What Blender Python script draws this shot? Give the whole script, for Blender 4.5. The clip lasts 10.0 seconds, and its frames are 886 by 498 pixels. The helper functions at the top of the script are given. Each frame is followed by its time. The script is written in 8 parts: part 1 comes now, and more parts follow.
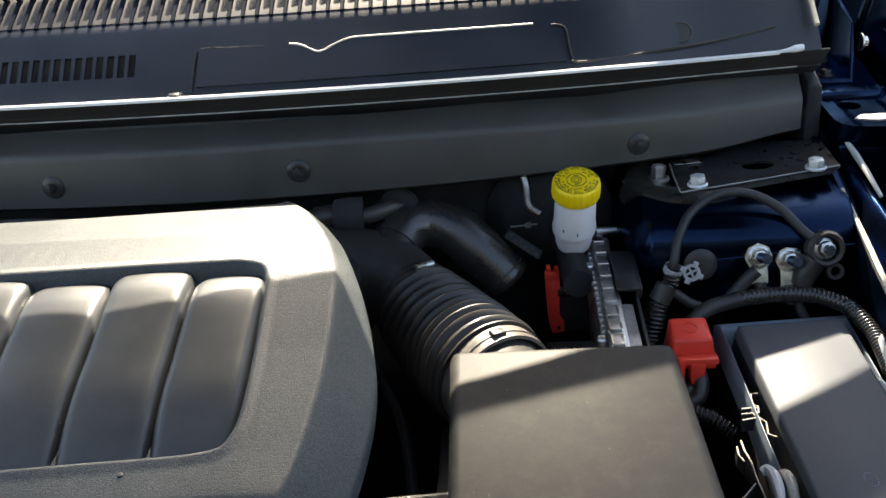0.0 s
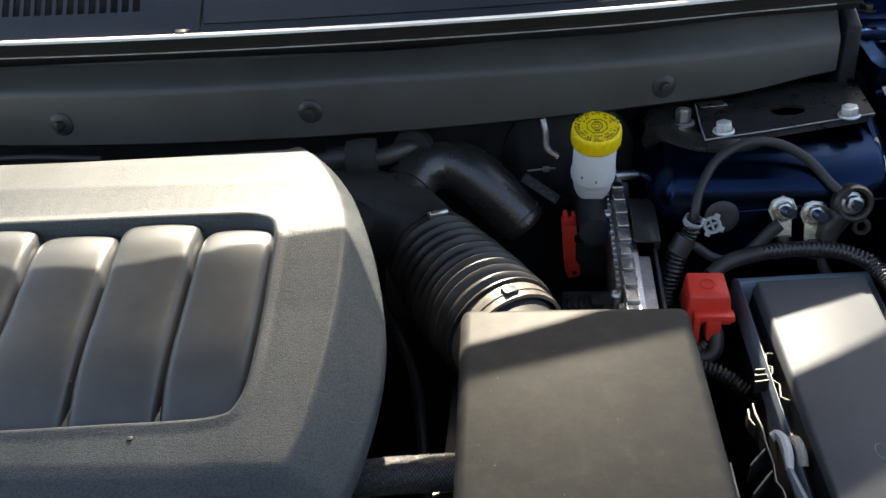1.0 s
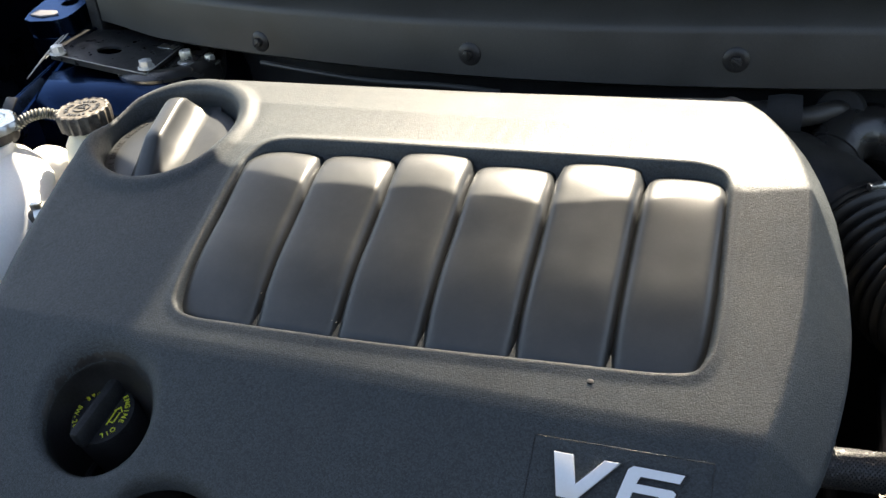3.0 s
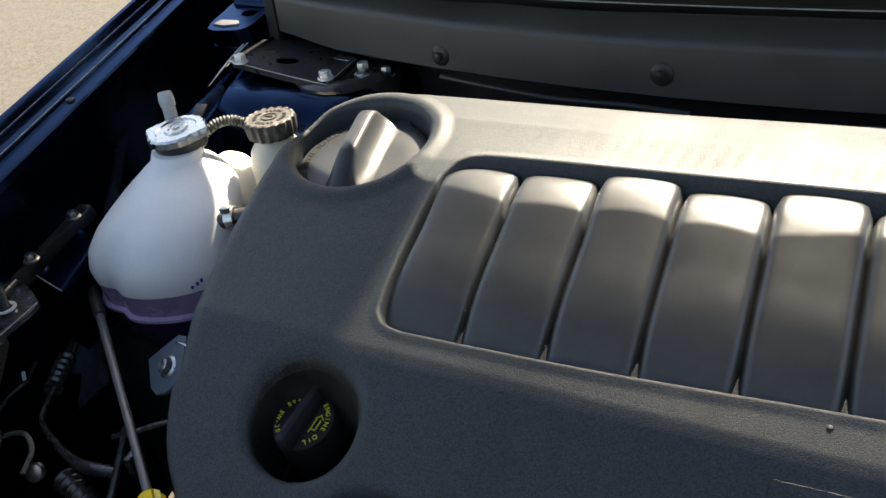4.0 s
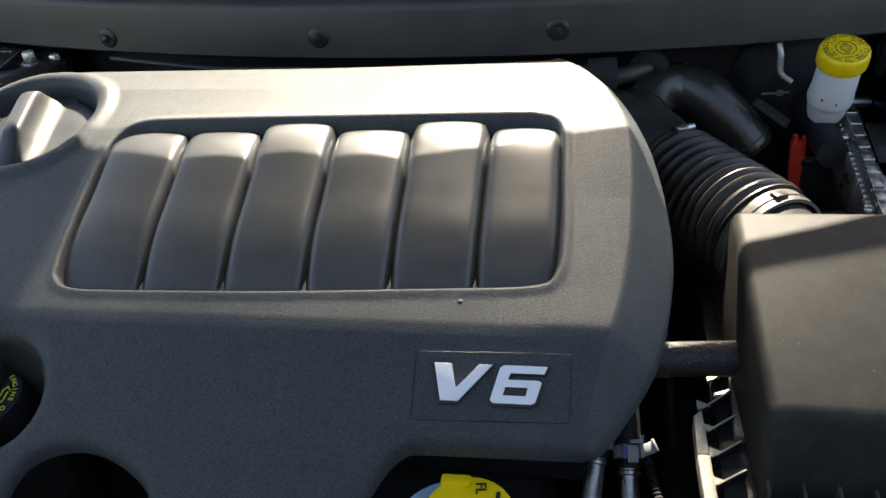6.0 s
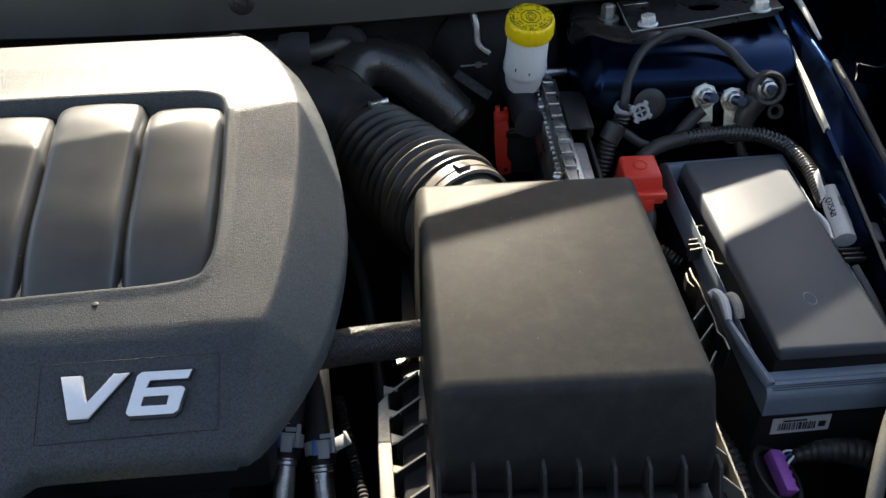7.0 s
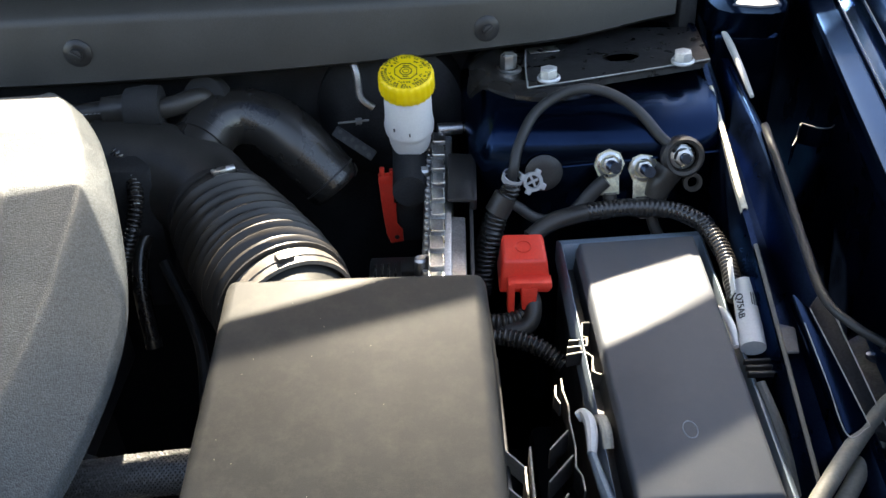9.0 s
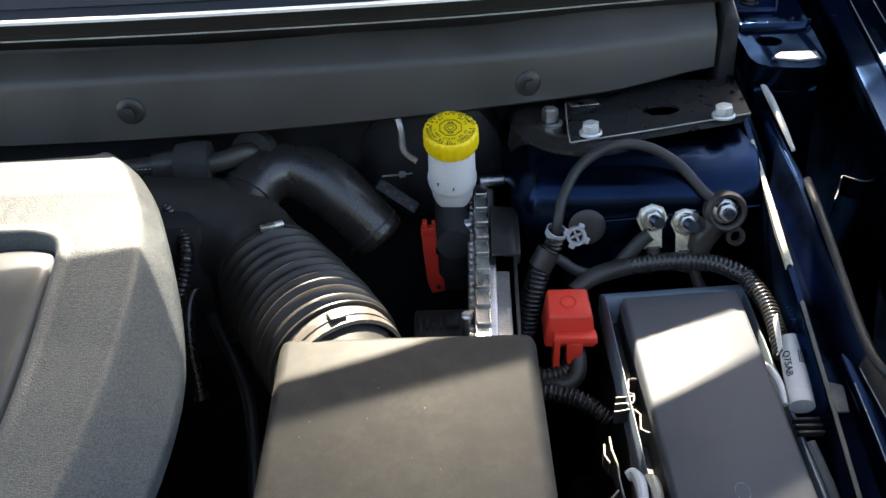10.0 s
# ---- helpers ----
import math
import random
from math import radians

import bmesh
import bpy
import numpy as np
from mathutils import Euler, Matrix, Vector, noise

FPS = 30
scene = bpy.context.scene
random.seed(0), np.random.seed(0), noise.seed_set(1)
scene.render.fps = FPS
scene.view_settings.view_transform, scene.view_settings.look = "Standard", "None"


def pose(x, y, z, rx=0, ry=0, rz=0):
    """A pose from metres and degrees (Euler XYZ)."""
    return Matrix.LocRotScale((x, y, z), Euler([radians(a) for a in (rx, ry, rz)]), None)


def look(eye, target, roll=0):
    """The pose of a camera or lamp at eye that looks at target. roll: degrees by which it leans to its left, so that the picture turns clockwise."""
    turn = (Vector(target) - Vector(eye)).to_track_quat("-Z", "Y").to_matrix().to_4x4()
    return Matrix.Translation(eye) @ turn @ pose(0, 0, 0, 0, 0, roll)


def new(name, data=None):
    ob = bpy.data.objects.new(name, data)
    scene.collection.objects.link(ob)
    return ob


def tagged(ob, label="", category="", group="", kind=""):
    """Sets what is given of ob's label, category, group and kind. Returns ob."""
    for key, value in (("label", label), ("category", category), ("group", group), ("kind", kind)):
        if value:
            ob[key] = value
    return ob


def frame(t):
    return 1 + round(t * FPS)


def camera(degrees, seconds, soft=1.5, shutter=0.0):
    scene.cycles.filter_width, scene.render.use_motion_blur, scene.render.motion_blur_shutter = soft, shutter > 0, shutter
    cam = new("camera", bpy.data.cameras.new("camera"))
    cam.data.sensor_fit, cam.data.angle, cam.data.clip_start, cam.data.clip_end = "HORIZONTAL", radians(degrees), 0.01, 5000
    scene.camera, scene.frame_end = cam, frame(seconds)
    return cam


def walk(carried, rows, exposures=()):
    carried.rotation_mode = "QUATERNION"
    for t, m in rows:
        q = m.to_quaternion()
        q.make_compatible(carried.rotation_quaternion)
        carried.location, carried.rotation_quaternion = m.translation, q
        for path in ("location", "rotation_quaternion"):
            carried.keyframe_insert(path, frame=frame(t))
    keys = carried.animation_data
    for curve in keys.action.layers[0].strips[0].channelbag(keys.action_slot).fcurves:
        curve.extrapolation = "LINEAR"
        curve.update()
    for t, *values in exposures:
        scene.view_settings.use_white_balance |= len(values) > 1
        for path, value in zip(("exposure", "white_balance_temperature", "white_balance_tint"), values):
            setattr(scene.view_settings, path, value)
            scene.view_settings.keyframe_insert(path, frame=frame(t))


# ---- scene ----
from mathutils.geometry import delaunay_2d_cdt

cam = camera(55.1, 10.0)
PATH = [
    (0, (0.336, 0.011, 1.369), (0.231, 1.801, 0.484), -4.2),
    (0.5, (0.367, 0.037, 1.413), (0.196, 1.749, 0.394), -5.4),
    (1, (0.345, 0.05, 1.403), (0.18, 1.72, 0.315), -4.4),
    (1.5, (0.295, 0.056, 1.392), (0.028, 1.698, 0.282), -4.2),
    (2, (0.245, 0.057, 1.387), (-0.154, 1.662, 0.263), -4.7),
    (2.5, (0.2, 0.051, 1.387), (-0.321, 1.618, 0.259), -5.4),
    (3, (0.162, 0.043, 1.39), (-0.493, 1.561, 0.263), -6.9),
    (4.5, (0.058, 0.001, 1.407), (-0.838, 1.429, 0.331), -8.3),
    (5, (0.071, -0.023, 1.404), (-0.724, 1.46, 0.323), -7.4),
    (5.5, (0.124, -0.041, 1.399), (-0.392, 1.55, 0.301), -6.1),
    (6, (0.166, -0.044, 1.383), (-0.149, 1.579, 0.257), -5.0),
    (6.2, (0.193, -0.037, 1.373), (-0.019, 1.603, 0.249), -4.0),
    (7.3, (0.312, 0.017, 1.338), (0.476, 1.627, 0.163), 0.2),
    (7.5, (0.339, 0.032, 1.334), (0.506, 1.633, 0.147), 0.4),
    (8, (0.388, 0.076, 1.319), (0.491, 1.658, 0.1), 0.1),
    (8.5, (0.432, 0.109, 1.315), (0.483, 1.705, 0.111), -0.5),
    (9, (0.455, 0.127, 1.34), (0.465, 1.76, 0.185), -1.7),
    (9.5, (0.455, 0.131, 1.36), (0.467, 1.79, 0.242), -1.7),
    (10, (0.432, 0.135, 1.367), (0.402, 1.801, 0.262), -2.5),
]
walk(cam, [(t, look(eye, target, roll)) for t, eye, target, roll in PATH], [(0, 2.52, 7800, 9), (3, 2.36, 7800, 9), (4.5, 1.90, 7800, 9), (5.5, 2.16, 7800, 9), (7.5, 2.60, 7750, 9), (8.5, 3.16, 7700, 9), (9, 3.22, 7750, 9), (10, 2.96, 7800, 9)])

# ---- world, sun, exposure ----
SUN_EL = 45.0
world = bpy.data.worlds.new("world")
scene.world = world
world.use_nodes = True
wn = world.node_tree
sky = wn.nodes.new("ShaderNodeTexSky")
sky.sky_type, sky.sun_disc = "NISHITA", False
sky.sun_elevation, sky.sun_rotation = radians(SUN_EL), 0.0
sky.air_density, sky.dust_density, sky.ozone_density = 0.9, 1.6, 0.4
wn.links.new(sky.outputs[0], wn.nodes["Background"].inputs[0])
wn.nodes["Background"].inputs[1].default_value = 0.105
sun = new("sun", bpy.data.lights.new("sun", "SUN"))
sun.data.energy, sun.data.angle, sun.data.color = 5.0, radians(0.5), (1.0, 0.955, 0.885)
sun.matrix_world = look((0, 3, 3), (0, 3 - math.cos(radians(SUN_EL)), 3 - math.sin(radians(SUN_EL))))
# lamp added for sun mirrored forwards by the unbuilt sloping windscreen, flat under the hood
glint = new("added_glint_lamp", bpy.data.lights.new("added_glint_lamp", "AREA"))
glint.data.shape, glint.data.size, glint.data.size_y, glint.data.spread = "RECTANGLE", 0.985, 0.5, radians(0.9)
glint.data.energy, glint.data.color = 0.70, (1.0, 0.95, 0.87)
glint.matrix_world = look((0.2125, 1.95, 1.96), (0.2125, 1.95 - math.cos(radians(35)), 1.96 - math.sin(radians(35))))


# ---- materials ----
def material(name, color, rough=0.5, metal=0.0, grain=0.0, grain_size=0.002, stain=0.25, stain_size=0.08,
             rough_var=0.1, dust=None, dust_amount=0.0, spec=0.5, coat=0.0, glass=0.0, sub=0.0, pebble=0.0, edge=None):
    """A surface with colour varied at two scales, varied gloss, fine relief and settled dust."""
    m = bpy.data.materials.new(name)
    m.use_nodes = True
    nt = m.node_tree
    b = nt.nodes["Principled BSDF"]
    L = nt.links.new
    co = nt.nodes.new("ShaderNodeNewGeometry")
    big = nt.nodes.new("ShaderNodeTexNoise")
    big.inputs["Scale"].default_value, big.inputs["Detail"].default_value = 1 / stain_size, 5
    fine = nt.nodes.new("ShaderNodeTexNoise")
    fine.inputs["Scale"].default_value, fine.inputs["Detail"].default_value = 1 / grain_size, 2
    L(co.outputs["Position"], big.inputs["Vector"])
    L(co.outputs["Position"], fine.inputs["Vector"])
    ramp = nt.nodes.new("ShaderNodeMapRange")
    ramp.inputs["From Min"].default_value, ramp.inputs["From Max"].default_value = 0.3, 0.7
    ramp.inputs["To Min"].default_value, ramp.inputs["To Max"].default_value = 1 - stain, 1 + stain
    L(big.outputs[0], ramp.inputs["Value"])
    mixf = nt.nodes.new("ShaderNodeMapRange")
    mixf.inputs["From Min"].default_value, mixf.inputs["From Max"].default_value = 0.3, 0.7
    mixf.inputs["To Min"].default_value, mixf.inputs["To Max"].default_value = 1 - stain * 0.6, 1 + stain * 0.6
    L(fine.outputs[0], mixf.inputs["Value"])
    mul = nt.nodes.new("ShaderNodeMath")
    mul.operation = "MULTIPLY"
    L(ramp.outputs[0], mul.inputs[0])
    L(mixf.outputs[0], mul.inputs[1])
    col = nt.nodes.new("ShaderNodeVectorMath")
    col.operation = "SCALE"
    col.inputs[0].default_value = color
    L(mul.outputs[0], col.inputs["Scale"])
    last = col.outputs[0]
    if dust:
        dn = nt.nodes.new("ShaderNodeTexNoise")
        dn.inputs["Scale"].default_value, dn.inputs["Detail"].default_value, dn.inputs["Roughness"].default_value = 60, 8, 0.75
        L(co.outputs["Position"], dn.inputs["Vector"])
        dr = nt.nodes.new("ShaderNodeMapRange")
        dr.inputs["From Min"].default_value, dr.inputs["From Max"].default_value = 0.45, 0.75
        dr.inputs["To Max"].default_value = dust_amount
        L(dn.outputs[0], dr.inputs["Value"])
        mx = nt.nodes.new("ShaderNodeMix")
        mx.data_type = "RGBA"
        mx.inputs["B"].default_value = (*dust, 1)
        mx.inputs[7].default_value = (*dust, 1)
        L(dr.outputs[0], mx.inputs[0])
        L(last, mx.inputs[6])
        last = mx.outputs[2]
    L(last, b.inputs["Base Color"])
    rr = nt.nodes.new("ShaderNodeMapRange")
    rr.inputs["From Min"].default_value, rr.inputs["From Max"].default_value = 0.3, 0.7
    rr.inputs["To Min"].default_value, rr.inputs["To Max"].default_value = max(0.03, rough - rough_var), min(1, rough + rough_var)
    L(big.outputs[0], rr.inputs["Value"])
    L(rr.outputs[0], b.inputs["Roughness"])
    b.inputs["Metallic"].default_value = metal
    b.inputs["Specular IOR Level"].default_value = spec
    b.inputs["Coat Weight"].default_value = coat
    if edge:
        b.inputs["Specular Tint"].default_value = (*edge, 1)
    b.inputs["Coat Roughness"].default_value = 0.06
    b.inputs["Transmission Weight"].default_value = glass
    if sub:
        b.inputs["Subsurface Weight"].default_value = sub
        b.inputs["Subsurface Radius"].default_value = (0.02, 0.02, 0.02)
        b.inputs["Subsurface Scale"].default_value = 0.5
    if pebble:
        vor = nt.nodes.new("ShaderNodeTexVoronoi")
        vor.inputs["Scale"].default_value = 1 / pebble
        L(co.outputs["Position"], vor.inputs["Vector"])
        sep = nt.nodes.new("ShaderNodeSeparateColor")
        L(vor.outputs["Color"], sep.inputs[0])
        spk = nt.nodes.new("ShaderNodeMapRange")
        spk.inputs["To Min"].default_value, spk.inputs["To Max"].default_value = 0.68, 1.32
        L(sep.outputs[0], spk.inputs["Value"])
        dots = nt.nodes.new("ShaderNodeVectorMath")
        dots.operation = "SCALE"
        L(b.inputs["Base Color"].links[0].from_socket, dots.inputs[0])
        L(spk.outputs[0], dots.inputs["Scale"])
        L(dots.outputs[0], b.inputs["Base Color"])
        bump = nt.nodes.new("ShaderNodeBump")
        bump.invert = True
        bump.inputs["Strength"].default_value, bump.inputs["Distance"].default_value = grain, pebble * 0.45
        L(vor.outputs["Distance"], bump.inputs["Height"])
        L(bump.outputs[0], b.inputs["Normal"])
    elif grain:
        bump = nt.nodes.new("ShaderNodeBump")
        bump.inputs["Strength"].default_value, bump.inputs["Distance"].default_value = grain, grain_size * 0.4
        L(fine.outputs[0], bump.inputs["Height"])
        L(bump.outputs[0], b.inputs["Normal"])
    return m


M_COVER = material("grained_black_plastic", (0.040, 0.047, 0.051), 0.55, spec=0.38, grain=0.52, grain_size=0.0010, pebble=0.0010, stain=0.15, dust=(0.19, 0.17, 0.14), dust_amount=0.06)
M_RIB = material("satin_black_plastic", (0.034, 0.037, 0.039), 0.38, spec=0.6, grain=0.12, grain_size=0.0012, stain=0.08, stain_size=0.03, rough_var=0.04, dust=(0.17, 0.16, 0.14), dust_amount=0.08)
M_BOX = material("matt_black_plastic", (0.0280, 0.0280, 0.0265), 0.56, spec=0.19, grain=0.3, grain_size=0.0007, stain=0.12, stain_size=0.03, rough_var=0.03, dust=(0.2, 0.18, 0.14), dust_amount=0.12)
M_BLACK = material("black_plastic", (0.024, 0.023, 0.023), 0.42, grain=0.1, stain=0.4, stain_size=0.03)
M_RUBBER = material("black_rubber", (0.034, 0.031, 0.028), 0.42, grain=0.2, grain_size=0.0012, stain=0.35, stain_size=0.03)
# Cowl plastic darkened: the upper panel's shade is put into the colour.
M_COWLSHADE = material("shaded_cowl_plastic", (0.017, 0.021, 0.028), 0.50, grain=0.2, grain_size=0.0012, stain=0.2)
M_COWL = material("cowl_plastic", (0.052, 0.050, 0.046), 0.47, grain=0.2, grain_size=0.0012, stain=0.2)
M_SEAL = material("rubber_seal", (0.03, 0.028, 0.026), 0.55, stain=0.3)
M_PAINT = material("dark_blue_paint", (0.0055, 0.0140, 0.036), 0.22, metal=0.94, spec=0.3, coat=0.04, stain=0.25, stain_size=0.05, rough_var=0.06, edge=(0.58, 0.71, 0.98))
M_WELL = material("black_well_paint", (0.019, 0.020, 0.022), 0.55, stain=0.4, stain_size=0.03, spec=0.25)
M_GLOSS = material("glossy_black_plastic", (0.022, 0.020, 0.018), 0.27, spec=0.70, stain=0.12, stain_size=0.05, rough_var=0.03)
M_PIPE = material("shiny_black_pipe", (0.030, 0.031, 0.033), 0.22, spec=0.8, stain=0.3, stain_size=0.02)
M_FOAM = material("black_foam", (0.02, 0.02, 0.021), 0.85, stain=0.3, grain=0.5, grain_size=0.0015)
M_BRAID = material("braided_sleeve", (0.060, 0.061, 0.062), 0.42, stain=0.5, stain_size=0.0015)
M_BRACKET = material("black_painted_steel", (0.014, 0.014, 0.015), 0.34, stain=0.5, stain_size=0.012, grain=0.15, grain_size=0.003, dust=(0.10, 0.10, 0.095), dust_amount=0.16)
M_CABLE = material("matt_cable", (0.030, 0.030, 0.030), 0.5, stain=0.2)
# Second blue paint, reflections dimmed for panels shaded from the sky.
M_APRON = material("dim_blue_paint", (0.010, 0.018, 0.042), 0.32, metal=0.92, spec=0.15, stain=0.3, stain_size=0.04, edge=(0.38, 0.52, 0.82))
# Pale lines on edges, several of them highlights put in as colour.
M_BLUEGREY = material("pale_grey_edge", (0.34, 0.34, 0.32), 0.4, stain=0.3, stain_size=0.02)
M_BOLT = material("bright_zinc_bolt", (0.75, 0.75, 0.73), 0.42, metal=0.55, stain=0.12, stain_size=0.006)
M_LAMPSTEEL = material("dark_painted_steel", (0.050, 0.056, 0.064), 0.20, spec=0.75, stain=0.5, stain_size=0.015, dust=(0.12, 0.12, 0.11), dust_amount=0.12)
M_BELLOWS = material("brown_black_bellows_rubber", (0.021, 0.018, 0.015), 0.40, spec=0.45, stain=0.3, stain_size=0.03, grain=0.15, grain_size=0.0012)
M_CLAMP = material("pale_clamp_band", (0.11, 0.098, 0.085), 0.45, stain=0.25, stain_size=0.012)
M_RIMEDGE = material("pale_tan_edge", (0.30, 0.27, 0.22), 0.5, stain=0.35, stain_size=0.012)
M_HOSEGREY = material("olive_grey_hose", (0.21, 0.205, 0.18), 0.5, stain=0.2)
M_LATCH = material("pale_latch_plastic", (0.24, 0.22, 0.19), 0.4, stain=0.2)
M_PALEEDGE = material("worn_rim_edge", (0.22, 0.19, 0.14), 0.45, stain=0.3)
M_BLUEPALE = material("pale_blue_plastic", (0.35, 0.52, 0.68), 0.35, stain=0.1)
M_BLUESTEEL = material("blue_tinted_steel", (0.06, 0.08, 0.12), 0.3, metal=1.0)
M_TAG = material("grey_paper_tag", (0.60, 0.60, 0.59), 0.6, stain=0.08)
M_SEALER = material("grey_seam_sealer", (0.12, 0.12, 0.135), 0.6, stain=0.15)
# White that carries the sunlight on the flange ends.
M_SUNFLANGE = material("sunlit_flange_white", (0.62, 0.60, 0.55), 0.35, stain=0.15)
M_LILAC = material("lilac_translucent_plastic", (0.42, 0.33, 0.52), 0.35, sub=0.3)
M_DEEPPURPLE = material("deep_purple_plastic", (0.035, 0.02, 0.06), 0.3, stain=0.3)
M_LILACSTAIN = material("purple_stain", (0.50, 0.42, 0.66), 0.4)
M_NIPPLE = material("grey_translucent_plastic", (0.42, 0.42, 0.41), 0.4, sub=0.2)
M_WORN = material("dusty_black_cap", (0.05, 0.045, 0.04), 0.6, stain=0.3, stain_size=0.01, dust=(0.35, 0.30, 0.24), dust_amount=0.5)
M_WORNHOSE = material("worn_black_hose", (0.095, 0.095, 0.083), 0.45, stain=0.5, stain_size=0.012)
M_RODGREY = material("grey_steel_rod", (0.13, 0.13, 0.13), 0.42, metal=0.3, stain=0.1)
M_TABGREY = material("grey_tab", (0.13, 0.16, 0.20), 0.45, stain=0.2)
# Near-black blue base carries the shade that lies on the louvres.
M_LOUVRE = material("shaded_louvre_plastic", (0.004, 0.008, 0.016), 0.6, spec=0.03, stain=0.2)
M_FUSE = material("fuse_lid_plastic", (0.072, 0.080, 0.092), 0.52, spec=0.25, grain=0.12, grain_size=0.0005, stain=0.10, dust=(0.2, 0.18, 0.15), dust_amount=0.07)
M_TRAY = material("grey_blue_plastic", (0.20, 0.25, 0.30), 0.38, stain=0.15)
M_TRAYDARK = material("shaded_tray_plastic", (0.07, 0.09, 0.12), 0.4, stain=0.15)
M_WHITE = material("translucent_white_plastic", (0.86, 0.85, 0.83), 0.36, stain=0.05, sub=0.35)
M_IVORY = material("ivory_plastic", (0.62, 0.61, 0.50), 0.38, stain=0.06, sub=0.3)
M_PURPLE = material("purple_coolant", (0.26, 0.21, 0.33), 0.3, stain=0.2, sub=0.2)
M_YELLOW = material("yellow_plastic", (0.97, 0.67, 0.012), 0.35, stain=0.06)
M_RED = material("red_plastic", (0.80, 0.05, 0.03), 0.36, stain=0.1)
M_STEEL = material("zinc_steel", (0.62, 0.62, 0.60), 0.32, metal=1.0, stain=0.15, stain_size=0.01)
M_ALU = material("cast_aluminium", (0.50, 0.50, 0.50), 0.36, metal=1.0, grain=0.3, stain=0.25, stain_size=0.02)
M_BLUEMARK = material("blue_ink", (0.01, 0.04, 0.35), 0.4)
M_PRINT = material("black_print", (0.02, 0.02, 0.02), 0.5)
M_CHROME = material("silver_emblem", (0.86, 0.86, 0.87), 0.34, metal=0.2, stain=0.03)
M_LABEL = material("paper_label", (0.75, 0.75, 0.73), 0.5, stain=0.05)
M_GREYCABLE = material("grey_hose", (0.12, 0.12, 0.11), 0.45, stain=0.15)
M_PALE = material("pale_edge_plastic", (0.55, 0.50, 0.40), 0.5, stain=0.2)
M_MAGENTA = material("magenta_plastic", (0.42, 0.12, 0.50), 0.4)
M_GOLD = material("yellow_passivated_steel", (0.70, 0.66, 0.50), 0.42, metal=0.5, stain=0.25, stain_size=0.008)
M_BLUECLIP = material("blue_plastic", (0.03, 0.12, 0.42), 0.35)
M_GREYCLIP = material("grey_plastic", (0.42, 0.43, 0.44), 0.45, stain=0.1)
M_YTEXT = material("yellow_print", (0.72, 0.75, 0.05), 0.5)


def ground_material():
    m = material("gravel_asphalt", (0.066, 0.058, 0.046), 0.9, stain=0.12, stain_size=0.5, grain=0.6, grain_size=0.012)
    nt = m.node_tree
    b = nt.nodes["Principled BSDF"]
    v = nt.nodes.new("ShaderNodeTexVoronoi")
    v.inputs["Scale"].default_value = 70
    g = nt.nodes.new("ShaderNodeNewGeometry")
    nt.links.new(g.outputs["Position"], v.inputs["Vector"])
    hsv = nt.nodes.new("ShaderNodeSeparateColor")
    nt.links.new(v.outputs["Color"], hsv.inputs[0])
    mr = nt.nodes.new("ShaderNodeMapRange")
    mr.inputs["To Min"].default_value, mr.inputs["To Max"].default_value = 0.72, 1.25
    nt.links.new(hsv.outputs[0], mr.inputs["Value"])
    sc = nt.nodes.new("ShaderNodeVectorMath")
    sc.operation = "SCALE"
    src = b.inputs["Base Color"].links[0].from_socket
    nt.links.new(src, sc.inputs[0])
    nt.links.new(mr.outputs[0], sc.inputs["Scale"])
    nt.links.new(sc.outputs[0], b.inputs["Base Color"])
    return m


M_GROUND = ground_material()


# ---- mesh helpers ----
def to_mesh(name, bm, mat, smooth=True, sharp=35):
    bmesh.ops.recalc_face_normals(bm, faces=bm.faces)
    me = bpy.data.meshes.new(name)
    if smooth:
        lim = radians(sharp)
        for f in bm.faces:
            f.smooth = True
        for e in bm.edges:
            e.smooth = not (len(e.link_faces) == 2 and e.calc_face_angle(0) > lim)
    bm.to_mesh(me)
    bm.free()
    me.materials.append(mat)
    return me


def part(name, bm, mat, parent, label="", smooth=True, sharp=35):
    ob = new(name, to_mesh(name, bm, mat, smooth, sharp))
    ob.parent = parent
    if label:
        tagged(ob, label)
    return ob


def share(name, me, parent, m, label=""):
    ob = new(name, me)
    ob.parent = parent
    ob.matrix_local = m
    if label:
        tagged(ob, label)
    return ob


def thing(name, label, category, at=(0, 0, 0), group="", kind=""):
    """An empty at the thing's base; parts are given in world metres less this place."""
    ob = new(name)
    ob.empty_display_size = 0.02
    ob.location = at
    return tagged(ob, label, category, group, kind)


def solid(name, bm, mat, label, category, kind="", group="", smooth=True):
    ob = new(name, to_mesh(name, bm, mat, smooth))
    return tagged(ob, label, category, group, kind)


def merge(*bms):
    out = bmesh.new()
    for b in bms:
        me = bpy.data.meshes.new("tmp")
        b.to_mesh(me)
        out.from_mesh(me)
        bpy.data.meshes.remove(me)
        b.free()
    return out


def move(bm, m):
    bmesh.ops.transform(bm, matrix=m, verts=bm.verts)
    return bm


def box(sx, sy, sz, bevel=0.0, at=(0, 0, 0), seg=2, taper=(1, 1)):
    """A block centred on at; taper scales its top in x and y."""
    bm = bmesh.new()
    bmesh.ops.create_cube(bm, size=1)
    for v in bm.verts:
        k = taper if v.co.z > 0 else (1, 1)
        v.co = Vector((v.co.x * sx * k[0], v.co.y * sy * k[1], v.co.z * sz))
    if bevel:
        bmesh.ops.bevel(bm, geom=bm.edges[:], offset=bevel, segments=seg, affect="EDGES", profile=0.5)
    return move(bm, Matrix.Translation(at))


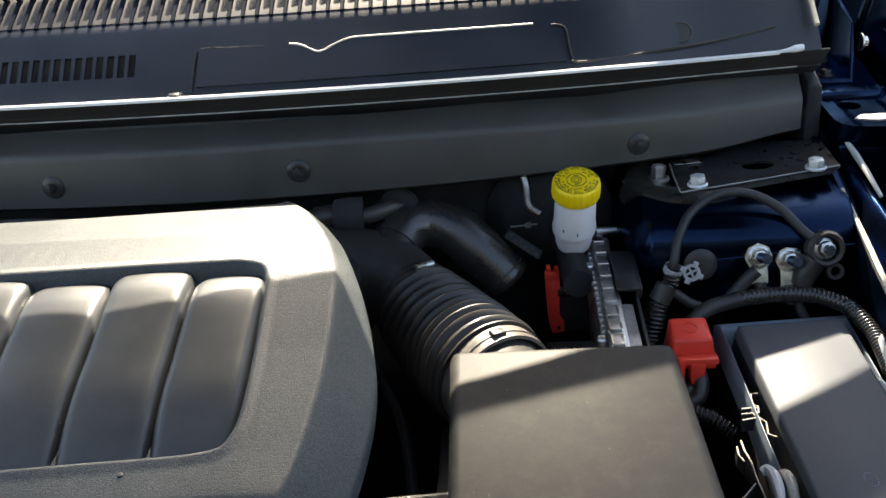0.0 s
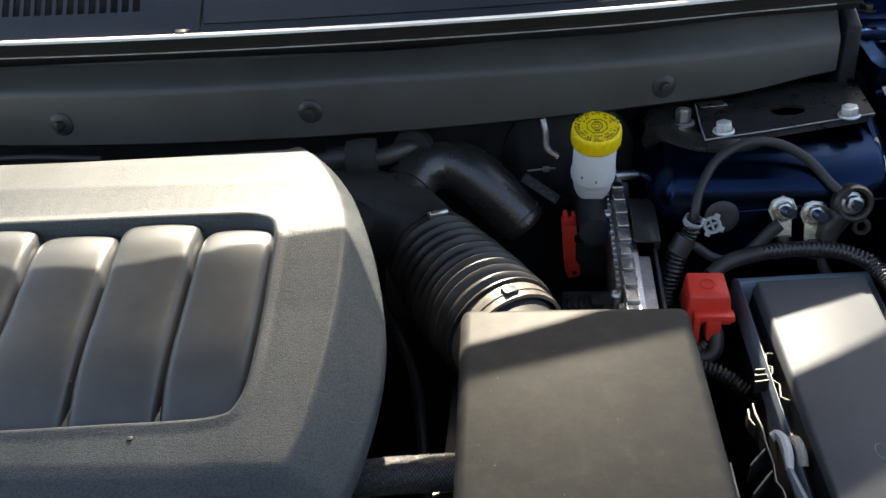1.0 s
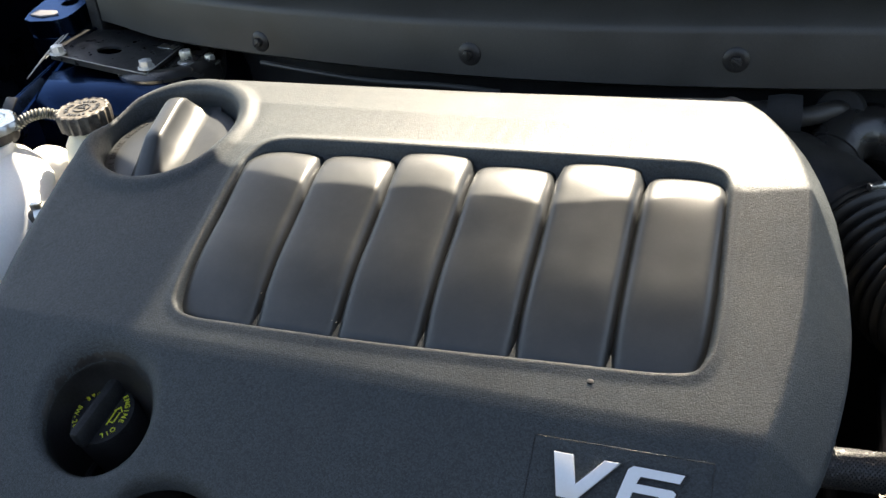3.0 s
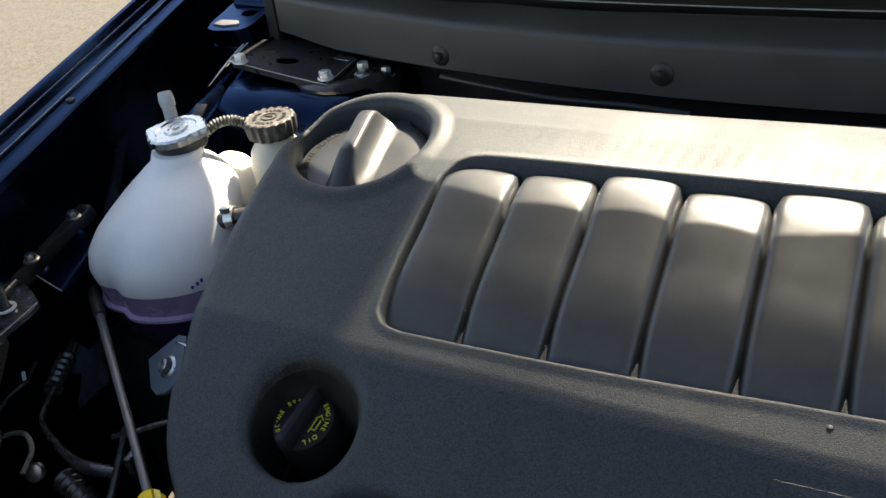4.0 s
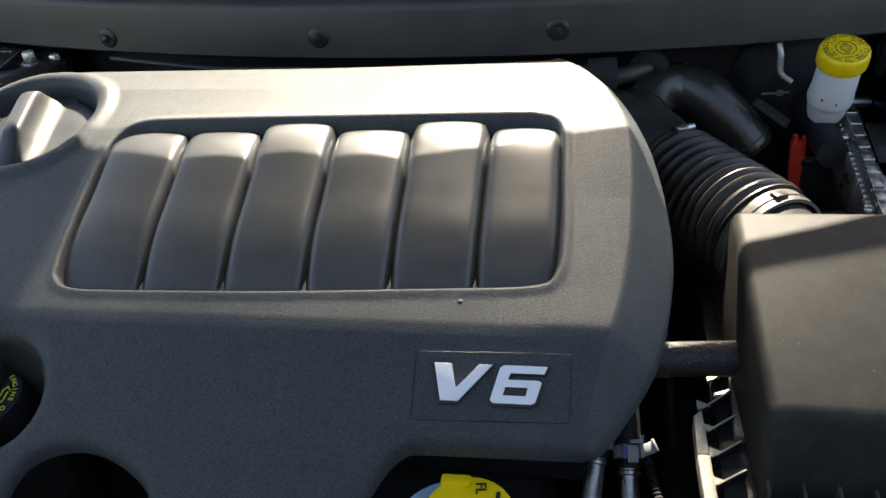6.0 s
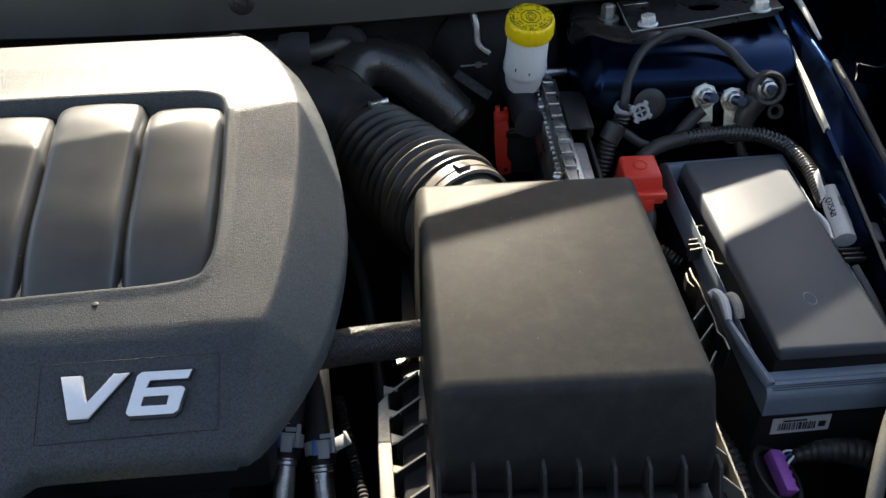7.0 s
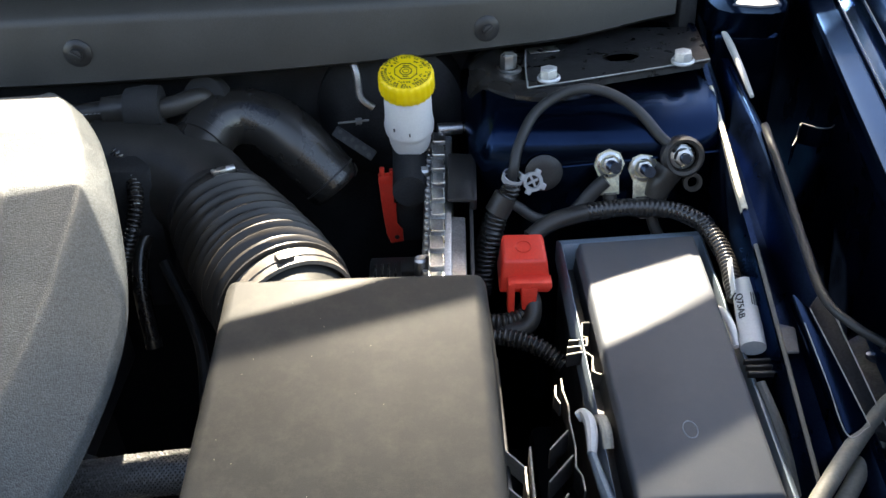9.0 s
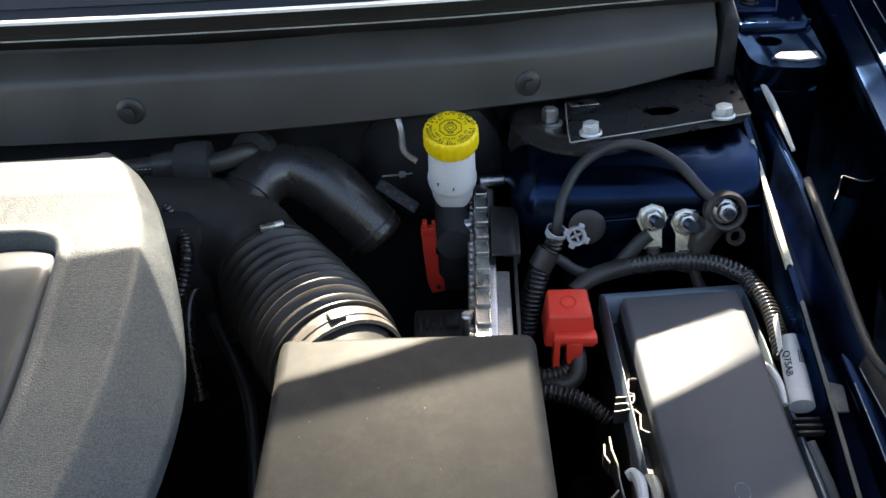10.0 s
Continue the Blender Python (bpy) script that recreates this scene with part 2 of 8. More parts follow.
def prism(outline, z0, z1, bevel=0.0, seg=2, both=False):
    """A closed outline in x, y raised from z0 to z1, its top edges rounded."""
    bm = bmesh.new()
    low = [bm.verts.new((p[0], p[1], z0)) for p in outline]
    top = [bm.verts.new((p[0], p[1], z1)) for p in outline]
    n = len(outline)
    for i in range(n):
        bm.faces.new((low[i], low[(i + 1) % n], top[(i + 1) % n], top[i]))
    bm.faces.new(top)
    bm.faces.new(low[::-1])
    if bevel:
        bm.edges.ensure_lookup_table()
        es = [e for e in bm.edges if all(abs(v.co.z - z1) < 1e-6 for v in e.verts) or (both and all(abs(v.co.z - z0) < 1e-6 for v in e.verts))]
        bmesh.ops.bevel(bm, geom=es, offset=bevel, segments=seg, affect="EDGES", profile=0.5)
    return bm


def lathe(profile, n=32, at=(0, 0, 0), m=None):
    """Turns (radius, z) pairs about z."""
    bm = bmesh.new()
    rings = []
    for r, z in profile:
        if r < 1e-5:
            rings.append([bm.verts.new((0, 0, z))])
        else:
            rings.append([bm.verts.new((r * math.cos(2 * math.pi * i / n), r * math.sin(2 * math.pi * i / n), z)) for i in range(n)])
    for a, b in zip(rings, rings[1:]):
        for i in range(n):
            j = (i + 1) % n
            if len(a) == 1 and len(b) > 1:
                bm.faces.new((a[0], b[i], b[j]))
            elif len(b) == 1 and len(a) > 1:
                bm.faces.new((a[i], a[j], b[0]))
            elif len(a) > 1:
                bm.faces.new((a[i], a[j], b[j], b[i]))
    if m:
        move(bm, m)
    return move(bm, Matrix.Translation(at))


def spline(pts, per=8, closed=False):
    """A smooth curve through the points."""
    P = [Vector(p) for p in pts]
    n = len(P)
    out = []
    for i in range(n if closed else n - 1):
        a, b = P[i], P[(i + 1) % n]
        z = P[(i - 1) % n] if closed or i else a * 2 - b
        c = P[(i + 2) % n] if closed or i + 2 < n else b * 2 - a
        for k in range(per):
            t = k / per
            out.append(0.5 * (2 * a + (b - z) * t + (2 * z - 5 * a + 4 * b - c) * t * t + (3 * a - z - 3 * b + c) * t ** 3))
    if not closed:
        out.append(P[-1].copy())
    return out


def tube(pts, r, n=12, per=8, rib=0.0, pitch=0.006, caps=True, flat=1.0):
    """A round hose along a smooth curve; r may be a number or one radius a point; rib makes it corrugated."""
    line = spline(pts, per)
    if rib:
        even, want = [line[0]], pitch / 8
        for a, b in zip(line, line[1:]):
            k = max(1, round((b - a).length / want))
            even += [a.lerp(b, (i + 1) / k) for i in range(k)]
        line = even
    bm = bmesh.new()
    total = sum((b - a).length for a, b in zip(line, line[1:]))
    side, run, rings = None, 0.0, []
    for i, p in enumerate(line):
        tan = (line[min(i + 1, len(line) - 1)] - line[max(i - 1, 0)]).normalized()
        if side is None:
            side = tan.cross(Vector((0, 0, 1)) if abs(tan.z) < 0.9 else Vector((1, 0, 0))).normalized()
        side = (side - tan * side.dot(tan)).normalized()
        up = side.cross(tan)
        if i:
            run += (p - line[i - 1]).length
        if isinstance(r, (int, float)):
            rad = r
        else:
            f = run / total * (len(r) - 1)
            k = min(int(f), len(r) - 2)
            rad = r[k] + (r[k + 1] - r[k]) * (f - k)
        if rib:
            rad += rib * (0.5 - 0.5 * math.cos(2 * math.pi * run / pitch)) ** 0.6 - rib * 0.5
        rings.append([bm.verts.new(p + side * rad * math.cos(2 * math.pi * j / n) + up * rad * flat * math.sin(2 * math.pi * j / n)) for j in range(n)])
    for a, b in zip(rings, rings[1:]):
        for j in range(n):
            bm.faces.new((a[j], a[(j + 1) % n], b[(j + 1) % n], b[j]))
    if caps:
        bm.faces.new(rings[0][::-1])
        bm.faces.new(rings[-1])
    return bm


def loft(sections, close=False):
    """Joins rows of points of equal count into a sheet."""
    bm = bmesh.new()
    rows = [[bm.verts.new(p) for p in s] for s in sections]
    for a, b in zip(rows, rows[1:]):
        for i in range(len(a) - (0 if close else 1)):
            j = (i + 1) % len(a)
            bm.faces.new((a[i], a[j], b[j], b[i]))
    return bm


def thicken(bm, d):
    """Gives a sheet a thickness d against its normals."""
    bmesh.ops.recalc_face_normals(bm, faces=bm.faces)
    bmesh.ops.solidify(bm, geom=bm.faces[:], thickness=d)
    return bm


def rounded(sx, sy, r, n=5, at=(0, 0)):
    pts = []
    for cx, cy, a0 in ((sx / 2 - r, sy / 2 - r, 0), (-sx / 2 + r, sy / 2 - r, 90), (-sx / 2 + r, -sy / 2 + r, 180), (sx / 2 - r, -sy / 2 + r, 270)):
        for i in range(n + 1):
            a = radians(a0 + 90 * i / n)
            pts.append((at[0] + cx + r * math.cos(a), at[1] + cy + r * math.sin(a)))
    return pts


def hex_outline(r, turn=0):
    return [(r * math.cos(radians(60 * i + turn)), r * math.sin(radians(60 * i + turn))) for i in range(6)]


def bolt(at, r=0.008, h=0.008, washer=1.7, m=None, mat=None, name="bolt", label="zinc-plated flange bolt", parent=None):
    """A hexagon flange bolt; a thing of its own unless it has a parent."""
    bm = merge(lathe([(0, 0), (r * washer, 0), (r * washer, 0.0015), (r * 1.15, 0.003)], 24), prism(hex_outline(r), 0.002, h, 0.001),
               lathe([(r * 0.6, h - 0.0005), (r * 0.6, h + 0.0006), (0, h + 0.0006)], 16))
    move(bm, Matrix.Translation(at) @ (m or Matrix()))
    if parent:
        return part(name, bm, mat or M_STEEL, parent, label)
    return solid(name, bm, mat or M_STEEL, label, "bolt")


def lettering(text, size, m, mat, parent, name="lettering", depth=0.0006, align="CENTER"):
    cu = bpy.data.curves.new("text", "FONT")
    cu.body, cu.size, cu.extrude, cu.align_x, cu.align_y = text, size, depth, align, "CENTER"
    ob = bpy.data.objects.new("text", cu)
    scene.collection.objects.link(ob)
    me = bpy.data.meshes.new_from_object(ob.evaluated_get(bpy.context.evaluated_depsgraph_get()))
    bpy.data.objects.remove(ob)
    me.materials.clear()
    me.materials.append(mat)
    out = new(name, me)
    out.parent = parent
    out.matrix_local = m
    return out


def strip(pts, w, h, m=None):
    """A thin upright wall along a broken line."""
    bm = bmesh.new()
    left, right = [], []
    n = len(pts)
    for i, p in enumerate(pts):
        a, b = Vector(pts[max(0, i - 1)]), Vector(pts[min(n - 1, i + 1)])
        d = (b - a).to_2d().normalized()
        side = Vector((-d.y, d.x, 0)) * w / 2
        left.append(Vector(p) + side)
        right.append(Vector(p) - side)
    ring = left + right[::-1]
    top = [bm.verts.new(v) for v in ring]
    low = [bm.verts.new(v - Vector((0, 0, h))) for v in ring]
    k = len(ring)
    for i in range(k):
        j = (i + 1) % k
        bm.faces.new((low[i], low[j], top[j], top[i]))
    for i in range(n - 1):
        bm.faces.new((top[i], top[i + 1], top[k - 2 - i], top[k - 1 - i]))
        bm.faces.new((low[k - 1 - i], low[k - 2 - i], low[i + 1], low[i]))
    bmesh.ops.recalc_face_normals(bm, faces=bm.faces[:])
    if m is not None:
        move(bm, m)
    return bm


def plate_with_hole(outline, hole, lift, d):
    """A flat plate, cut to an outline with one hole, lifted by a function of x and y."""
    bm = bmesh.new()
    edges = []
    for ring in (outline, hole):
        vs = [bm.verts.new((x, y, 0)) for x, y in ring]
        edges += [bm.edges.new((vs[i], vs[(i + 1) % len(vs)])) for i in range(len(vs))]
    bmesh.ops.triangle_fill(bm, edges=edges, use_beauty=True)
    for v in bm.verts:
        v.co.z = lift(v.co.x, v.co.y)
    bmesh.ops.recalc_face_normals(bm, faces=bm.faces[:])
    if sum(f.normal.z for f in bm.faces) < 0:
        bmesh.ops.reverse_faces(bm, faces=bm.faces[:])
    return thicken(bm, d)


def skin(corners_low, corners_top, bevel, seg=4):
    """A block from four low and four top corners, rounded."""
    bm = bmesh.new()
    v = [bm.verts.new(p) for p in (*corners_low, *corners_top)]
    for q in ((0, 3, 2, 1), (4, 5, 6, 7), (0, 1, 5, 4), (1, 2, 6, 5), (2, 3, 7, 6), (3, 0, 4, 7)):
        bm.faces.new([v[i] for i in q])
    bmesh.ops.bevel(bm, geom=bm.edges[:], offset=bevel, segments=seg, affect="EDGES", profile=0.5)
    return bm


def rel(pts, o):
    return [tuple(Vector(p) - Vector(o)) for p in pts]


# ---- the car's shape ----
def bow(x, y0=0.85, a=0.22):
    """The cowl's sweep to the rear towards both sides."""
    return y0 + a * x * x


XS = [(-0.72 + 1.44 * i / 48) for i in range(49)]


def ground():
    bm = bmesh.new()
    bmesh.ops.create_grid(bm, x_segments=40, y_segments=40, size=60)
    solid("ground", bm, M_GROUND, "sunlit beige gravel concrete ground beside the car", "ground", "structure")


ground()


def fender(sgn, name, label, x0, slope, tongue, plugs):
    """Inner lip, top and outer side of one front fender with its dark inner apron."""
    root = thing(name, label, "fender", (sgn * 0.8, 0.6, 0.9))
    ys = [0.05 + 1.2 * i / 60 for i in range(61)]
    ledge = lambda y: x0 + slope * (y - 0.5)
    rows = []
    for y in ys:
        iz = 1.000 + 0.11 * (y - 0.5)
        ix, lip = ledge(y), ledge(y) - tongue * smooth_step((0.500 - y) / 0.03)
        ox, oz = ix + 0.046, iz + 0.030
        sec = [(lip - 0.001, iz - 0.014), (lip, iz - 0.003), (lip + 0.002, iz), (lip + 0.005, iz + 0.0008), (ix + 0.012, iz + 0.0015), (ix + 0.022, iz + 0.003), (ix + 0.0235, iz + 0.0065), (ix + 0.026, iz + 0.008),
               (ix + 0.033, iz + 0.010), (ix + 0.0345, iz + 0.0085), (ix + 0.0355, iz + 0.010), (ix + 0.038, iz + 0.018), (ix + 0.0395, iz + 0.0185), (ix + 0.041, iz + 0.0175), (ox - 0.003, oz - 0.006), (ox, oz - 0.001), (ox + 0.005, oz),
               (ox + 0.014, oz - 0.004), (ox + 0.03, oz - 0.03), (ox + 0.06, oz - 0.14), (ox + 0.07, oz - 0.32), (ox + 0.05, oz - 0.45)]
        rows.append([(sgn * (a - 0.8), y - 0.6, b - 0.9) for a, b in sec])
    part("wing", thicken(loft(rows), 0.0015), M_PAINT, root, sharp=20)
    for d, up in ((0.0235, 0.0088), (0.0395, 0.0192)):
        part("edge_line", tube([Vector((sgn * (ledge(y) + d - 0.8), y - 0.6, 0.1 + 0.11 * (y - 0.5) + up)) for y in ys[::4]], 0.0004, 6, per=2), M_BLUEGREY, root, "thin pale line")
    rows = []
    for y in ys:
        ix, iz = ledge(y) - 0.004, 0.985 + 0.11 * (y - 0.5)
        rows.append([(sgn * (a - 0.8), y - 0.6, b - 0.9) for a, b in ((ix + 0.012, iz), (ix + 0.03, iz - 0.05), (ix + 0.02, 0.80), (ix - 0.02, 0.45))])
    part("inner_wall", thicken(loft(rows), 0.0015), M_APRON, root, "dark inner wall")
    for y in plugs:
        part("plug", lathe([(0.0062, -0.001), (0.0058, 0.0022), (0.0035, 0.003), (0, 0.003)], 16, at=(sgn * (ledge(y) + 0.015 - 0.8), y - 0.6, 1.0 + 0.11 * (y - 0.5) + 0.002 - 0.9)), M_BLACK, root)
    return root


def smooth_step(t):
    t = max(0.0, min(1.0, t))
    return t * t * (3 - 2 * t)


fender(1, "fender", "dark blue painted front fender with folded inner lip", 0.758, 0.155, 0.016, (0.42,))
fender(-1, "fender", "dark blue painted front fender with folded inner lip", 0.797, 0.235, 0.034, (0.42, 0.705))


def lerp_at(y, table):
    """Straight interpolation in a short table of y, value pairs."""
    return float(np.interp(y, [a for a, _ in table], [b for _, b in table]))


PALE_Z = [(0.40, 0.83), (0.535, 0.882), (0.615, 0.915), (0.695, 0.947), (0.766, 0.972), (0.92, 1.02), (1.0, 1.03)]
FOLD_Z = [(0.40, 0.86), (0.541, 0.902), (0.633, 0.932), (0.708, 0.953), (0.801, 0.981), (0.909, 1.000), (1.0, 1.01)]


def apron(sgn, y0):
    """The painted inner apron between strut tower and fender, with its pale flange."""
    o = Vector((sgn * 0.74, 0.7, 0.9))
    root = thing("inner_apron", "dark blue painted inner apron beside the fender", "apron", o)
    rows, strip = [], []
    for i in range(33):
        y = y0 + (0.96 - y0) * i / 32
        zp, zf = lerp_at(y, PALE_Z), lerp_at(y, FOLD_Z)
        px = 0.709 + 0.03 * max(0.0, y - 0.75) ** 1.0 + 0.006 * (y - 0.6)
        sec = [(px - 0.006, 0.70), (px - 0.003, zp - 0.015), (px - 0.001, zp - 0.002), (px + 0.002, zp - 0.002), (px + 0.006, zp - 0.022), (0.731, zf - 0.03), (0.738, zf - 0.006),
               (0.742, zf), (0.747, zf), (0.756, zf - 0.012), (0.772, zf - 0.045), (0.79, zf - 0.075), (0.81, 0.75), (0.84, 0.742), (0.89, 0.742)]
        rows.append([(sgn * a - o.x, y - o.y, b - o.z) for a, b in sec])
        if 0.70 < y < 0.868 and sgn > 0:
            w = 0.0026 - 0.0008 * smooth_step((y - 0.75) / 0.1)
            strip.append([(sgn * a - o.x, y - o.y, b - o.z) for a, b in ((px - w, zp - 0.006), (px - w, zp + 0.001), (px, zp + 0.002), (px + w, zp + 0.001), (px + w, zp - 0.006))])
    part("panel", thicken(loft(rows), 0.0012), M_APRON, root, sharp=40)
    fold = [Vector((sgn * 0.7445, y, lerp_at(y, FOLD_Z) + 0.0004)) - o for y in (0.90, 0.82, 0.74, 0.68, 0.62)]
    part("fold_edge", tube(fold, 0.0016, 8), M_PAINT, root, "rounded blue fold of the panel")
    line = [Vector((sgn * (0.709 + 0.006 * (y - 0.6)), y, lerp_at(y, PALE_Z) + 0.002)) - o for y in (0.68, 0.6, 0.52, 0.44)]
    if sgn > 0:
        part("flange", thicken(loft(strip), 0.0008), M_PALE, root, "pale edge of the flange")
        part("edge_wire", tube(line, 0.0018, 8), M_GREYCABLE, root)


apron(1, 0.40)
apron(-1, 0.64)


def slot_xs():
    xs, x = [], -0.72
    while x < -0.66:
        xs.append(x)
        x += 0.02
    x = -0.655
    while x < -0.022:
        xs += [x, x + 0.0075]
        x += 0.0116
    x = -0.01
    while x < 0.7201:
        xs.append(x)
        x += 0.02
    return xs


UPPER = [(0.0, 1.148), (0.006, 1.1543), (0.020, 1.1688), (0.038, 1.1876), (0.057, 1.2074), (0.062, 1.2124), (0.070, 1.2175), (0.10, 1.234), (0.17, 1.26), (0.26, 1.30)]


def sweep(x, dy):
    """The upper cowl's flatter sweep."""
    return 0.85 + dy + 0.15 * x * x + 0.022 * smooth_step((abs(x) - 0.45) / 0.15)


def drop(x):
    return -0.009 - 0.012 * x * x - 0.0056 * smooth_step((abs(x) - 0.45) / 0.15)


def upper_z(dy, x=0.0):
    return lerp_at(dy, UPPER) - 0.006 * smooth_step((abs(x) - 0.46) / 0.12) * smooth_step((dy - 0.03) / 0.03)


def cowl():
    o = Vector((0, 0.9, 1.05))
    root = thing("windscreen_cowl", "black plastic windscreen cowl with pale seal lip", "cowl", o)

    def sheet(profile, xs=XS):
        return loft([[Vector((x, bow(x, 0.85 + dy), z)) - o for dy, z in profile] for x in xs])

    def upper(profile, xs=XS):
        return loft([[Vector((x, sweep(x, dy), z + drop(x) + upper_z(dy, x) - upper_z(dy))) - o for dy, z in profile] for x in xs])
    # front panel, its lower edge rising at both ends
    rows = []
    for x in [(-0.70 + 1.40 * i / 56) for i in range(57)]:
        up = 0.009 * smooth_step((abs(x) - 0.58) / 0.12)
        k = 0.012 * (1 - smooth_step((x - 0.15) / 0.5))
        face = [(0.035, 1.019 + up), (0.012, 1.020 + up), (0.001, 1.0265 + up), (0.002, 1.045), (0.0040, 1.0640 + k), (0.0052, 1.0682 + k), (0.0078, 1.0718 + 0.95 * k), (0.0165, 1.0795 + 0.7 * k), (0.024, 1.0870 + 0.4 * k), (0.0315, 1.0955), (0.0335, 1.0968), (0.036, 1.095), (0.040, 1.07)]
        rows.append([Vector((x, bow(x, 0.85 + dy), z)) - o for dy, z in face])
    fp = part("front_panel", thicken(loft(rows), 0.0025), M_COWL, root, "dark grey plastic front panel", sharp=30)
    for dy, z in ((0.0325, 1.0980),):
        # Pale tube puts the light caught by the gutter edge into colour.
        part("edge_line", tube([Vector((x, bow(x, 0.85 + dy), z)) - o for x in [(-0.69 + 1.38 * i / 24) for i in range(25)]], 0.0008, 6, per=2), M_BLUEGREY, root, "pale highlight line along the gutter edge")
    clip = merge(lathe([(0.0125, 0), (0.0125, 0.0025), (0.010, 0.0045), (0.006, 0.005), (0, 0.005)], 24), prism(hex_outline(0.0055), 0.004, 0.0095, 0.001), box(0.0035, 0.011, 0.004, 0.0008, at=(0, 0, 0.009)))
    me = to_mesh("clip", clip, M_BLACK)
    for x, z in ((-0.406, 1.041), (-0.130, 1.049), (0.139, 1.053), (0.507, 1.044)):
        share("clip", me, fp, Matrix.Translation(Vector((x, bow(x, 0.851), z)) - o) @ pose(0, 0, 0, 86, 0, math.degrees(math.atan(0.44 * x))) @ pose(0, 0, 0, 0, 0, 25 + x * 200), "black push-in clip")
    part("gutter", thicken(sheet([(0.038, 1.06), (0.044, 1.103), (0.048, 1.110), (0.060, 1.113), (0.064, 1.106), (0.07, 1.07)]), 0.002), M_SEAL, root)
    up = upper(UPPER, slot_xs())
    gone = []
    for f in up.faces:
        c = f.calc_center_median() + o
        dy = c.y - sweep(c.x, 0)
        w = max(v.co.x for v in f.verts) - min(v.co.x for v in f.verts)
        if 0.020 < dy < 0.038 and -0.66 < c.x < -0.015 and abs(w - 0.0075) < 0.0004:
            gone.append(f)
    bmesh.ops.delete(up, geom=gone, context="FACES")
    part("upper_panel", thicken(up, 0.003), M_COWLSHADE, root, "slotted upper panel", sharp=20)
    part("duct_floor", thicken(upper([(0.012, 1.135), (0.035, 1.14), (0.056, 1.155), (0.062, 1.205)]), 0.003), M_BLACK, root)
    # White material adds sunlight to the lip where none reaches it.
    part("seal_lip", thicken(upper([(-0.005, 1.1475), (-0.0053, 1.1500), (-0.0035, 1.1515), (-0.001, 1.1512), (0.000, 1.149)], [x for x in XS if abs(x) < 0.676]), 0.001), M_LABEL, root, "pale edge of the seal, whitened for sunlight")
    part("seal_web", thicken(upper([(0.000, 1.147), (0.010, 1.1355), (0.0185, 1.1265)]), 0.002), M_SEAL, root)
    # Black strip put where the gap under the seal lies in shade.
    part("gutter_gap_strip", thicken(upper([(0.0195, 1.1245), (0.040, 1.112), (0.05, 1.10)]), 0.002), M_WELL, root, "black strip for the shaded gap of the gutter")
    # Second pale tube, again an edge highlight given as colour.
    part("edge_line", tube([Vector((x, sweep(x, 0.0172), 1.1262 + drop(x))) - o for x in [(-0.69 + 1.38 * i / 24) for i in range(25)]], 0.0009, 6, per=2), M_BLUEGREY, root, "pale highlight line along the lower seal edge")
    for sx in (-1, 1):
        knob = [Vector((sx * x, sweep(x, -0.003), z + drop(x))) - o for x, z in ((0.660, 1.1503), (0.672, 1.1510), (0.680, 1.1520), (0.686, 1.1525))]
        part("seal_tip", tube(knob, [0.0016, 0.0022, 0.0042, 0.0036], 14), M_LABEL, root, "pale rounded seal end")
        part("side_trim", tube([Vector((sx * 0.705, sweep(0.70, 0.012), 1.152)) - o, Vector((sx * 0.703, sweep(0.70, 0.06), 1.193)) - o, Vector((sx * 0.695, sweep(0.70, 0.12), 1.235)) - o], 0.0030, 10), M_PALE, root, "pale windscreen side trim")
    for sx in (-1, 1):
        # Added black block darkens the open gap beside the cowl.
        part("end_gap_block", skin([Vector((sx * a, b, 0.97)) - o for a, b in ((0.706, 0.955), (0.724, 0.952), (0.726, 1.06), (0.706, 1.06))], [Vector((sx * a, b, c)) - o for a, b, c in ((0.706, 0.962, 1.085), (0.722, 0.960, 1.080), (0.724, 1.06, 1.12), (0.706, 1.06, 1.12))], 0.003, 2), M_WELL, root, "black block filling the dark gap at the cowl end")
    # inlaid access panel with a raised rear edge and a finger notch
    xs = [(0.046 + 0.380 * i / 60) for i in range(61)]
    rows, edge = [], []
    for x in xs:
        back = 0.036 + 0.002 * smooth_step((x - 0.19) / 0.02) - 0.008 * math.exp(-((x - 0.172) / 0.015) ** 2) - 0.03 * smooth_step((x - 0.412) / 0.014)
        row = []
        for k in range(7):
            dy = 0.006 + (back - 0.006) * k / 6
            row.append(Vector((x, sweep(x, dy), upper_z(dy) + drop(x) + 0.004)) - o)
        rows.append(row)
        if 0.135 < x < 0.40:
            edge.append([Vector((x, sweep(x, back + a), upper_z(back) + drop(x) + b)) - o for a, b in ((-0.0006, 0.003), (-0.0005, 0.0050), (0.0003, 0.0052), (0.0005, 0.003))])
    part("access_panel", thicken(loft(rows), 0.003), M_COWLSHADE, root, "inlaid access panel")
    def seam(pts):
        part("seam", tube([Vector((x, sweep(x, dy), upper_z(dy, x) + drop(x) + up)) - o for x, dy, up in pts], 0.0016, 6), M_PRINT, root, "dark seam of the access panel")
    seam([(0.040, 0.004, 0.001), (0.0415, 0.02, 0.001), (0.0435, 0.034, 0.001), (0.050, 0.0385, 0.001), (0.07, 0.0385, 0.001), (0.11, 0.0375, 0.001), (0.137, 0.037, 0.001)])
    seam([(0.385, 0.0385, 0.001), (0.408, 0.0383, 0.001), (0.422, 0.0375, 0.001), (0.428, 0.033, 0.001), (0.430, 0.020, 0.001), (0.433, 0.010, 0.001), (0.442, 0.0065, 0.001), (0.52, 0.010, 0.001), (0.60, 0.015, 0.001), (0.66, 0.022, 0.001)])
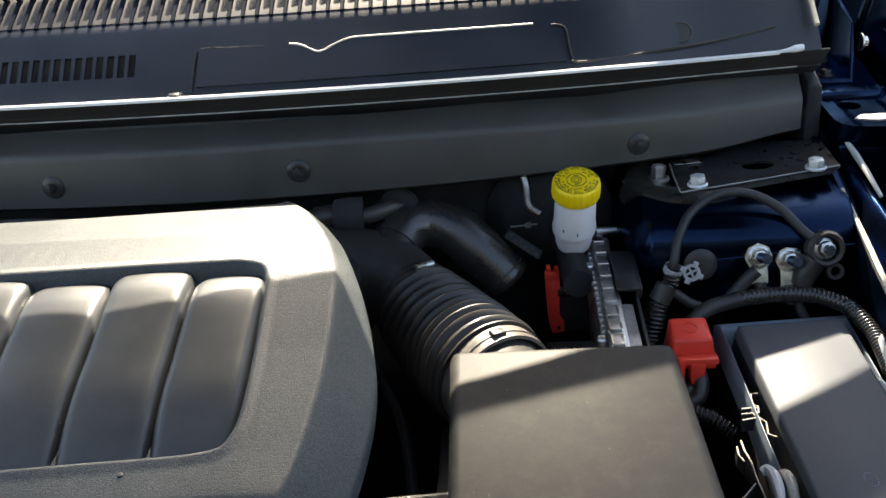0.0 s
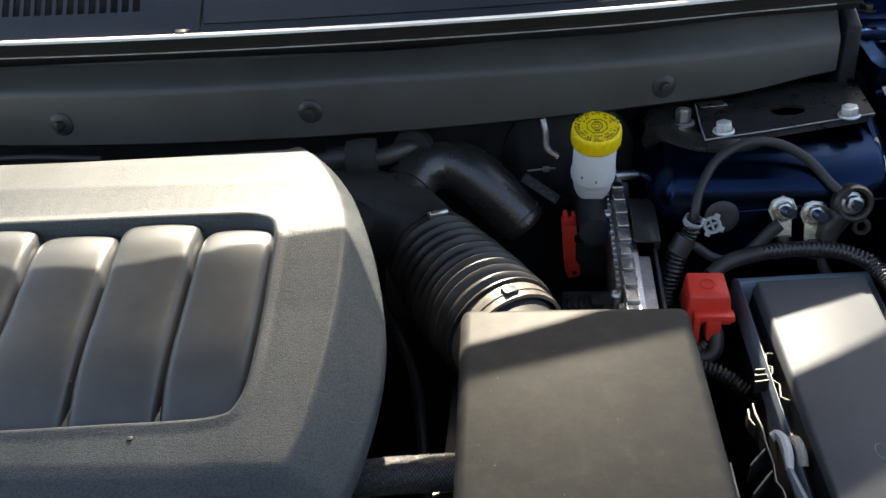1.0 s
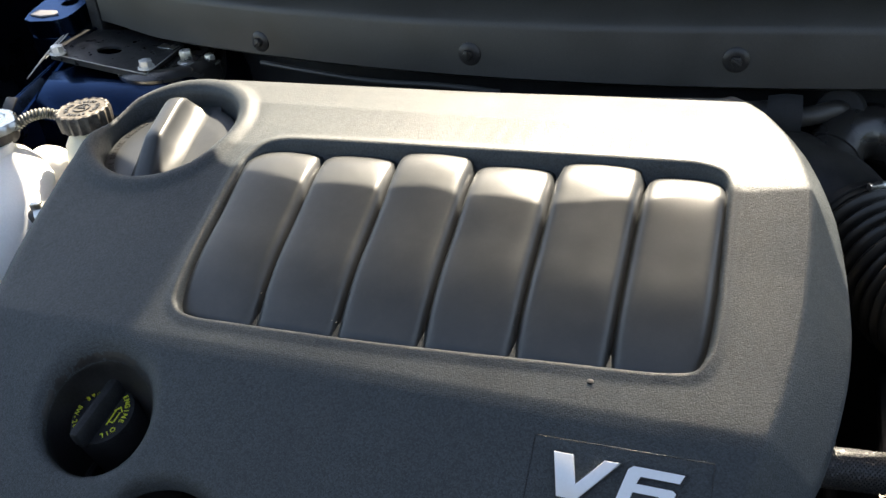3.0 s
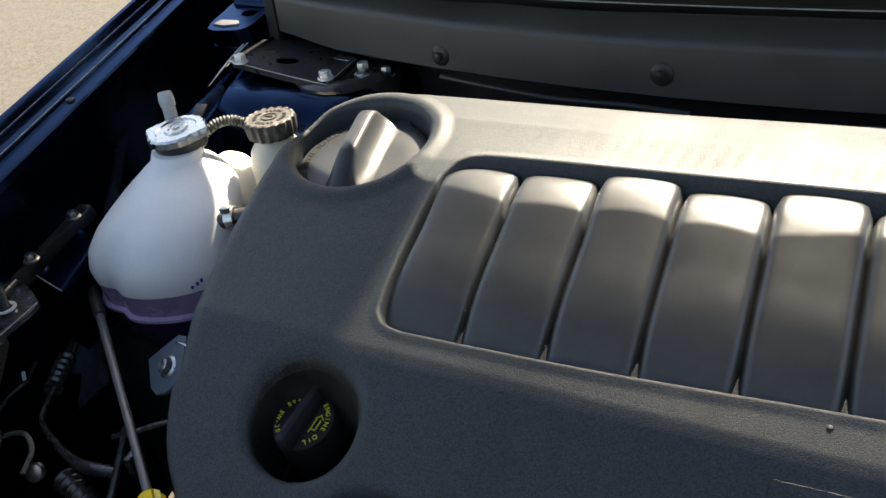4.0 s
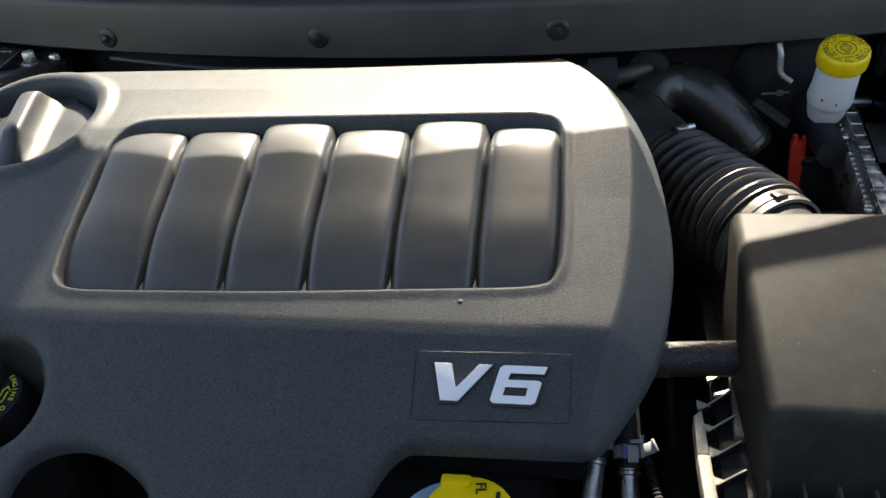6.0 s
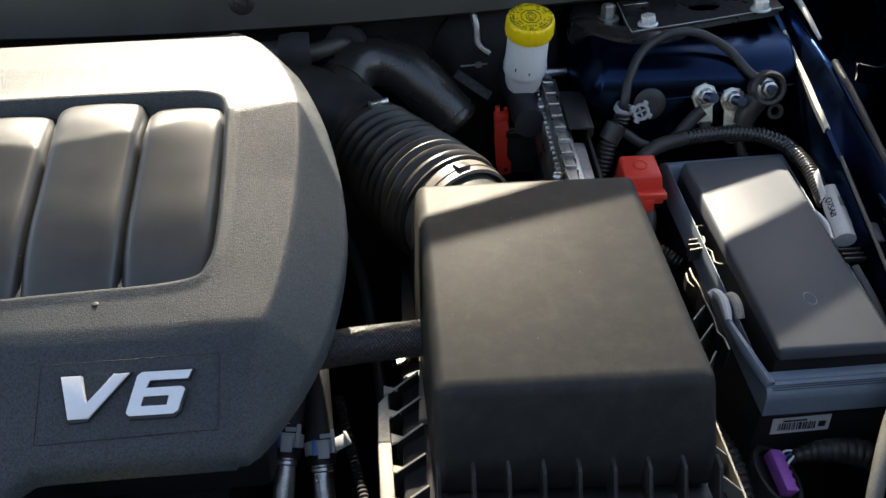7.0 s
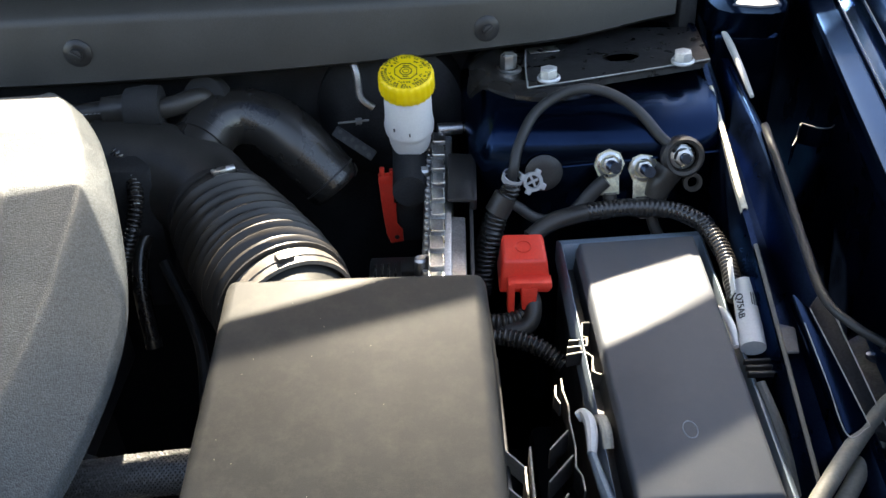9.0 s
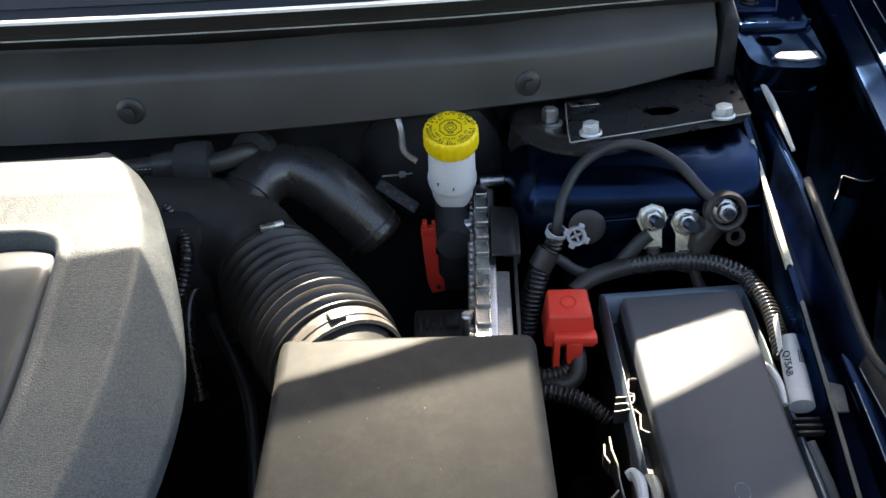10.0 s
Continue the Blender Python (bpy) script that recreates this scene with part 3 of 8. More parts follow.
    # Sunlight on this black plastic edge is given as a pale material.
    part("access_edge", thicken(loft(edge), 0.0006), M_PALE, root, "rear edge of the access panel, pale for sunlight")
    part("plug", lathe([(0.0125, -0.001), (0.0125, 0.0008), (0.0112, 0.0012), (0.0102, 0.0), (0, 0.0)], 24, m=pose(0, 0, 0, 46, 0, 0), at=Vector((0.554, sweep(0.554, 0.024), upper_z(0.024, 0.554) + drop(0.554) + 0.001)) - o), M_COWL, root)
    part("plug", lathe([(0.008, -0.001), (0.008, 0.002), (0.006, 0.003), (0, 0.003)], 20, at=Vector((0.024, sweep(0.024, 0.006), 1.142)) - o), M_BLACK, root)
    # louvre teeth below the windscreen, over a black sheet put in for their shaded gaps
    part("louvre_gap_sheet", thicken(upper([(d, lerp_at(d, UPPER) + 0.0009) for d in (0.0655, 0.070, 0.085, 0.10, 0.135)], [-0.66 + 1.18 * i / 60 for i in range(61)]), 0.0004), M_WELL, root, "black sheet for the dark gaps between the louvres")
    tooth = merge(box(0.0042, 0.05, 0.012, 0.0008, at=(0, 0.025, 0.0032), seg=1), move(box(0.0042, 0.05, 0.012, 0.0008, at=(0, 0.025, 0.004), seg=1), pose(0, 0.046, 0.004, 14, 0, 10)))
    me = to_mesh("louvre", tooth, M_LOUVRE)
    x = -0.66
    while x < 0.52:
        share("louvre", me, root, Matrix.Translation(Vector((x, sweep(x, 0.067), upper_z(0.067) + drop(x) - 0.0075)) - o) @ pose(0, 0, 0, 32, 0, 0))
        x += 0.0150
    part("louvre_bar", thicken(upper([(0.135, 1.242), (0.14, 1.256), (0.145, 1.244)]), 0.002), M_LOUVRE, root)


cowl()


def firewall():
    rows = [[(x, bow(x, 0.92), z) for z in (0.40, 0.7, 1.06)] for x in XS]
    solid("wall_firewall", thicken(loft(rows), 0.01), M_WELL, "black firewall under the cowl", "firewall", "structure")
    bm = box(1.6, 1.2, 0.01, at=(0, 0.5, 0.42))
    solid("floor_undertray", bm, M_WELL, "black undertray beneath the engine", "undertray", "structure")


firewall()


def light_blocks():
    """Plain blocks added behind the cowl and ahead of the bay to shut out light."""
    for sx, tag in ((-1, "left"), (1, "right")):
        # Block heights are set by where sun may reach beside the cowl.
        low = box(0.10, 0.15, 0.85, 0.01, at=(sx * 0.765, 1.275, 0.825))
        high = box(0.20, 0.15, 0.94, 0.01, at=(sx * 0.915, 1.275, 0.87))
        solid("wall_sun_block_" + tag, merge(low, high), M_PAINT, "dark blue block added to keep the sun off the apron", "bodywork", "structure")
    # Two unseen blocks added to cut low light on forward faces.
    solid("wall_front_block", box(1.5, 0.46, 0.35, 0.02, at=(0, -0.06, 0.715)), M_BLACK, "unseen black block added to cut light from the front", "front panel", "structure")
    solid("wall_corner_block", box(0.66, 0.43, 0.5, 0.02, at=(0.475, -0.085, 0.83)), M_BLACK, "taller unseen black block added to darken the air box front", "front panel", "structure")
    # Unseen wall added to keep low sky light out of the bay.
    solid("wall_sky_block", box(2.2, 0.1, 1.65, at=(0.35, -0.6, 0.825)), M_WELL, "unseen dark wall added to block low sky light", "wall", "structure")
    # Unseen strip whose top edge draws the glint boundary on air box and fuse lid.
    edge = ((0.27, 1.321), (0.40, 1.303), (0.49, 1.291), (0.54, 1.288), (0.581, 1.2847), (0.672, 1.2536), (0.70, 1.244))
    foot = loft([[(x, 1.050, z - 0.065), (x, 1.050, z), (x, 1.065, z), (x, 1.065, z - 0.065)] for x, z in edge], close=True)
    solid("trim_light_edge", foot, M_BLACK, "unseen black strip added to cut the glint lamp's light", "trim", "structure")


light_blocks()


def hood():
    """The raised bonnet, out of view, hinged at the rear; its rear edge is bent to place the strip of sun."""
    root = thing("hood", "raised dark blue hood hinged at the rear", "hood", (0, 0.882, 1.302))
    rows = []
    for i in range(41):
        x = -0.93 + 1.86 * i / 40
        # Bends along the edge are set by where sun and shade should fall.
        y0, z0 = 0.88 * x * x - 0.022 * smooth_step((-x - 0.05) / 0.22) - 0.012 * smooth_step((0.13 - x) / 0.08), 0.5 * x * x
        back = 0.07 * smooth_step((x - 0.15) / 0.2)
        y0, z0 = y0 + back, z0 + back
        row = []
        for k in range(9):
            s = 0.98 * k / 8
            row.append((x, y0 * (1 - s) - s * math.cos(radians(52)), z0 * (1 - s) + s * math.sin(radians(52))))
        rows.append(row)
    part("panel", thicken(loft(rows), 0.025), M_PAINT, root)


hood()


# ---- engine cover ----
COVER_REAR = [(-0.37, 0.762), (-0.33, 0.764), (-0.2, 0.766), (-0.07, 0.768), (0.067, 0.777), (0.128, 0.783)]
COVER_RIGHT = [(0.148, 0.778), (0.168, 0.758), (0.198, 0.712), (0.222, 0.655), (0.237, 0.605), (0.2430, 0.555), (0.2390, 0.500), (0.2245, 0.440), (0.198, 0.393), (0.1835, 0.370), (0.1795, 0.3645)]
COVER_FRONT = [(0.173, 0.3632), (0.14, 0.3630), (0.06, 0.3620), (0.0468, 0.3595), (0.0374, 0.353), (0.0286, 0.342), (0.0205, 0.328), (0.012, 0.308), (0.0, 0.285), (-0.02, 0.268),
               (-0.07, 0.263), (-0.112, 0.268), (-0.128, 0.290), (-0.1345, 0.314), (-0.1425, 0.329), (-0.1560, 0.3390), (-0.1762, 0.3475), (-0.1980, 0.3512), (-0.2177, 0.3490), (-0.2360, 0.3425),
               (-0.2475, 0.331), (-0.2535, 0.314), (-0.260, 0.290), (-0.278, 0.268), (-0.315, 0.266), (-0.350, 0.290), (-0.380, 0.312), (-0.402, 0.332), (-0.417, 0.356), (-0.428, 0.388), (-0.440, 0.436), (-0.457, 0.50),
               (-0.467, 0.56), (-0.471, 0.61), (-0.464, 0.655), (-0.450, 0.705), (-0.418, 0.743)]
CREASE = [(0.131, 0.7815), (0.146, 0.770), (0.168, 0.738), (0.193, 0.684), (0.2055, 0.640), (0.2080, 0.595), (0.2065, 0.55), (0.2035, 0.51), (0.1970, 0.465), (0.1870, 0.428), (0.1785, 0.398), (0.1745, 0.3665)]
RIB_F = [-0.262, -0.1915, -0.1215, -0.0520, 0.0175, 0.0860, 0.151]
RIB_R = [-0.274, -0.201, -0.128, -0.058, 0.014, 0.085, 0.151]


def cover_top(y):
    """Height of the cover's main surfaces: the rear strip, the ribbed middle and the steeper front."""
    return np.interp(y, [0.10, 0.428, 0.435, 0.442, 0.47, 0.56, 0.637, 0.70, 0.74, 0.8], [0.7448, 0.9810, 0.9848, 0.9866, 0.9935, 1.0180, 1.043, 1.055, 1.055, 1.05])


def line_distance(px, py, line):
    """Distance to an open line."""
    d = np.full(px.shape, 1e9)
    for (ax, ay), (bx, by) in zip(line, line[1:]):
        ex, ey = bx - ax, by - ay
        t = np.clip(((px - ax) * ex + (py - ay) * ey) / (ex * ex + ey * ey + 1e-12), 0, 1)
        d = np.minimum(d, np.hypot(px - ax - t * ex, py - ay - t * ey))
    return d


def even_line(line, gap, closed=False):
    """Points at an even gap along a line."""
    pts = [Vector(p[:2]) for p in line] + ([Vector(line[0][:2])] if closed else [])
    run = [0.0]
    for a, b in zip(pts, pts[1:]):
        run.append(run[-1] + (b - a).length)
    n = max(2, round(run[-1] / gap))
    want = np.linspace(0, run[-1], n + 1)
    out = list(zip(np.interp(want, run, [p.x for p in pts]), np.interp(want, run, [p.y for p in pts])))
    return out[:-1] if closed else out


def poly_distance(px, py, outline):
    """Signed distance to a closed outline, positive inside."""
    d = np.full(px.shape, 1e9)
    inside = np.zeros(px.shape, bool)
    n = len(outline)
    for i in range(n):
        ax, ay = outline[i][0], outline[i][1]
        bx, by = outline[(i + 1) % n][0], outline[(i + 1) % n][1]
        ex, ey = bx - ax, by - ay
        t = np.clip(((px - ax) * ex + (py - ay) * ey) / (ex * ex + ey * ey + 1e-12), 0, 1)
        d = np.minimum(d, np.hypot(px - ax - t * ex, py - ay - t * ey))
        cross = ((ay > py) != (by > py)) & (px < ex * (py - ay) / (ey if abs(ey) > 1e-12 else 1e-12) + ax)
        inside ^= cross
    return np.where(inside, d, -d)


def smooth01(t):
    t = np.clip(t, 0, 1)
    return t * t * (3 - 2 * t)


OVAL = (-0.383, 0.658, 0.072, 0.066)
HOLE = (-0.292, 0.3827, 0.0480, 0.0370)


def ellipse(c, n=64):
    return [(c[0] + c[2] * math.cos(2 * math.pi * i / n), c[1] + c[3] * math.sin(2 * math.pi * i / n)) for i in range(n)]


POCKET = [(-0.272, 0.600), (-0.266, 0.626), (-0.249, 0.6425), (-0.20, 0.6470), (-0.05, 0.6510), (0.09, 0.6545), (0.130, 0.653), (0.147, 0.640), (0.150, 0.60),
          (0.152, 0.52), (0.148, 0.484), (0.130, 0.4715), (0.05, 0.4660), (-0.08, 0.4590), (-0.20, 0.4560), (-0.240, 0.4565), (-0.256, 0.465), (-0.263, 0.483), (-0.270, 0.54)]


def engine_cover():
    step = 0.0025
    smooth = lambda pts, closed=False: [tuple(p[:2]) for p in spline([(*p, 0) for p in pts], 6, closed)]
    edge = smooth(COVER_REAR + COVER_RIGHT + COVER_FRONT, True)
    crease = smooth(CREASE)
    other = smooth(COVER_FRONT + COVER_REAR)
    upper = other[len(COVER_FRONT) * 6 - 5:] + crease + other[:len(COVER_FRONT) * 6 - 5]
    pocket = smooth(POCKET, True)
    oval, hole = ellipse(OVAL), ellipse(HOLE)

    def field(x, y):
        d_out = poly_distance(x, y, edge)
        d_oval, d_hole = -poly_distance(x, y, oval), -poly_distance(x, y, hole)
        z = cover_top(y)
        # sloping flank beyond the crease
        beyond = np.clip(-poly_distance(x, y, upper), 0, None)
        beyond = np.where(x > 0.1, beyond, 0)
        width = beyond + np.clip(d_out, 0, None) + 1e-6
        fall = np.minimum(0.045, 1.35 * width)
        z = z - fall * (np.sqrt(beyond ** 2 + 0.0025 ** 2) - 0.0025) / width
        # soft roll along the rear, the left and the front lip
        d_roll = line_distance(x, y, other)
        rr = 0.020 - 0.0135 * smooth01((0.40 - y) / 0.03)
        u = np.clip(1 - d_roll / rr, 0, 1)
        z = z - rr * (1 - np.sqrt(1 - np.clip(u, 0, 0.995) ** 2)) * np.where(beyond > 0, np.clip(1 - beyond / 0.012, 0.25, 1), 1)
        # raised rim round the oval, soft sink round the oil filler
        z = z + 0.0035 * smooth01(1 - np.abs(d_oval - 0.012) / 0.014)
        u = np.clip(1 - d_oval / 0.008, 0, 1)
        z = z - 0.008 * (1 - np.sqrt(1 - np.clip(u, 0, 0.995) ** 2))
        u = np.clip(1 - d_hole / 0.013, 0, 1)
        z = z - 0.015 * (1 - np.sqrt(1 - np.clip(u, 0, 0.995) ** 2))
        # pocket lip, then the recess
        dp = poly_distance(x, y, pocket)
        z = z + 0.0018 * smooth01(1 - np.abs(dp + 0.004) / 0.007)
        rec = smooth01((dp + 0.002) / 0.007)
        z = z - rec * 0.017
        return z
    # an even net of points inside, the true outlines and the crease as fixed edges
    gx, gy = np.meshgrid(np.arange(-0.475, 0.256, step), np.arange(0.255, 0.793, step), indexing="ij")
    gx, gy = gx.ravel(), gy.ravel()
    def swell(line, d):
        p = [Vector(q) for q in line]
        out = []
        for i in range(len(p)):
            t = (p[(i + 1) % len(p)] - p[i - 1]).normalized()
            out.append((p[i].x - t.y * d, p[i].y + t.x * d))
        return out
    lips = [swell(pocket, d) for d in (-0.0065, -0.004, -0.002, -0.0005, 0.001, 0.003, 0.005)]
    inside = (np.abs(poly_distance(gx, gy, pocket) + 0.00075) > 0.0068) & (poly_distance(gx, gy, edge) > 0.6 * step) & (poly_distance(gx, gy, oval) < -0.6 * step) & (poly_distance(gx, gy, hole) < -0.6 * step) & (line_distance(gx, gy, crease) > 0.55 * step)
    pts, links = [], []
    for line, closed in ((edge, True), (oval, True), (hole, True), (crease[2:-2], False), *((lip, True) for lip in lips)):
        ring = even_line(line, step * 0.9, closed)
        k = len(pts)
        pts += ring
        links += [(k + i, k + (i + 1) % len(ring)) for i in range(len(ring) if closed else len(ring) - 1)]
    pts += list(zip(gx[inside], gy[inside]))
    net = delaunay_2d_cdt([Vector(p) for p in pts], links, [], 0, 1e-7)
    xy = np.array([tuple(v) for v in net[0]])
    tri = np.array(net[2])
    mid = xy[tri].mean(axis=1)
    tri = tri[(poly_distance(mid[:, 0], mid[:, 1], edge) > 0) & (poly_distance(mid[:, 0], mid[:, 1], oval) < 0) & (poly_distance(mid[:, 0], mid[:, 1], hole) < 0)]
    z = field(xy[:, 0], xy[:, 1])
    bm = bmesh.new()
    vs = [bm.verts.new((x, y - 0.5, h - 0.9)) for (x, y), h in zip(xy, z)]
    for a, b, c in tri:
        bm.faces.new((vs[a], vs[b], vs[c]))
    bmesh.ops.delete(bm, geom=[v for v in bm.verts if not v.link_faces], context="VERTS")
    rim = [e for e in bm.edges if len(e.link_faces) == 1]
    for v in bmesh.ops.extrude_edge_only(bm, edges=rim)["geom"]:
        if isinstance(v, bmesh.types.BMVert):
            x, y = v.co.x, v.co.y + 0.5
            inner = math.hypot((x - OVAL[0]) / OVAL[2], (y - OVAL[1]) / OVAL[3]) < 1.1 or math.hypot((x - HOLE[0]) / HOLE[2], (y - HOLE[1]) / HOLE[3]) < 1.1
            right = smooth_step((x - 0.10) / 0.06) * smooth_step((y - 0.364) / 0.012)
            front = smooth_step((0.40 - y) / 0.03)
            v.co.z -= 0.0004 if inner else 0.010 * right + (1 - right) * (0.075 - 0.069 * front)
    root = thing("engine_cover", "large black grained plastic engine cover with six ribs", "engine cover", (0, 0.5, 0.9))
    part("shell", bm, M_COVER, root, "grained black plastic shell", sharp=50)

    for c, deep, taper in ((OVAL, 0.05, 0.985), (HOLE, 0.085, 0.985)):
        rings = []
        ang = np.arange(128) * 2 * math.pi / 128
        for t in (-0.06, -0.03, 0.0, 0.05, 0.15, 0.3, 0.6, 1.0):
            k = 1.001 - t if t <= 0 else 1.001 + (taper - 1.001) * t
            g = max(k, 1.001)
            zt = field(c[0] + c[2] * g * np.cos(ang), c[1] + c[3] * g * np.sin(ang)) - (0.0005 if t < 0 else 0.0)
            rings.append([(c[0] + c[2] * k * math.cos(a), c[1] + c[3] * k * math.sin(a) - 0.5, float(h) - deep * max(t, 0) - 0.9) for a, h in zip(ang, zt)])
        # The oil filler opening's wall is given darker plastic for its shade.
        part("well_wall", loft(rings, close=True), M_COVER if c is OVAL else M_BLACK, root, "wall of the opening", sharp=80)

    # six ribs, arched along their length
    for k in range(6):
        rows = []
        back = 0.657 + (0.004 if k in (2, 4) else -0.003) + 0.006 * (k / 5)
        front = 0.4590 + 0.012 * k / 5
        for s in range(25):
            v = s / 24
            y = front + (back - front) * v
            x0, x1 = RIB_F[k] + (RIB_R[k] - RIB_F[k]) * v, RIB_F[k + 1] + (RIB_R[k + 1] - RIB_F[k + 1]) * v
            if k == 0:
                x0 += 0.004 * math.sin(v * math.pi) - 0.004
            z0 = cover_top(y) + (0.004 if k in (2, 4) else 0.0) * smooth01((v - 0.6) / 0.4)
            arch = -0.0125 * (1 - min(1, v / 0.35)) ** 1.7 - 0.015 * max(0, (v - 0.70) / 0.30) ** 2.2 + 0.003 * math.sin(v * math.pi)
            row = []
            for u in range(17):
                w = u / 16
                e = min(w, 1 - w) * (x1 - x0)
                drop = 0.0085 * max(0, 1 - max(0, e - 0.0012) / 0.0040) ** 1.5
                cx = x0 + (x1 - x0) * w
                crown = 0.0022 * (4 * w * (1 - w) - 1)
                pull = 0.010 * max(0, 1 - e / 0.016) ** 2 * smooth_step((v - 0.7) / 0.3) - 0.006 * max(0, 1 - e / 0.012) ** 2 * smooth_step((0.2 - v) / 0.2)
                row.append((cx, y - pull - 0.5, z0 + arch - drop + crown + 0.0005 - 0.9))
            rows.append(row)
        bm = loft(rows)
        rim = [e for e in bm.edges if len(e.link_faces) == 1]
        for v in [g for g in bmesh.ops.extrude_edge_only(bm, edges=rim)["geom"] if isinstance(g, bmesh.types.BMVert)]:
            v.co.z -= 0.014
        part("rib", bm, M_RIB, root, "smooth arched rib", sharp=60)

    # emblem V6
    slope = Vector((0, 1, 0.72)).normalized()
    vx = Vector((1, 0, 0))
    B = Matrix((vx, slope * 0.79, vx.cross(slope))).transposed().to_4x4()
    B.translation = Vector((0.0650, 0.3868, cover_top(0.3868) + 0.0003)) - Vector((0, 0.5, 0.9))
    vee = [(0.000, 0.0345), (0.0125, 0.0345), (0.0165, 0.0105), (0.0325, 0.0345), (0.0425, 0.0345), (0.0185, 0.0), (0.0060, 0.0)]
    part("letter_v", move(prism(vee[::-1], 0, 0.0042, 0.0006), B), M_CHROME, root, "raised silver letter")
    part("letter_v_base", move(prism([(a + (0.0012 if a > 0.02 else -0.0008), b + (0.0008 if b > 0.017 else -0.0022)) for a, b in vee[::-1]], 0, 0.0028), B), M_PRINT, root)
    six = [(0.0505, 0.0345), (0.0475, 0.0315), (0.0415, 0.0025), (0.0435, 0.0), (0.0705, 0.0), (0.0735, 0.0025), (0.0775, 0.0195), (0.0755, 0.0215), (0.0535, 0.0215), (0.0555, 0.0275), (0.0790, 0.0275), (0.0815, 0.0345)]
    eye = [(0.0502, 0.0072), (0.0520, 0.0148), (0.0678, 0.0148), (0.0665, 0.0072)]
    part("figure_six", move(plate_with_hole(six, eye, lambda x, y: 0.0042, 0.0040), B), M_CHROME, root, "raised silver figure", smooth=False)
    part("figure_six_base", move(prism([(0.0497, 0.0353), (0.0465, 0.0320), (0.0403, 0.0015), (0.0428, -0.0024), (0.0716, -0.0024), (0.0752, 0.0015), (0.0790, 0.0195), (0.0762, 0.0225), (0.0545, 0.0225), (0.0563, 0.0267), (0.0800, 0.0267), (0.0825, 0.0353)], 0, 0.0028), B), M_PRINT, root)
    return root


cover = engine_cover()


def cover_fittings():
    """Twist cap in the oval opening and the oil filler cap in the round one."""
    cx, cy = OVAL[0], OVAL[1]
    o = Vector((cx, cy, 1.0))
    root = thing("twist_cap", "large round black twist cap with raised grip in the cover", "cap", o)
    part("disc", lathe([(0.0705, -0.03), (0.0700, 0.016), (0.068, 0.021), (0.060, 0.0225), (0.0, 0.0235)], 64, m=pose(0, 0, 0, 12, 0, 0)), M_RIB, root)
    # grip: flat at the far end, falling towards the near end, hollowed broadly on one flank
    rows = []
    for i in range(33):
        u = -1 + 2 * i / 32
        end = math.sqrt(max(0, 1 - u ** 6))
        hgt = 0.0005 + 0.0225 * min(1.0, (u + 1.0) / 0.86) ** 0.9 * max(0, 1 - max(0, u) ** 10) ** 0.5
        row = []
        for x in (-0.0260, -0.0245, -0.0225, -0.0205, -0.0185, -0.0165, -0.0145, -0.0125, -0.010, -0.007, -0.004, -0.001, 0.001, 0.003, 0.005, 0.008, 0.012, 0.017, 0.023, 0.030, 0.037):
            if x < -0.0145:
                prof = 0.95 * max(0, (x + 0.0260) / 0.0115) ** 0.75
            elif x < 0.001:
                prof = 0.95 + 0.05 * math.sin((x + 0.0145) / 0.0155 * math.pi)
            else:
                prof = 0.95 * max(0, (0.037 - x) / 0.036) ** 3.4
            row.append((x * (0.85 + 0.15 * end), u * 0.0655, 0.0222 + hgt * prof))
        rows.append(row)
    part("grip", move(loft(rows), pose(0, 0, 0, 12, 0, 0) @ pose(0, 0, 0, 0, 0, 9.5)), M_RIB, root, "raised satin black grip", sharp=70)
    for i in range(30):
        a = radians(128 + i * 4.6)
        if i % 7 != 3:
            part("print_mark", move(box(0.0024 + 0.001 * (i % 3), 0.0058, 0.0005, at=(0, 0, 0)), pose(0, 0, 0, 12, 0, 0) @ pose(0.0600 * math.cos(a), 0.0600 * math.sin(a), 0.0228, 0, 0, 128 + i * 4.6 - 90)), M_PRINT, root)

    o = Vector((-0.306, 0.403, 0.898))
    root = thing("oil_filler", "black oil filler cap with yellow lettering in the cover recess", "cap", o)
    tilt = pose(0, 0, 0, 14, 0, 0)
    part("body", lathe([(0.028, -0.06), (0.028, 0.018), (0.0265, 0.0235), (0.0, 0.025)], 36, m=tilt), M_WELL, root)
    part("grip", move(box(0.015, 0.060, 0.018, 0.004, at=(0, 0, 0.030), taper=(0.6, 0.95)), tilt @ pose(0, 0, 0, 0, 0, -6)), M_WELL, root)
    up = tilt @ Matrix.Translation((0, 0, 0.0262))
    for word, mid, rad in (("ENGINE OIL", -1, 0.0220), ("SAE 5W-20", 176, 0.0218)):
        n = len(word)
        for k, ch in enumerate(word):
            if ch != " ":
                a = mid + (k - (n - 1) / 2) * (-12.0 if mid < 0 else 12.0) * (1 if mid < 0 else 1)
                turn = a - 90 if mid < 0 else a + 90
                lettering(ch, 0.0058, up @ pose(rad * math.cos(radians(a)), rad * math.sin(radians(a)), 0, 0, 0, turn), M_YTEXT, root, "letter", 0.0004)
    can = merge(*[move(box(w, 0.0009, 0.0006), pose(x, y, 0, 0, 0, a)) for w, x, y, a in ((0.011, 0.0105, -0.005, 62), (0.009, 0.0145, -0.007, 62), (0.0045, 0.0100, -0.0105, -28), (0.005, 0.0140, 0.0005, 20), (0.006, 0.0175, -0.0005, 110), (0.003, 0.0072, -0.0110, 62))])
    part("oil_symbol", move(can, up @ pose(0, 0, 0, 0, 0, 24)), M_YTEXT, root, "yellow oil can symbol")
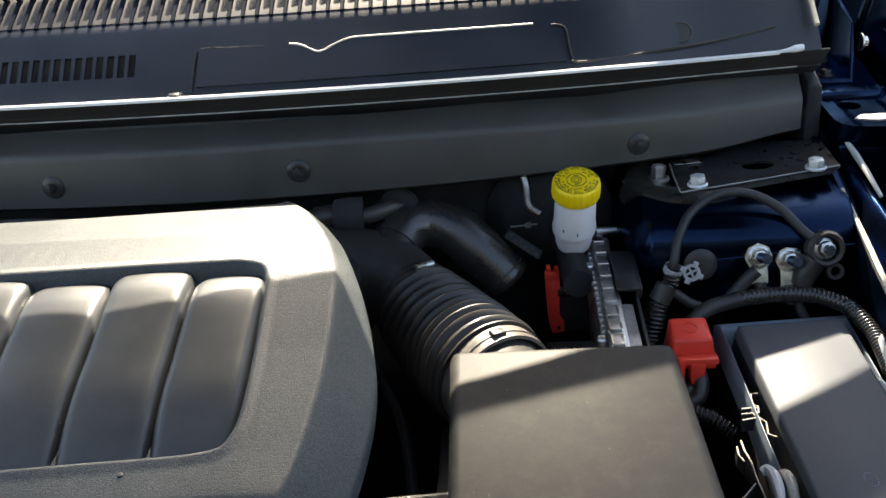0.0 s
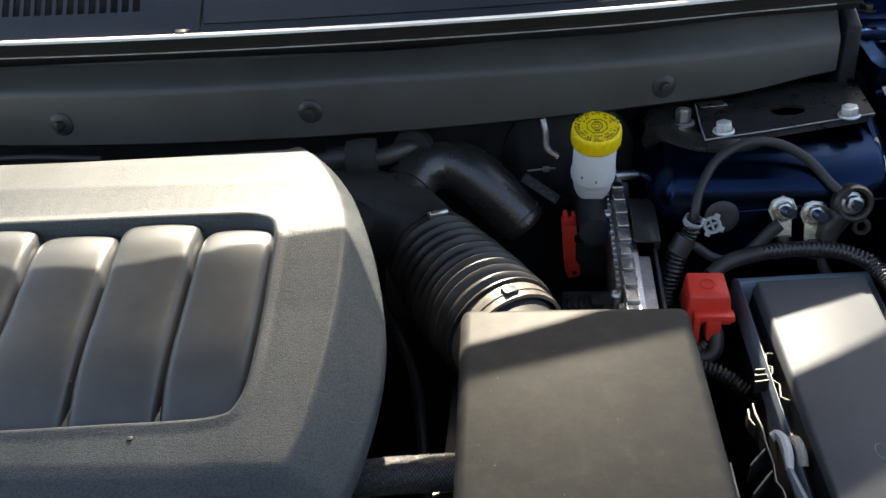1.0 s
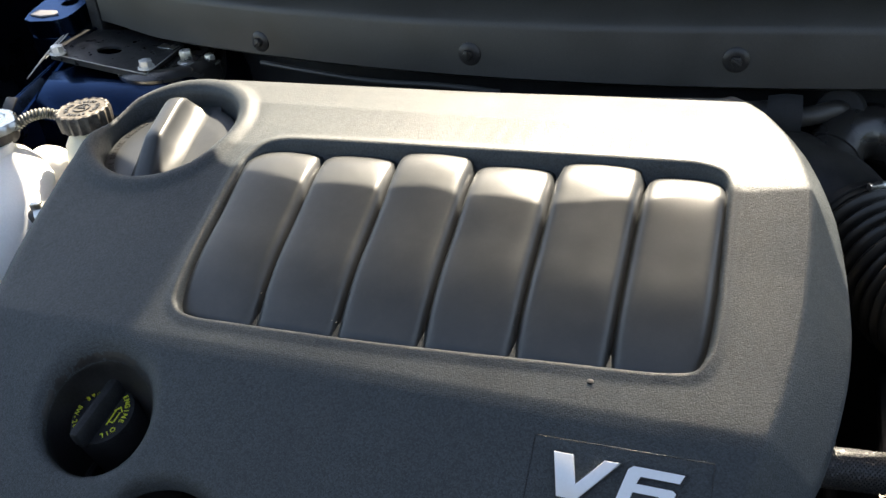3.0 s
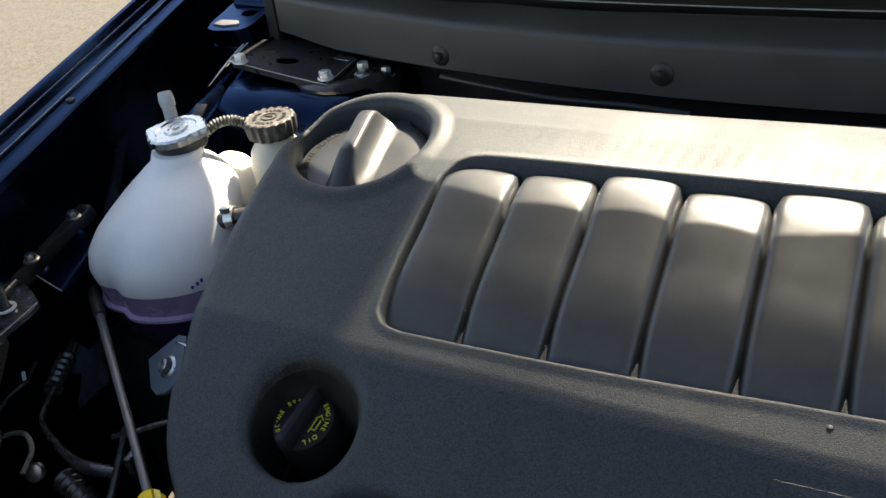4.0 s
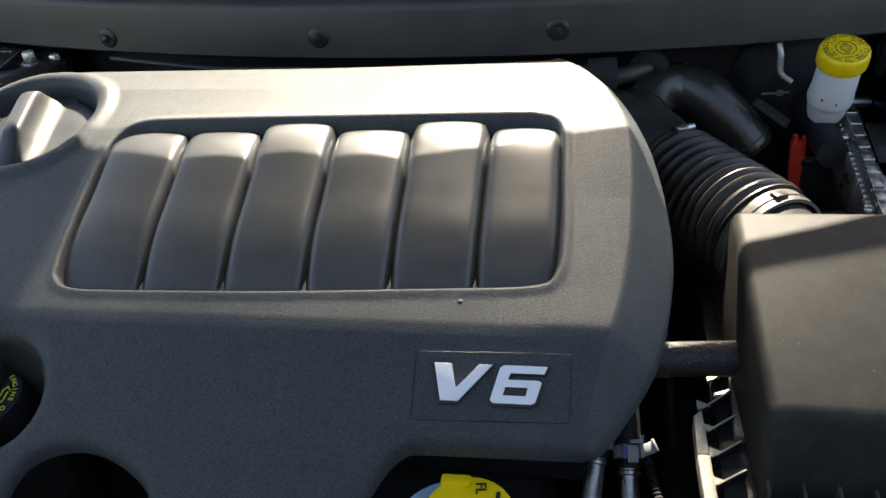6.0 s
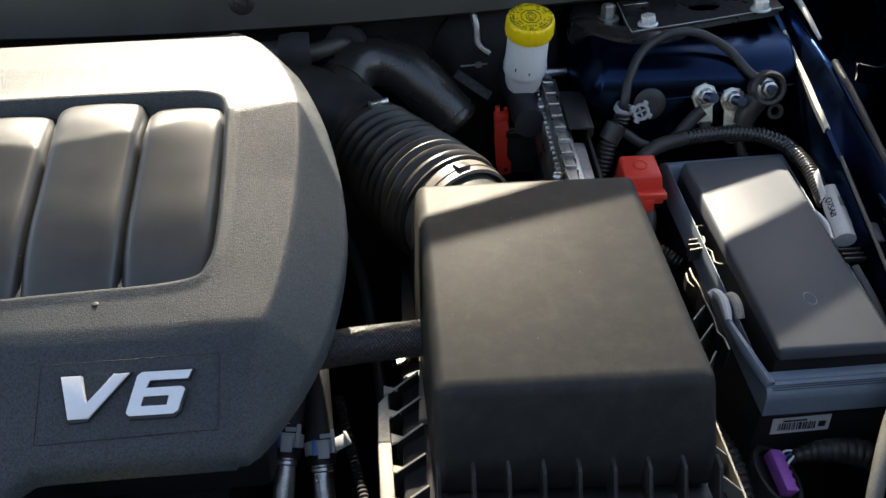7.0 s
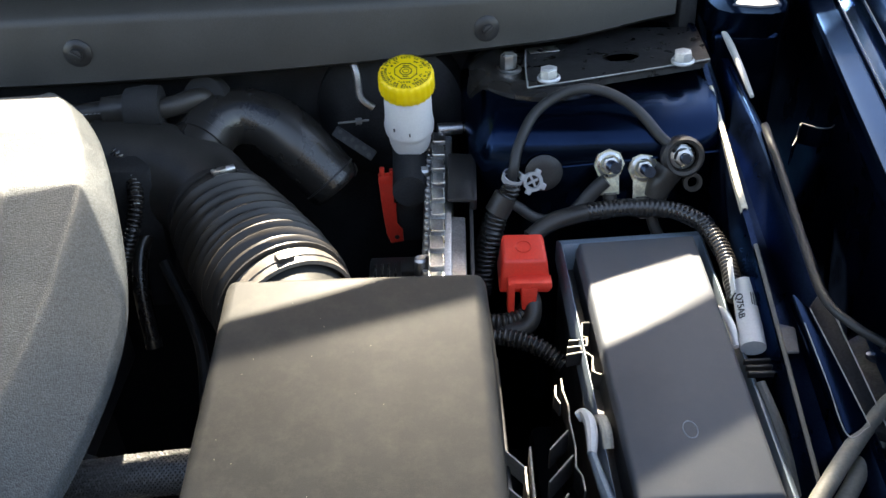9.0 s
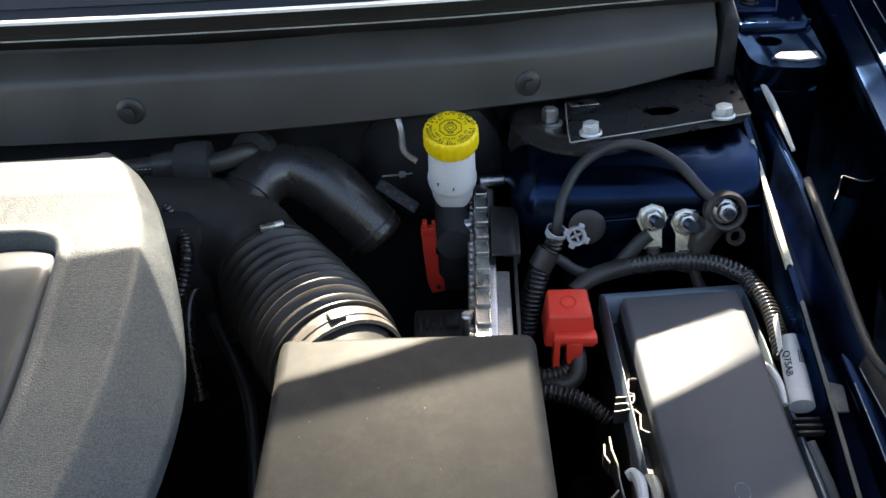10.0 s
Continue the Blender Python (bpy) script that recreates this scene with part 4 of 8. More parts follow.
    o2 = Vector((-0.298, 0.393, 0.80))
    root2 = thing("oil_filler_neck", "black plastic collar round the oil filler", "filler neck", o2)
    part("collar", lathe([(0.052, -0.05), (0.050, 0.05), (0.036, 0.062), (0.032, 0.062)], 36), M_WELL, root2)
    part("tab", box(0.012, 0.02, 0.01, 0.002, at=(0.044, 0.012, 0.066)), M_BLACK, root2)

    # fine border round the emblem and a fastening pin
    o = Vector((0, 0.5, 0.9))
    for a, b in (((0.0516, 0.4159), (0.1629, 0.4176)), ((0.0504, 0.3755), (0.1625, 0.3780)), ((0.0504, 0.4159), (0.0500, 0.3755)), ((0.1629, 0.4176), (0.1625, 0.3780))):
        za, zb = cover_top(a[1]) + 0.0001, cover_top(b[1]) + 0.0001
        part("border_line", tube([Vector((*a, za)) - o, Vector((*b, zb)) - o], 0.00035, 6, per=2), M_BLACK, cover)
    part("pin", lathe([(0.0022, -0.002), (0.0022, 0.0006), (0.0012, 0.001), (0, 0.001)], 12, at=Vector((0.079, 0.4545, cover_top(0.4545))) - o), M_PRINT, cover)
    # speckles of grit along the grooves
    rng = random.Random(5)
    bms = []
    for k in range(16):
        y = rng.uniform(0.47, 0.62)
        g = rng.randrange(1, 6)
        v = (y - 0.468) / 0.18
        x = RIB_F[g] + (RIB_R[g] - RIB_F[g]) * v + rng.uniform(-0.004, 0.004)
        r = rng.uniform(0.0003, 0.0005)
        bms.append(box(r * 2, r * 2, r, at=(x, y - 0.5, cover_top(y) - 0.9 - 0.0065 + rng.uniform(-0.003, 0))))
    grit = part("grit", merge(*bms), M_PALEEDGE, cover, "specks of grit in the grooves", smooth=False)
    grit["kind"] = "stuff"


cover_fittings()


def washer_cap():
    o = Vector((0.0955, 0.328, 0.848))
    root = thing("fluid_filler", "yellow lettered flip cap on a pale blue filler neck", "cap", o)
    part("neck", lathe([(0.034, -0.16), (0.034, 0.03), (0.0425, 0.036), (0.0425, 0.0425), (0.034, 0.0425)], 36, at=(-0.011, -0.003, 0)), M_BLUEPALE, root, "pale blue filler neck")
    part("cap", lathe([(0.0325, 0.044), (0.0335, 0.052), (0.0315, 0.057), (0.0, 0.058)], 40), M_YELLOW, root, "yellow cap")
    part("tab", box(0.022, 0.010, 0.005, 0.002, at=(-0.012, 0.0265, 0.0575)), M_YELLOW, root)
    lettering("FL", 0.011, pose(0.006, 0.021, 0.0583, 0, 0, -84), M_PRINT, root, "letter", 0.0003)
    part("print_mark", box(0.003, 0.009, 0.0008, at=(0.019, 0.014, 0.0583)), M_PRINT, root)


washer_cap()


# ---- air filter housing ----
def air_box():
    o = (0.395, 0.51, 0.68)
    root = thing("air_filter_box", "matt black plastic air filter box with clipped lid", "air filter", o)
    top = [(0.300, 0.402, 0.943), (0.490, 0.395, 0.947), (0.487, 0.619, 0.973), (0.300, 0.624, 0.970)]
    low = [(0.298, 0.376, 0.865), (0.496, 0.367, 0.865), (0.500, 0.640, 0.865), (0.292, 0.645, 0.865)]
    lid = part("lid", skin(rel(low, o), rel(top, o), 0.009, 5), M_BOX, root, "matt black lid")
    rng = random.Random(8)
    specks = []
    for k in range(18):
        x, y, r = rng.uniform(0.315, 0.475), rng.uniform(0.42, 0.60), rng.uniform(0.00012, 0.00028)
        specks.append(box(r * 2, r * rng.uniform(2, 5), r, at=Vector((x, y, 0.9437 + (y - 0.40) * 0.119 + 0.016 * (x - 0.30))) - Vector(o)))
    tagged(part("grit", merge(*specks), M_PALEEDGE, lid, "pale specks of grit", smooth=False), "pale specks of grit", kind="stuff")
    rim_t = [(0.275, 0.345, 0.862), (0.501, 0.336, 0.862), (0.501, 0.650, 0.862), (0.285, 0.655, 0.862)]
    part("rim", skin(rel([(x, y, 0.848) for x, y, _ in rim_t], o), rel(rim_t, o), 0.003, 2), M_BLACK, root)
    zf = 0.868
    part("flange", skin(rel([(0.2905, 0.445, zf - 0.004), (0.3000, 0.445, zf - 0.004), (0.3160, 0.640, zf - 0.004), (0.3030, 0.640, zf - 0.004)], o), rel([(0.2905, 0.445, zf + 0.003), (0.3000, 0.445, zf + 0.003), (0.3160, 0.640, zf + 0.003), (0.3030, 0.640, zf + 0.003)], o), 0.001, 1), M_PALEEDGE, root, "dusty brown flange beside the lid")
    for pts in (((0.2605, 0.4650), (0.2598, 0.4260), (0.2690, 0.4260), (0.2680, 0.4740)), ((0.2597, 0.4245), (0.2610, 0.337), (0.2715, 0.337), (0.2693, 0.4245))):
        part("edge", skin(rel([(x, y, zf - 0.012) for x, y in pts], o), rel([(x, y, zf + 0.003) for x, y in pts], o), 0.0012, 2), M_PALE, root, "pale rim edge")
    for a, b in (((0.2803, 0.5099), (0.2950, 0.5210)), ((0.2690, 0.4759), (0.2930, 0.4940)), ((0.2705, 0.4508), (0.2930, 0.4660)), ((0.2735, 0.4255), (0.2935, 0.4380)), ((0.2715, 0.397), (0.2935, 0.4095)), ((0.2725, 0.368), (0.2945, 0.381))):
        part("web", strip([Vector((*a, zf + 0.001)) - Vector(o), Vector((*b, zf + 0.005)) - Vector(o)], 0.0010, 0.018), M_BLACK, root, "thin black web", smooth=False)
        # Pale tube puts the light on the web's top into colour.
        part("web_edge", tube([Vector((*a, zf + 0.0015)) - Vector(o), Vector((*b, zf + 0.0055)) - Vector(o)], 0.0009, 6, per=2), M_PALE, root, "web top, pale for the light on it")
        part("gusset", prism([(p.x, p.y) for p in (Vector((a[0] - 0.004, a[1] + 0.009)) - Vector(o[:2]), Vector((a[0] - 0.004, a[1] - 0.001)) - Vector(o[:2]), Vector((a[0] + 0.007, a[1] + 0.004)) - Vector(o[:2]))], zf - 0.001 - o[2], zf + 0.0015 - o[2]), M_PALE, root, "pale corner gusset", smooth=False)
    part("rim_wall", strip([Vector((0.5135, 0.545, 0.845)) - Vector(o), Vector((0.5095, 0.337, 0.845)) - Vector(o)], 0.0016, 0.05), M_BLACK, root, smooth=False)
    for (xa, ya), (xb, yb) in (((0.5158, 0.5420), (0.5122, 0.440)), ((0.5120, 0.4385), (0.5078, 0.337))):
        part("edge", strip([Vector((xa, ya, zf + 0.002)) - Vector(o), Vector((xb, yb, zf + 0.002)) - Vector(o)], 0.0016, 0.016), M_RIMEDGE, root, "pale rim edge", smooth=False)
    for k in range(6):
        y = 0.36 + 0.033 * k
        part("web", strip([Vector((0.4965, y + 0.010, zf + 0.008)) - Vector(o), Vector((0.5105, y, zf)) - Vector(o)], 0.0012, 0.018), M_LATCH, root, "thin pale web", smooth=False)
    fin = to_mesh("fin", skin([(-0.0012, -0.014, -0.012), (0.0012, -0.014, -0.012), (0.0012, 0.012, -0.012), (-0.0012, 0.012, -0.012)], [(-0.0012, 0.002, 0.018), (0.0012, 0.002, 0.018), (0.0012, 0.012, 0.020), (-0.0012, 0.012, 0.020)], 0.0003, 1), M_BLACK)
    for k in range(9):
        share("fin", fin, root, Matrix.Translation(Vector((0.300 + k * 0.0235, 0.366 - k * 0.0011, 0.880)) - Vector(o)))
    b_l = [(0.292, 0.365, 0.68), (0.50, 0.355, 0.68), (0.50, 0.63, 0.68), (0.298, 0.63, 0.68)]
    b_t = [(0.284, 0.354, 0.850), (0.500, 0.345, 0.850), (0.500, 0.640, 0.850), (0.292, 0.645, 0.850)]
    part("base", skin(rel(b_l, o), rel(b_t, o), 0.01, 2), M_BLACK, root)
    # neck towards the bellows
    A, B = Vector((0.358, 0.590, 0.917)) - Vector(o), Vector((0.333, 0.650, 0.926)) - Vector(o)
    part("neck", tube([A, A.lerp(B, 0.5), B], [0.046, 0.047, 0.047], 40), M_BOX, root)


air_box()


# ---- intake ----
def ring_at(A, B, t, r, w, n=40, thick=0.002):
    """A band round the axis from A to B."""
    d = (B - A).normalized()
    c = A.lerp(B, t)
    turn = d.to_track_quat("Z", "Y").to_matrix().to_4x4()
    return lathe([(r, -w / 2), (r + thick, -w / 2 + 0.0006), (r + thick, w / 2 - 0.0006), (r, w / 2)], n, m=Matrix.Translation(c) @ turn)


def intake():
    o = Vector((0.30, 0.70, 0.88))
    root = thing("intake_hose", "black ribbed rubber intake bellows with hose clamps", "intake hose", o)
    A, B = Vector((0.262, 0.772, 0.928)) - o, Vector((0.334, 0.648, 0.924)) - o
    part("bellows", tube([A, A.lerp(B, 0.33) + Vector((0.002, 0, -0.005)), A.lerp(B, 0.66) + Vector((0.003, 0, -0.006)), B], [0.0455, 0.051, 0.0535, 0.052], 48, rib=0.0092, pitch=0.0146), M_BELLOWS, root, "ribbed black rubber bellows")
    part("cuff", ring_at(A, B, -0.02, 0.043, 0.016), M_RUBBER, root)
    c1 = part("clamp", ring_at(A, B, -0.03, 0.0455, 0.008), M_BLACK, root, "black band clamp")
    part("screw", move(merge(box(0.012, 0.007, 0.006, 0.001), move(lathe([(0.0035, 0), (0.0035, 0.008), (0, 0.008)], 12), pose(0.006, 0, 0, 0, 90, 0))), pose(0.268 - o.x, 0.766 - o.y, 0.977 - o.z, 0, 0, 28)), M_STEEL, c1, "bright clamp screw")
    c2 = part("clamp", ring_at(A, B, 1.075, 0.0490, 0.021, thick=0.003), M_CLAMP, root, "wide pale clamp ring")
    part("bead", ring_at(A, B, 1.085, 0.0518, 0.0022, thick=0.0012), M_CLAMP, c2)
    part("rib_ring", ring_at(A, B, 0.985, 0.049, 0.003, thick=0.006), M_BLACK, root)
    part("tab", move(box(0.013, 0.010, 0.0045, 0.001), pose(0.341 - o.x, 0.637 - o.y, 0.9765 - o.z, -4, 6, 30)), M_BLACK, c2, "black locking tab")
    part("bleed_screw", move(merge(prism(hex_outline(0.0055), 0, 0.007, 0.001), lathe([(0.0035, 0.007), (0.0035, 0.016), (0, 0.016)], 12)), pose(0.385 - o.x, 0.66 - o.y, 0.915 - o.z, 0, 0, 10)), M_STEEL, root, "zinc screw")
    # throttle body and elbow behind the bellows
    o = Vector((0.22, 0.80, 0.85))
    root = thing("throttle_duct", "black plastic throttle duct beside the cover", "duct", o)
    part("elbow", tube([Vector(p) - o for p in ((0.262, 0.775, 0.926), (0.236, 0.806, 0.936), (0.20, 0.824, 0.942), (0.14, 0.835, 0.944))], [0.043, 0.047, 0.050, 0.050], 32), M_RUBBER, root)
    part("boss", skin(rel([(0.16, 0.77, 0.84), (0.25, 0.77, 0.84), (0.25, 0.86, 0.84), (0.16, 0.86, 0.84)], o), rel([(0.165, 0.80, 0.955), (0.235, 0.81, 0.955), (0.235, 0.86, 0.96), (0.165, 0.86, 0.96)], o), 0.012, 3), M_RUBBER, root)
    o = Vector((0.30, 0.84, 0.88))
    root = thing("resonator_duct", "black plastic resonator duct with rounded end", "duct", o)
    P = [Vector(p) - o for p in ((0.226, 0.815, 0.955), (0.236, 0.845, 0.966), (0.248, 0.865, 0.974), (0.266, 0.877, 0.974), (0.286, 0.878, 0.969), (0.304, 0.873, 0.961), (0.321, 0.865, 0.947), (0.337, 0.858, 0.931), (0.351, 0.852, 0.915))]
    part("body", tube(P, [0.029, 0.0275, 0.0275, 0.028, 0.029, 0.030, 0.030, 0.0295, 0.029], 32), M_GLOSS, root)
    d = (P[-1] - P[-2]).normalized()
    turn = d.to_track_quat("Z", "Y").to_matrix().to_4x4()
    part("end_cap", lathe([(0.029, -0.004), (0.0289, 0.003), (0.0282, 0.007), (0.0262, 0.0105), (0.022, 0.0125), (0.012, 0.0135), (0.0, 0.0137)], 32, m=Matrix.Translation(P[-1]) @ turn), M_GLOSS, root)
    part("seam", lathe([(0.0285, -0.0030), (0.0296, -0.0022), (0.0296, -0.0012), (0.0285, -0.0004)], 32, m=Matrix.Translation(P[-1]) @ turn), M_BLACK, root)
    part("nub", lathe([(0.004, 0), (0.004, 0.003), (0, 0.0035)], 10, at=Vector((0.268, 0.872, 0.9945)) - o), M_BLACK, root)
    part("collar", lathe([(0.0265, -0.006), (0.0295, -0.005), (0.0295, 0.003), (0.0265, 0.005)], 32, m=Matrix.Translation(P[1]) @ (P[2] - P[0]).normalized().to_track_quat("Z", "Y").to_matrix().to_4x4()), M_GLOSS, root, "moulded collar")


intake()


def vacuum_hose():
    o = Vector((0.19, 0.86, 0.95))
    root = thing("vacuum_hose", "black vacuum hose with thick foam sleeves", "hose", o)
    pts = [Vector(p) - o for p in ((0.05, 0.835, 0.985), (0.11, 0.845, 0.995), (0.16, 0.851, 0.998), (0.205, 0.852, 0.998), (0.235, 0.868, 1.000), (0.243, 0.885, 0.985), (0.246, 0.91, 0.95))]
    part("pipe", tube(pts, 0.0095, 16), M_RUBBER, root)
    part("sleeve", tube([Vector((0.172, 0.852, 0.998)) - o, Vector((0.186, 0.852, 0.998)) - o, Vector((0.203, 0.853, 0.998)) - o], [0.019, 0.0215, 0.0205], 28), M_FOAM, root, "black foam sleeve")
    part("collar", tube([Vector((0.150, 0.850, 0.997)) - o, Vector((0.173, 0.852, 0.998)) - o], [0.0135, 0.0145], 24, per=2), M_RUBBER, root)
    part("grommet", lathe([(0.011, -0.008), (0.022, -0.008), (0.0240, 0), (0.022, 0.008), (0.011, 0.008)], 28, m=Matrix.Translation(Vector((0.240, 0.876, 0.994)) - o) @ pose(0, 0, 0, 70, 0, -15)), M_FOAM, root, "round foam grommet")
    for k in range(9):
        part("print_mark", box(0.0022, 0.0025, 0.0004, at=Vector((0.118 + k * 0.0038, 0.8385 + k * 0.0003, 1.0000)) - o), M_GREYCLIP, root)
    o = Vector((0.19, 0.77, 0.85))
    root = thing("breather_hose", "glossy black breather hose beside the bellows", "hose", o)
    part("pipe", tube([Vector(p) - o for p in ((0.215, 0.797, 0.912), (0.200, 0.787, 0.912), (0.190, 0.778, 0.908), (0.183, 0.768, 0.898), (0.182, 0.748, 0.872), (0.19, 0.72, 0.82))], 0.0078, 16), M_GLOSS, root)
    o = Vector((0.215, 0.70, 0.85))
    root = thing("wiring_loom", "taped black wiring loom with foil specks", "wiring", o)
    part("loom", tube([Vector(p) - o for p in ((0.150, 0.83, 0.975), (0.168, 0.805, 0.978), (0.180, 0.791, 0.972), (0.189, 0.776, 0.963), (0.193, 0.759, 0.952), (0.190, 0.745, 0.936), (0.178, 0.735, 0.905), (0.16, 0.72, 0.84))], 0.0062, 12, rib=0.002, pitch=0.004), M_GLOSS, root)
    for k, (x, y, z) in enumerate(((0.1835, 0.784, 0.9735), (0.1885, 0.776, 0.9695), (0.193, 0.764, 0.9615), (0.1950, 0.755, 0.9535))):
        part("foil", move(box(0.0035, 0.0012, 0.005, 0.0003), pose(x - o.x, y - o.y, z - o.z, 30, 20 + 30 * k, 15 * k)), M_GREYCLIP, root, "scrap of foil tape")
    part("wire", tube([Vector(p) - o for p in ((0.20, 0.77, 0.88), (0.24, 0.70, 0.84), (0.255, 0.62, 0.80), (0.262, 0.55, 0.74))], 0.0055, 10), M_RUBBER, root)
    part("conduit", tube([Vector(p) - o for p in ((0.222, 0.56, 0.785), (0.228, 0.53, 0.775), (0.235, 0.50, 0.765), (0.244, 0.46, 0.755), (0.250, 0.42, 0.745))], 0.0040, 12, rib=0.0012, pitch=0.004), M_FOAM, root, "thin corrugated conduit")


vacuum_hose()


def braided_hose():
    o = Vector((0.25, 0.51, 0.88))
    root = thing("braided_hose", "black braided sleeve hose between cover and air box", "hose", o)
    pts = [Vector(p) - o for p in ((0.17, 0.505, 0.884), (0.212, 0.506, 0.890), (0.25, 0.509, 0.892), (0.305, 0.512, 0.893))]
    part("core", tube(pts, 0.0139, 20), M_WELL, root)
    line = spline(pts, 40)
    bm = bmesh.new()
    n, R = 26, 0.0144
    for way in (1, -1):
        for s in range(n):
            prev = None
            for i, p in enumerate(line):
                a = 2 * math.pi * s / n + way * i * 0.115
                q = p + Vector((0, math.cos(a), math.sin(a))) * (R + (0.0006 if (i // 3 + s) % 2 == (way > 0) else 0))
                t = Vector((0.4, -math.sin(a) * way, math.cos(a) * way)).normalized() 
                e = Vector((0, math.cos(a), math.sin(a))).cross(t).normalized() * 0.00062
                pair = (bm.verts.new(q - e), bm.verts.new(q + e))
                if prev:
                    bm.faces.new((prev[0], prev[1], pair[1], pair[0]))
                prev = pair
    me = bpy.data.meshes.new("braid")
    bm.to_mesh(me)
    bm.free()
    me.materials.append(M_BRAID)
    b = new("braid", me)
    b.parent = root
    tagged(b, "woven black braid", kind="stuff")
    part("cuff", tube([Vector((0.297, 0.5115, 0.892)) - o, Vector((0.306, 0.512, 0.892)) - o], 0.0160, 24, per=2), M_RUBBER, root)


braided_hose()


def quick_connectors():
    for x, y, z, ang, side in ((0.1855, 0.468, 0.824, -8, -1), (0.2120, 0.466, 0.815, 4, 1)):
        o = Vector((x, y, z))
        root = thing("heater_hose", "black heater hose clamped on an aluminium pipe", "hose", o, group="heater hoses")
        d = pose(0, 0, 0, -52, 0, ang)
        part("pipe", move(tube([(0, 0, 0.004), (0, 0.002, -0.03), (0, 0.008, -0.07), (0, 0.02, -0.12)], 0.0085, 22), d), M_ALU, root, "dull aluminium pipe")
        part("bead", lathe([(0.0085, -0.014), (0.0096, -0.013), (0.0096, -0.0105), (0.0085, -0.0095)], 22, m=d), M_ALU, root, "raised pipe bead")
        part("hose", move(tube([(0, 0, -0.008), (0, 0, 0.02), (0, 0.004, 0.05), (0, 0.014, 0.09)], [0.0112, 0.0115, 0.0115, 0.0115], 22), d), M_WELL, root, "black rubber hose")
        clamp = part("clamp", lathe([(0.0116, 0.000), (0.0130, 0.0006), (0.0130, 0.0105), (0.0116, 0.011)], 28, m=d), M_GREYCLIP, root, "grey spring clamp")
        part("ear", move(merge(move(box(0.012, 0.0025, 0.010, 0.0008), pose(side * 0.0165, -0.004, 0.008, 0, side * -22, side * 12)), move(box(0.0025, 0.006, 0.011, 0.0007), pose(side * 0.0220, -0.005, 0.011, 0, side * -22, 0))), d), M_GREYCLIP, clamp)
        part("latch", move(merge(box(0.009, 0.003, 0.012, 0.0006, at=(0.0025, -0.0136, 0.002)), box(0.003, 0.005, 0.018, 0.0006, at=(0.0105, -0.0105, 0.009)), box(0.009, 0.003, 0.0035, 0.0006, at=(0.005, -0.0125, 0.0135))), d), M_GREYCLIP, clamp)
        part("paint_stripe", move(box(0.0035, 0.0012, 0.0125, 0.0003, at=(-0.0045, -0.0128, 0.0055)), d), M_BLUECLIP, clamp, "blue paint stripe")
        if side < 0:
            lettering("EN", 0.0062, d @ pose(0.001, -0.0119, 0.0215, 90, 0, 0) @ pose(0, 0, 0, 0, 0, -90), M_GREYCLIP, root, "printed_code", 0.0004)


quick_connectors()


# ---- fuse box ----
def frame_strip(corner, o):
    """A sloping rim with an opening, from four top corners."""
    c = [Vector(p) for p in corner]
    mid = sum(c, Vector()) / 4
    rings = []
    for grow, dz in ((1.0, -0.024), (1.0, -0.008), (0.994, -0.003), (0.985, -0.001), (0.965, 0.0012), (0.962, 0.0004), (0.958, 0.0018), (0.938, 0.0034), (0.935, 0.0026), (0.931, 0.0040), (0.905, 0.0056), (0.885, 0.0056), (0.872, 0.002), (0.868, -0.02)):
        ring = []
        for p in c:
            inset = (1 - grow) * 0.165
            dirx = 1 if p.x < mid.x else -1
            diry = 1 if p.y < mid.y else -1
            ring.append(Vector((p.x + dirx * inset * (0.14 if dirx > 0 else 0.35), p.y + diry * inset, p.z + dz)) - o)
        rings.append(ring)
    bm = loft(rings, close=True)
    return bm


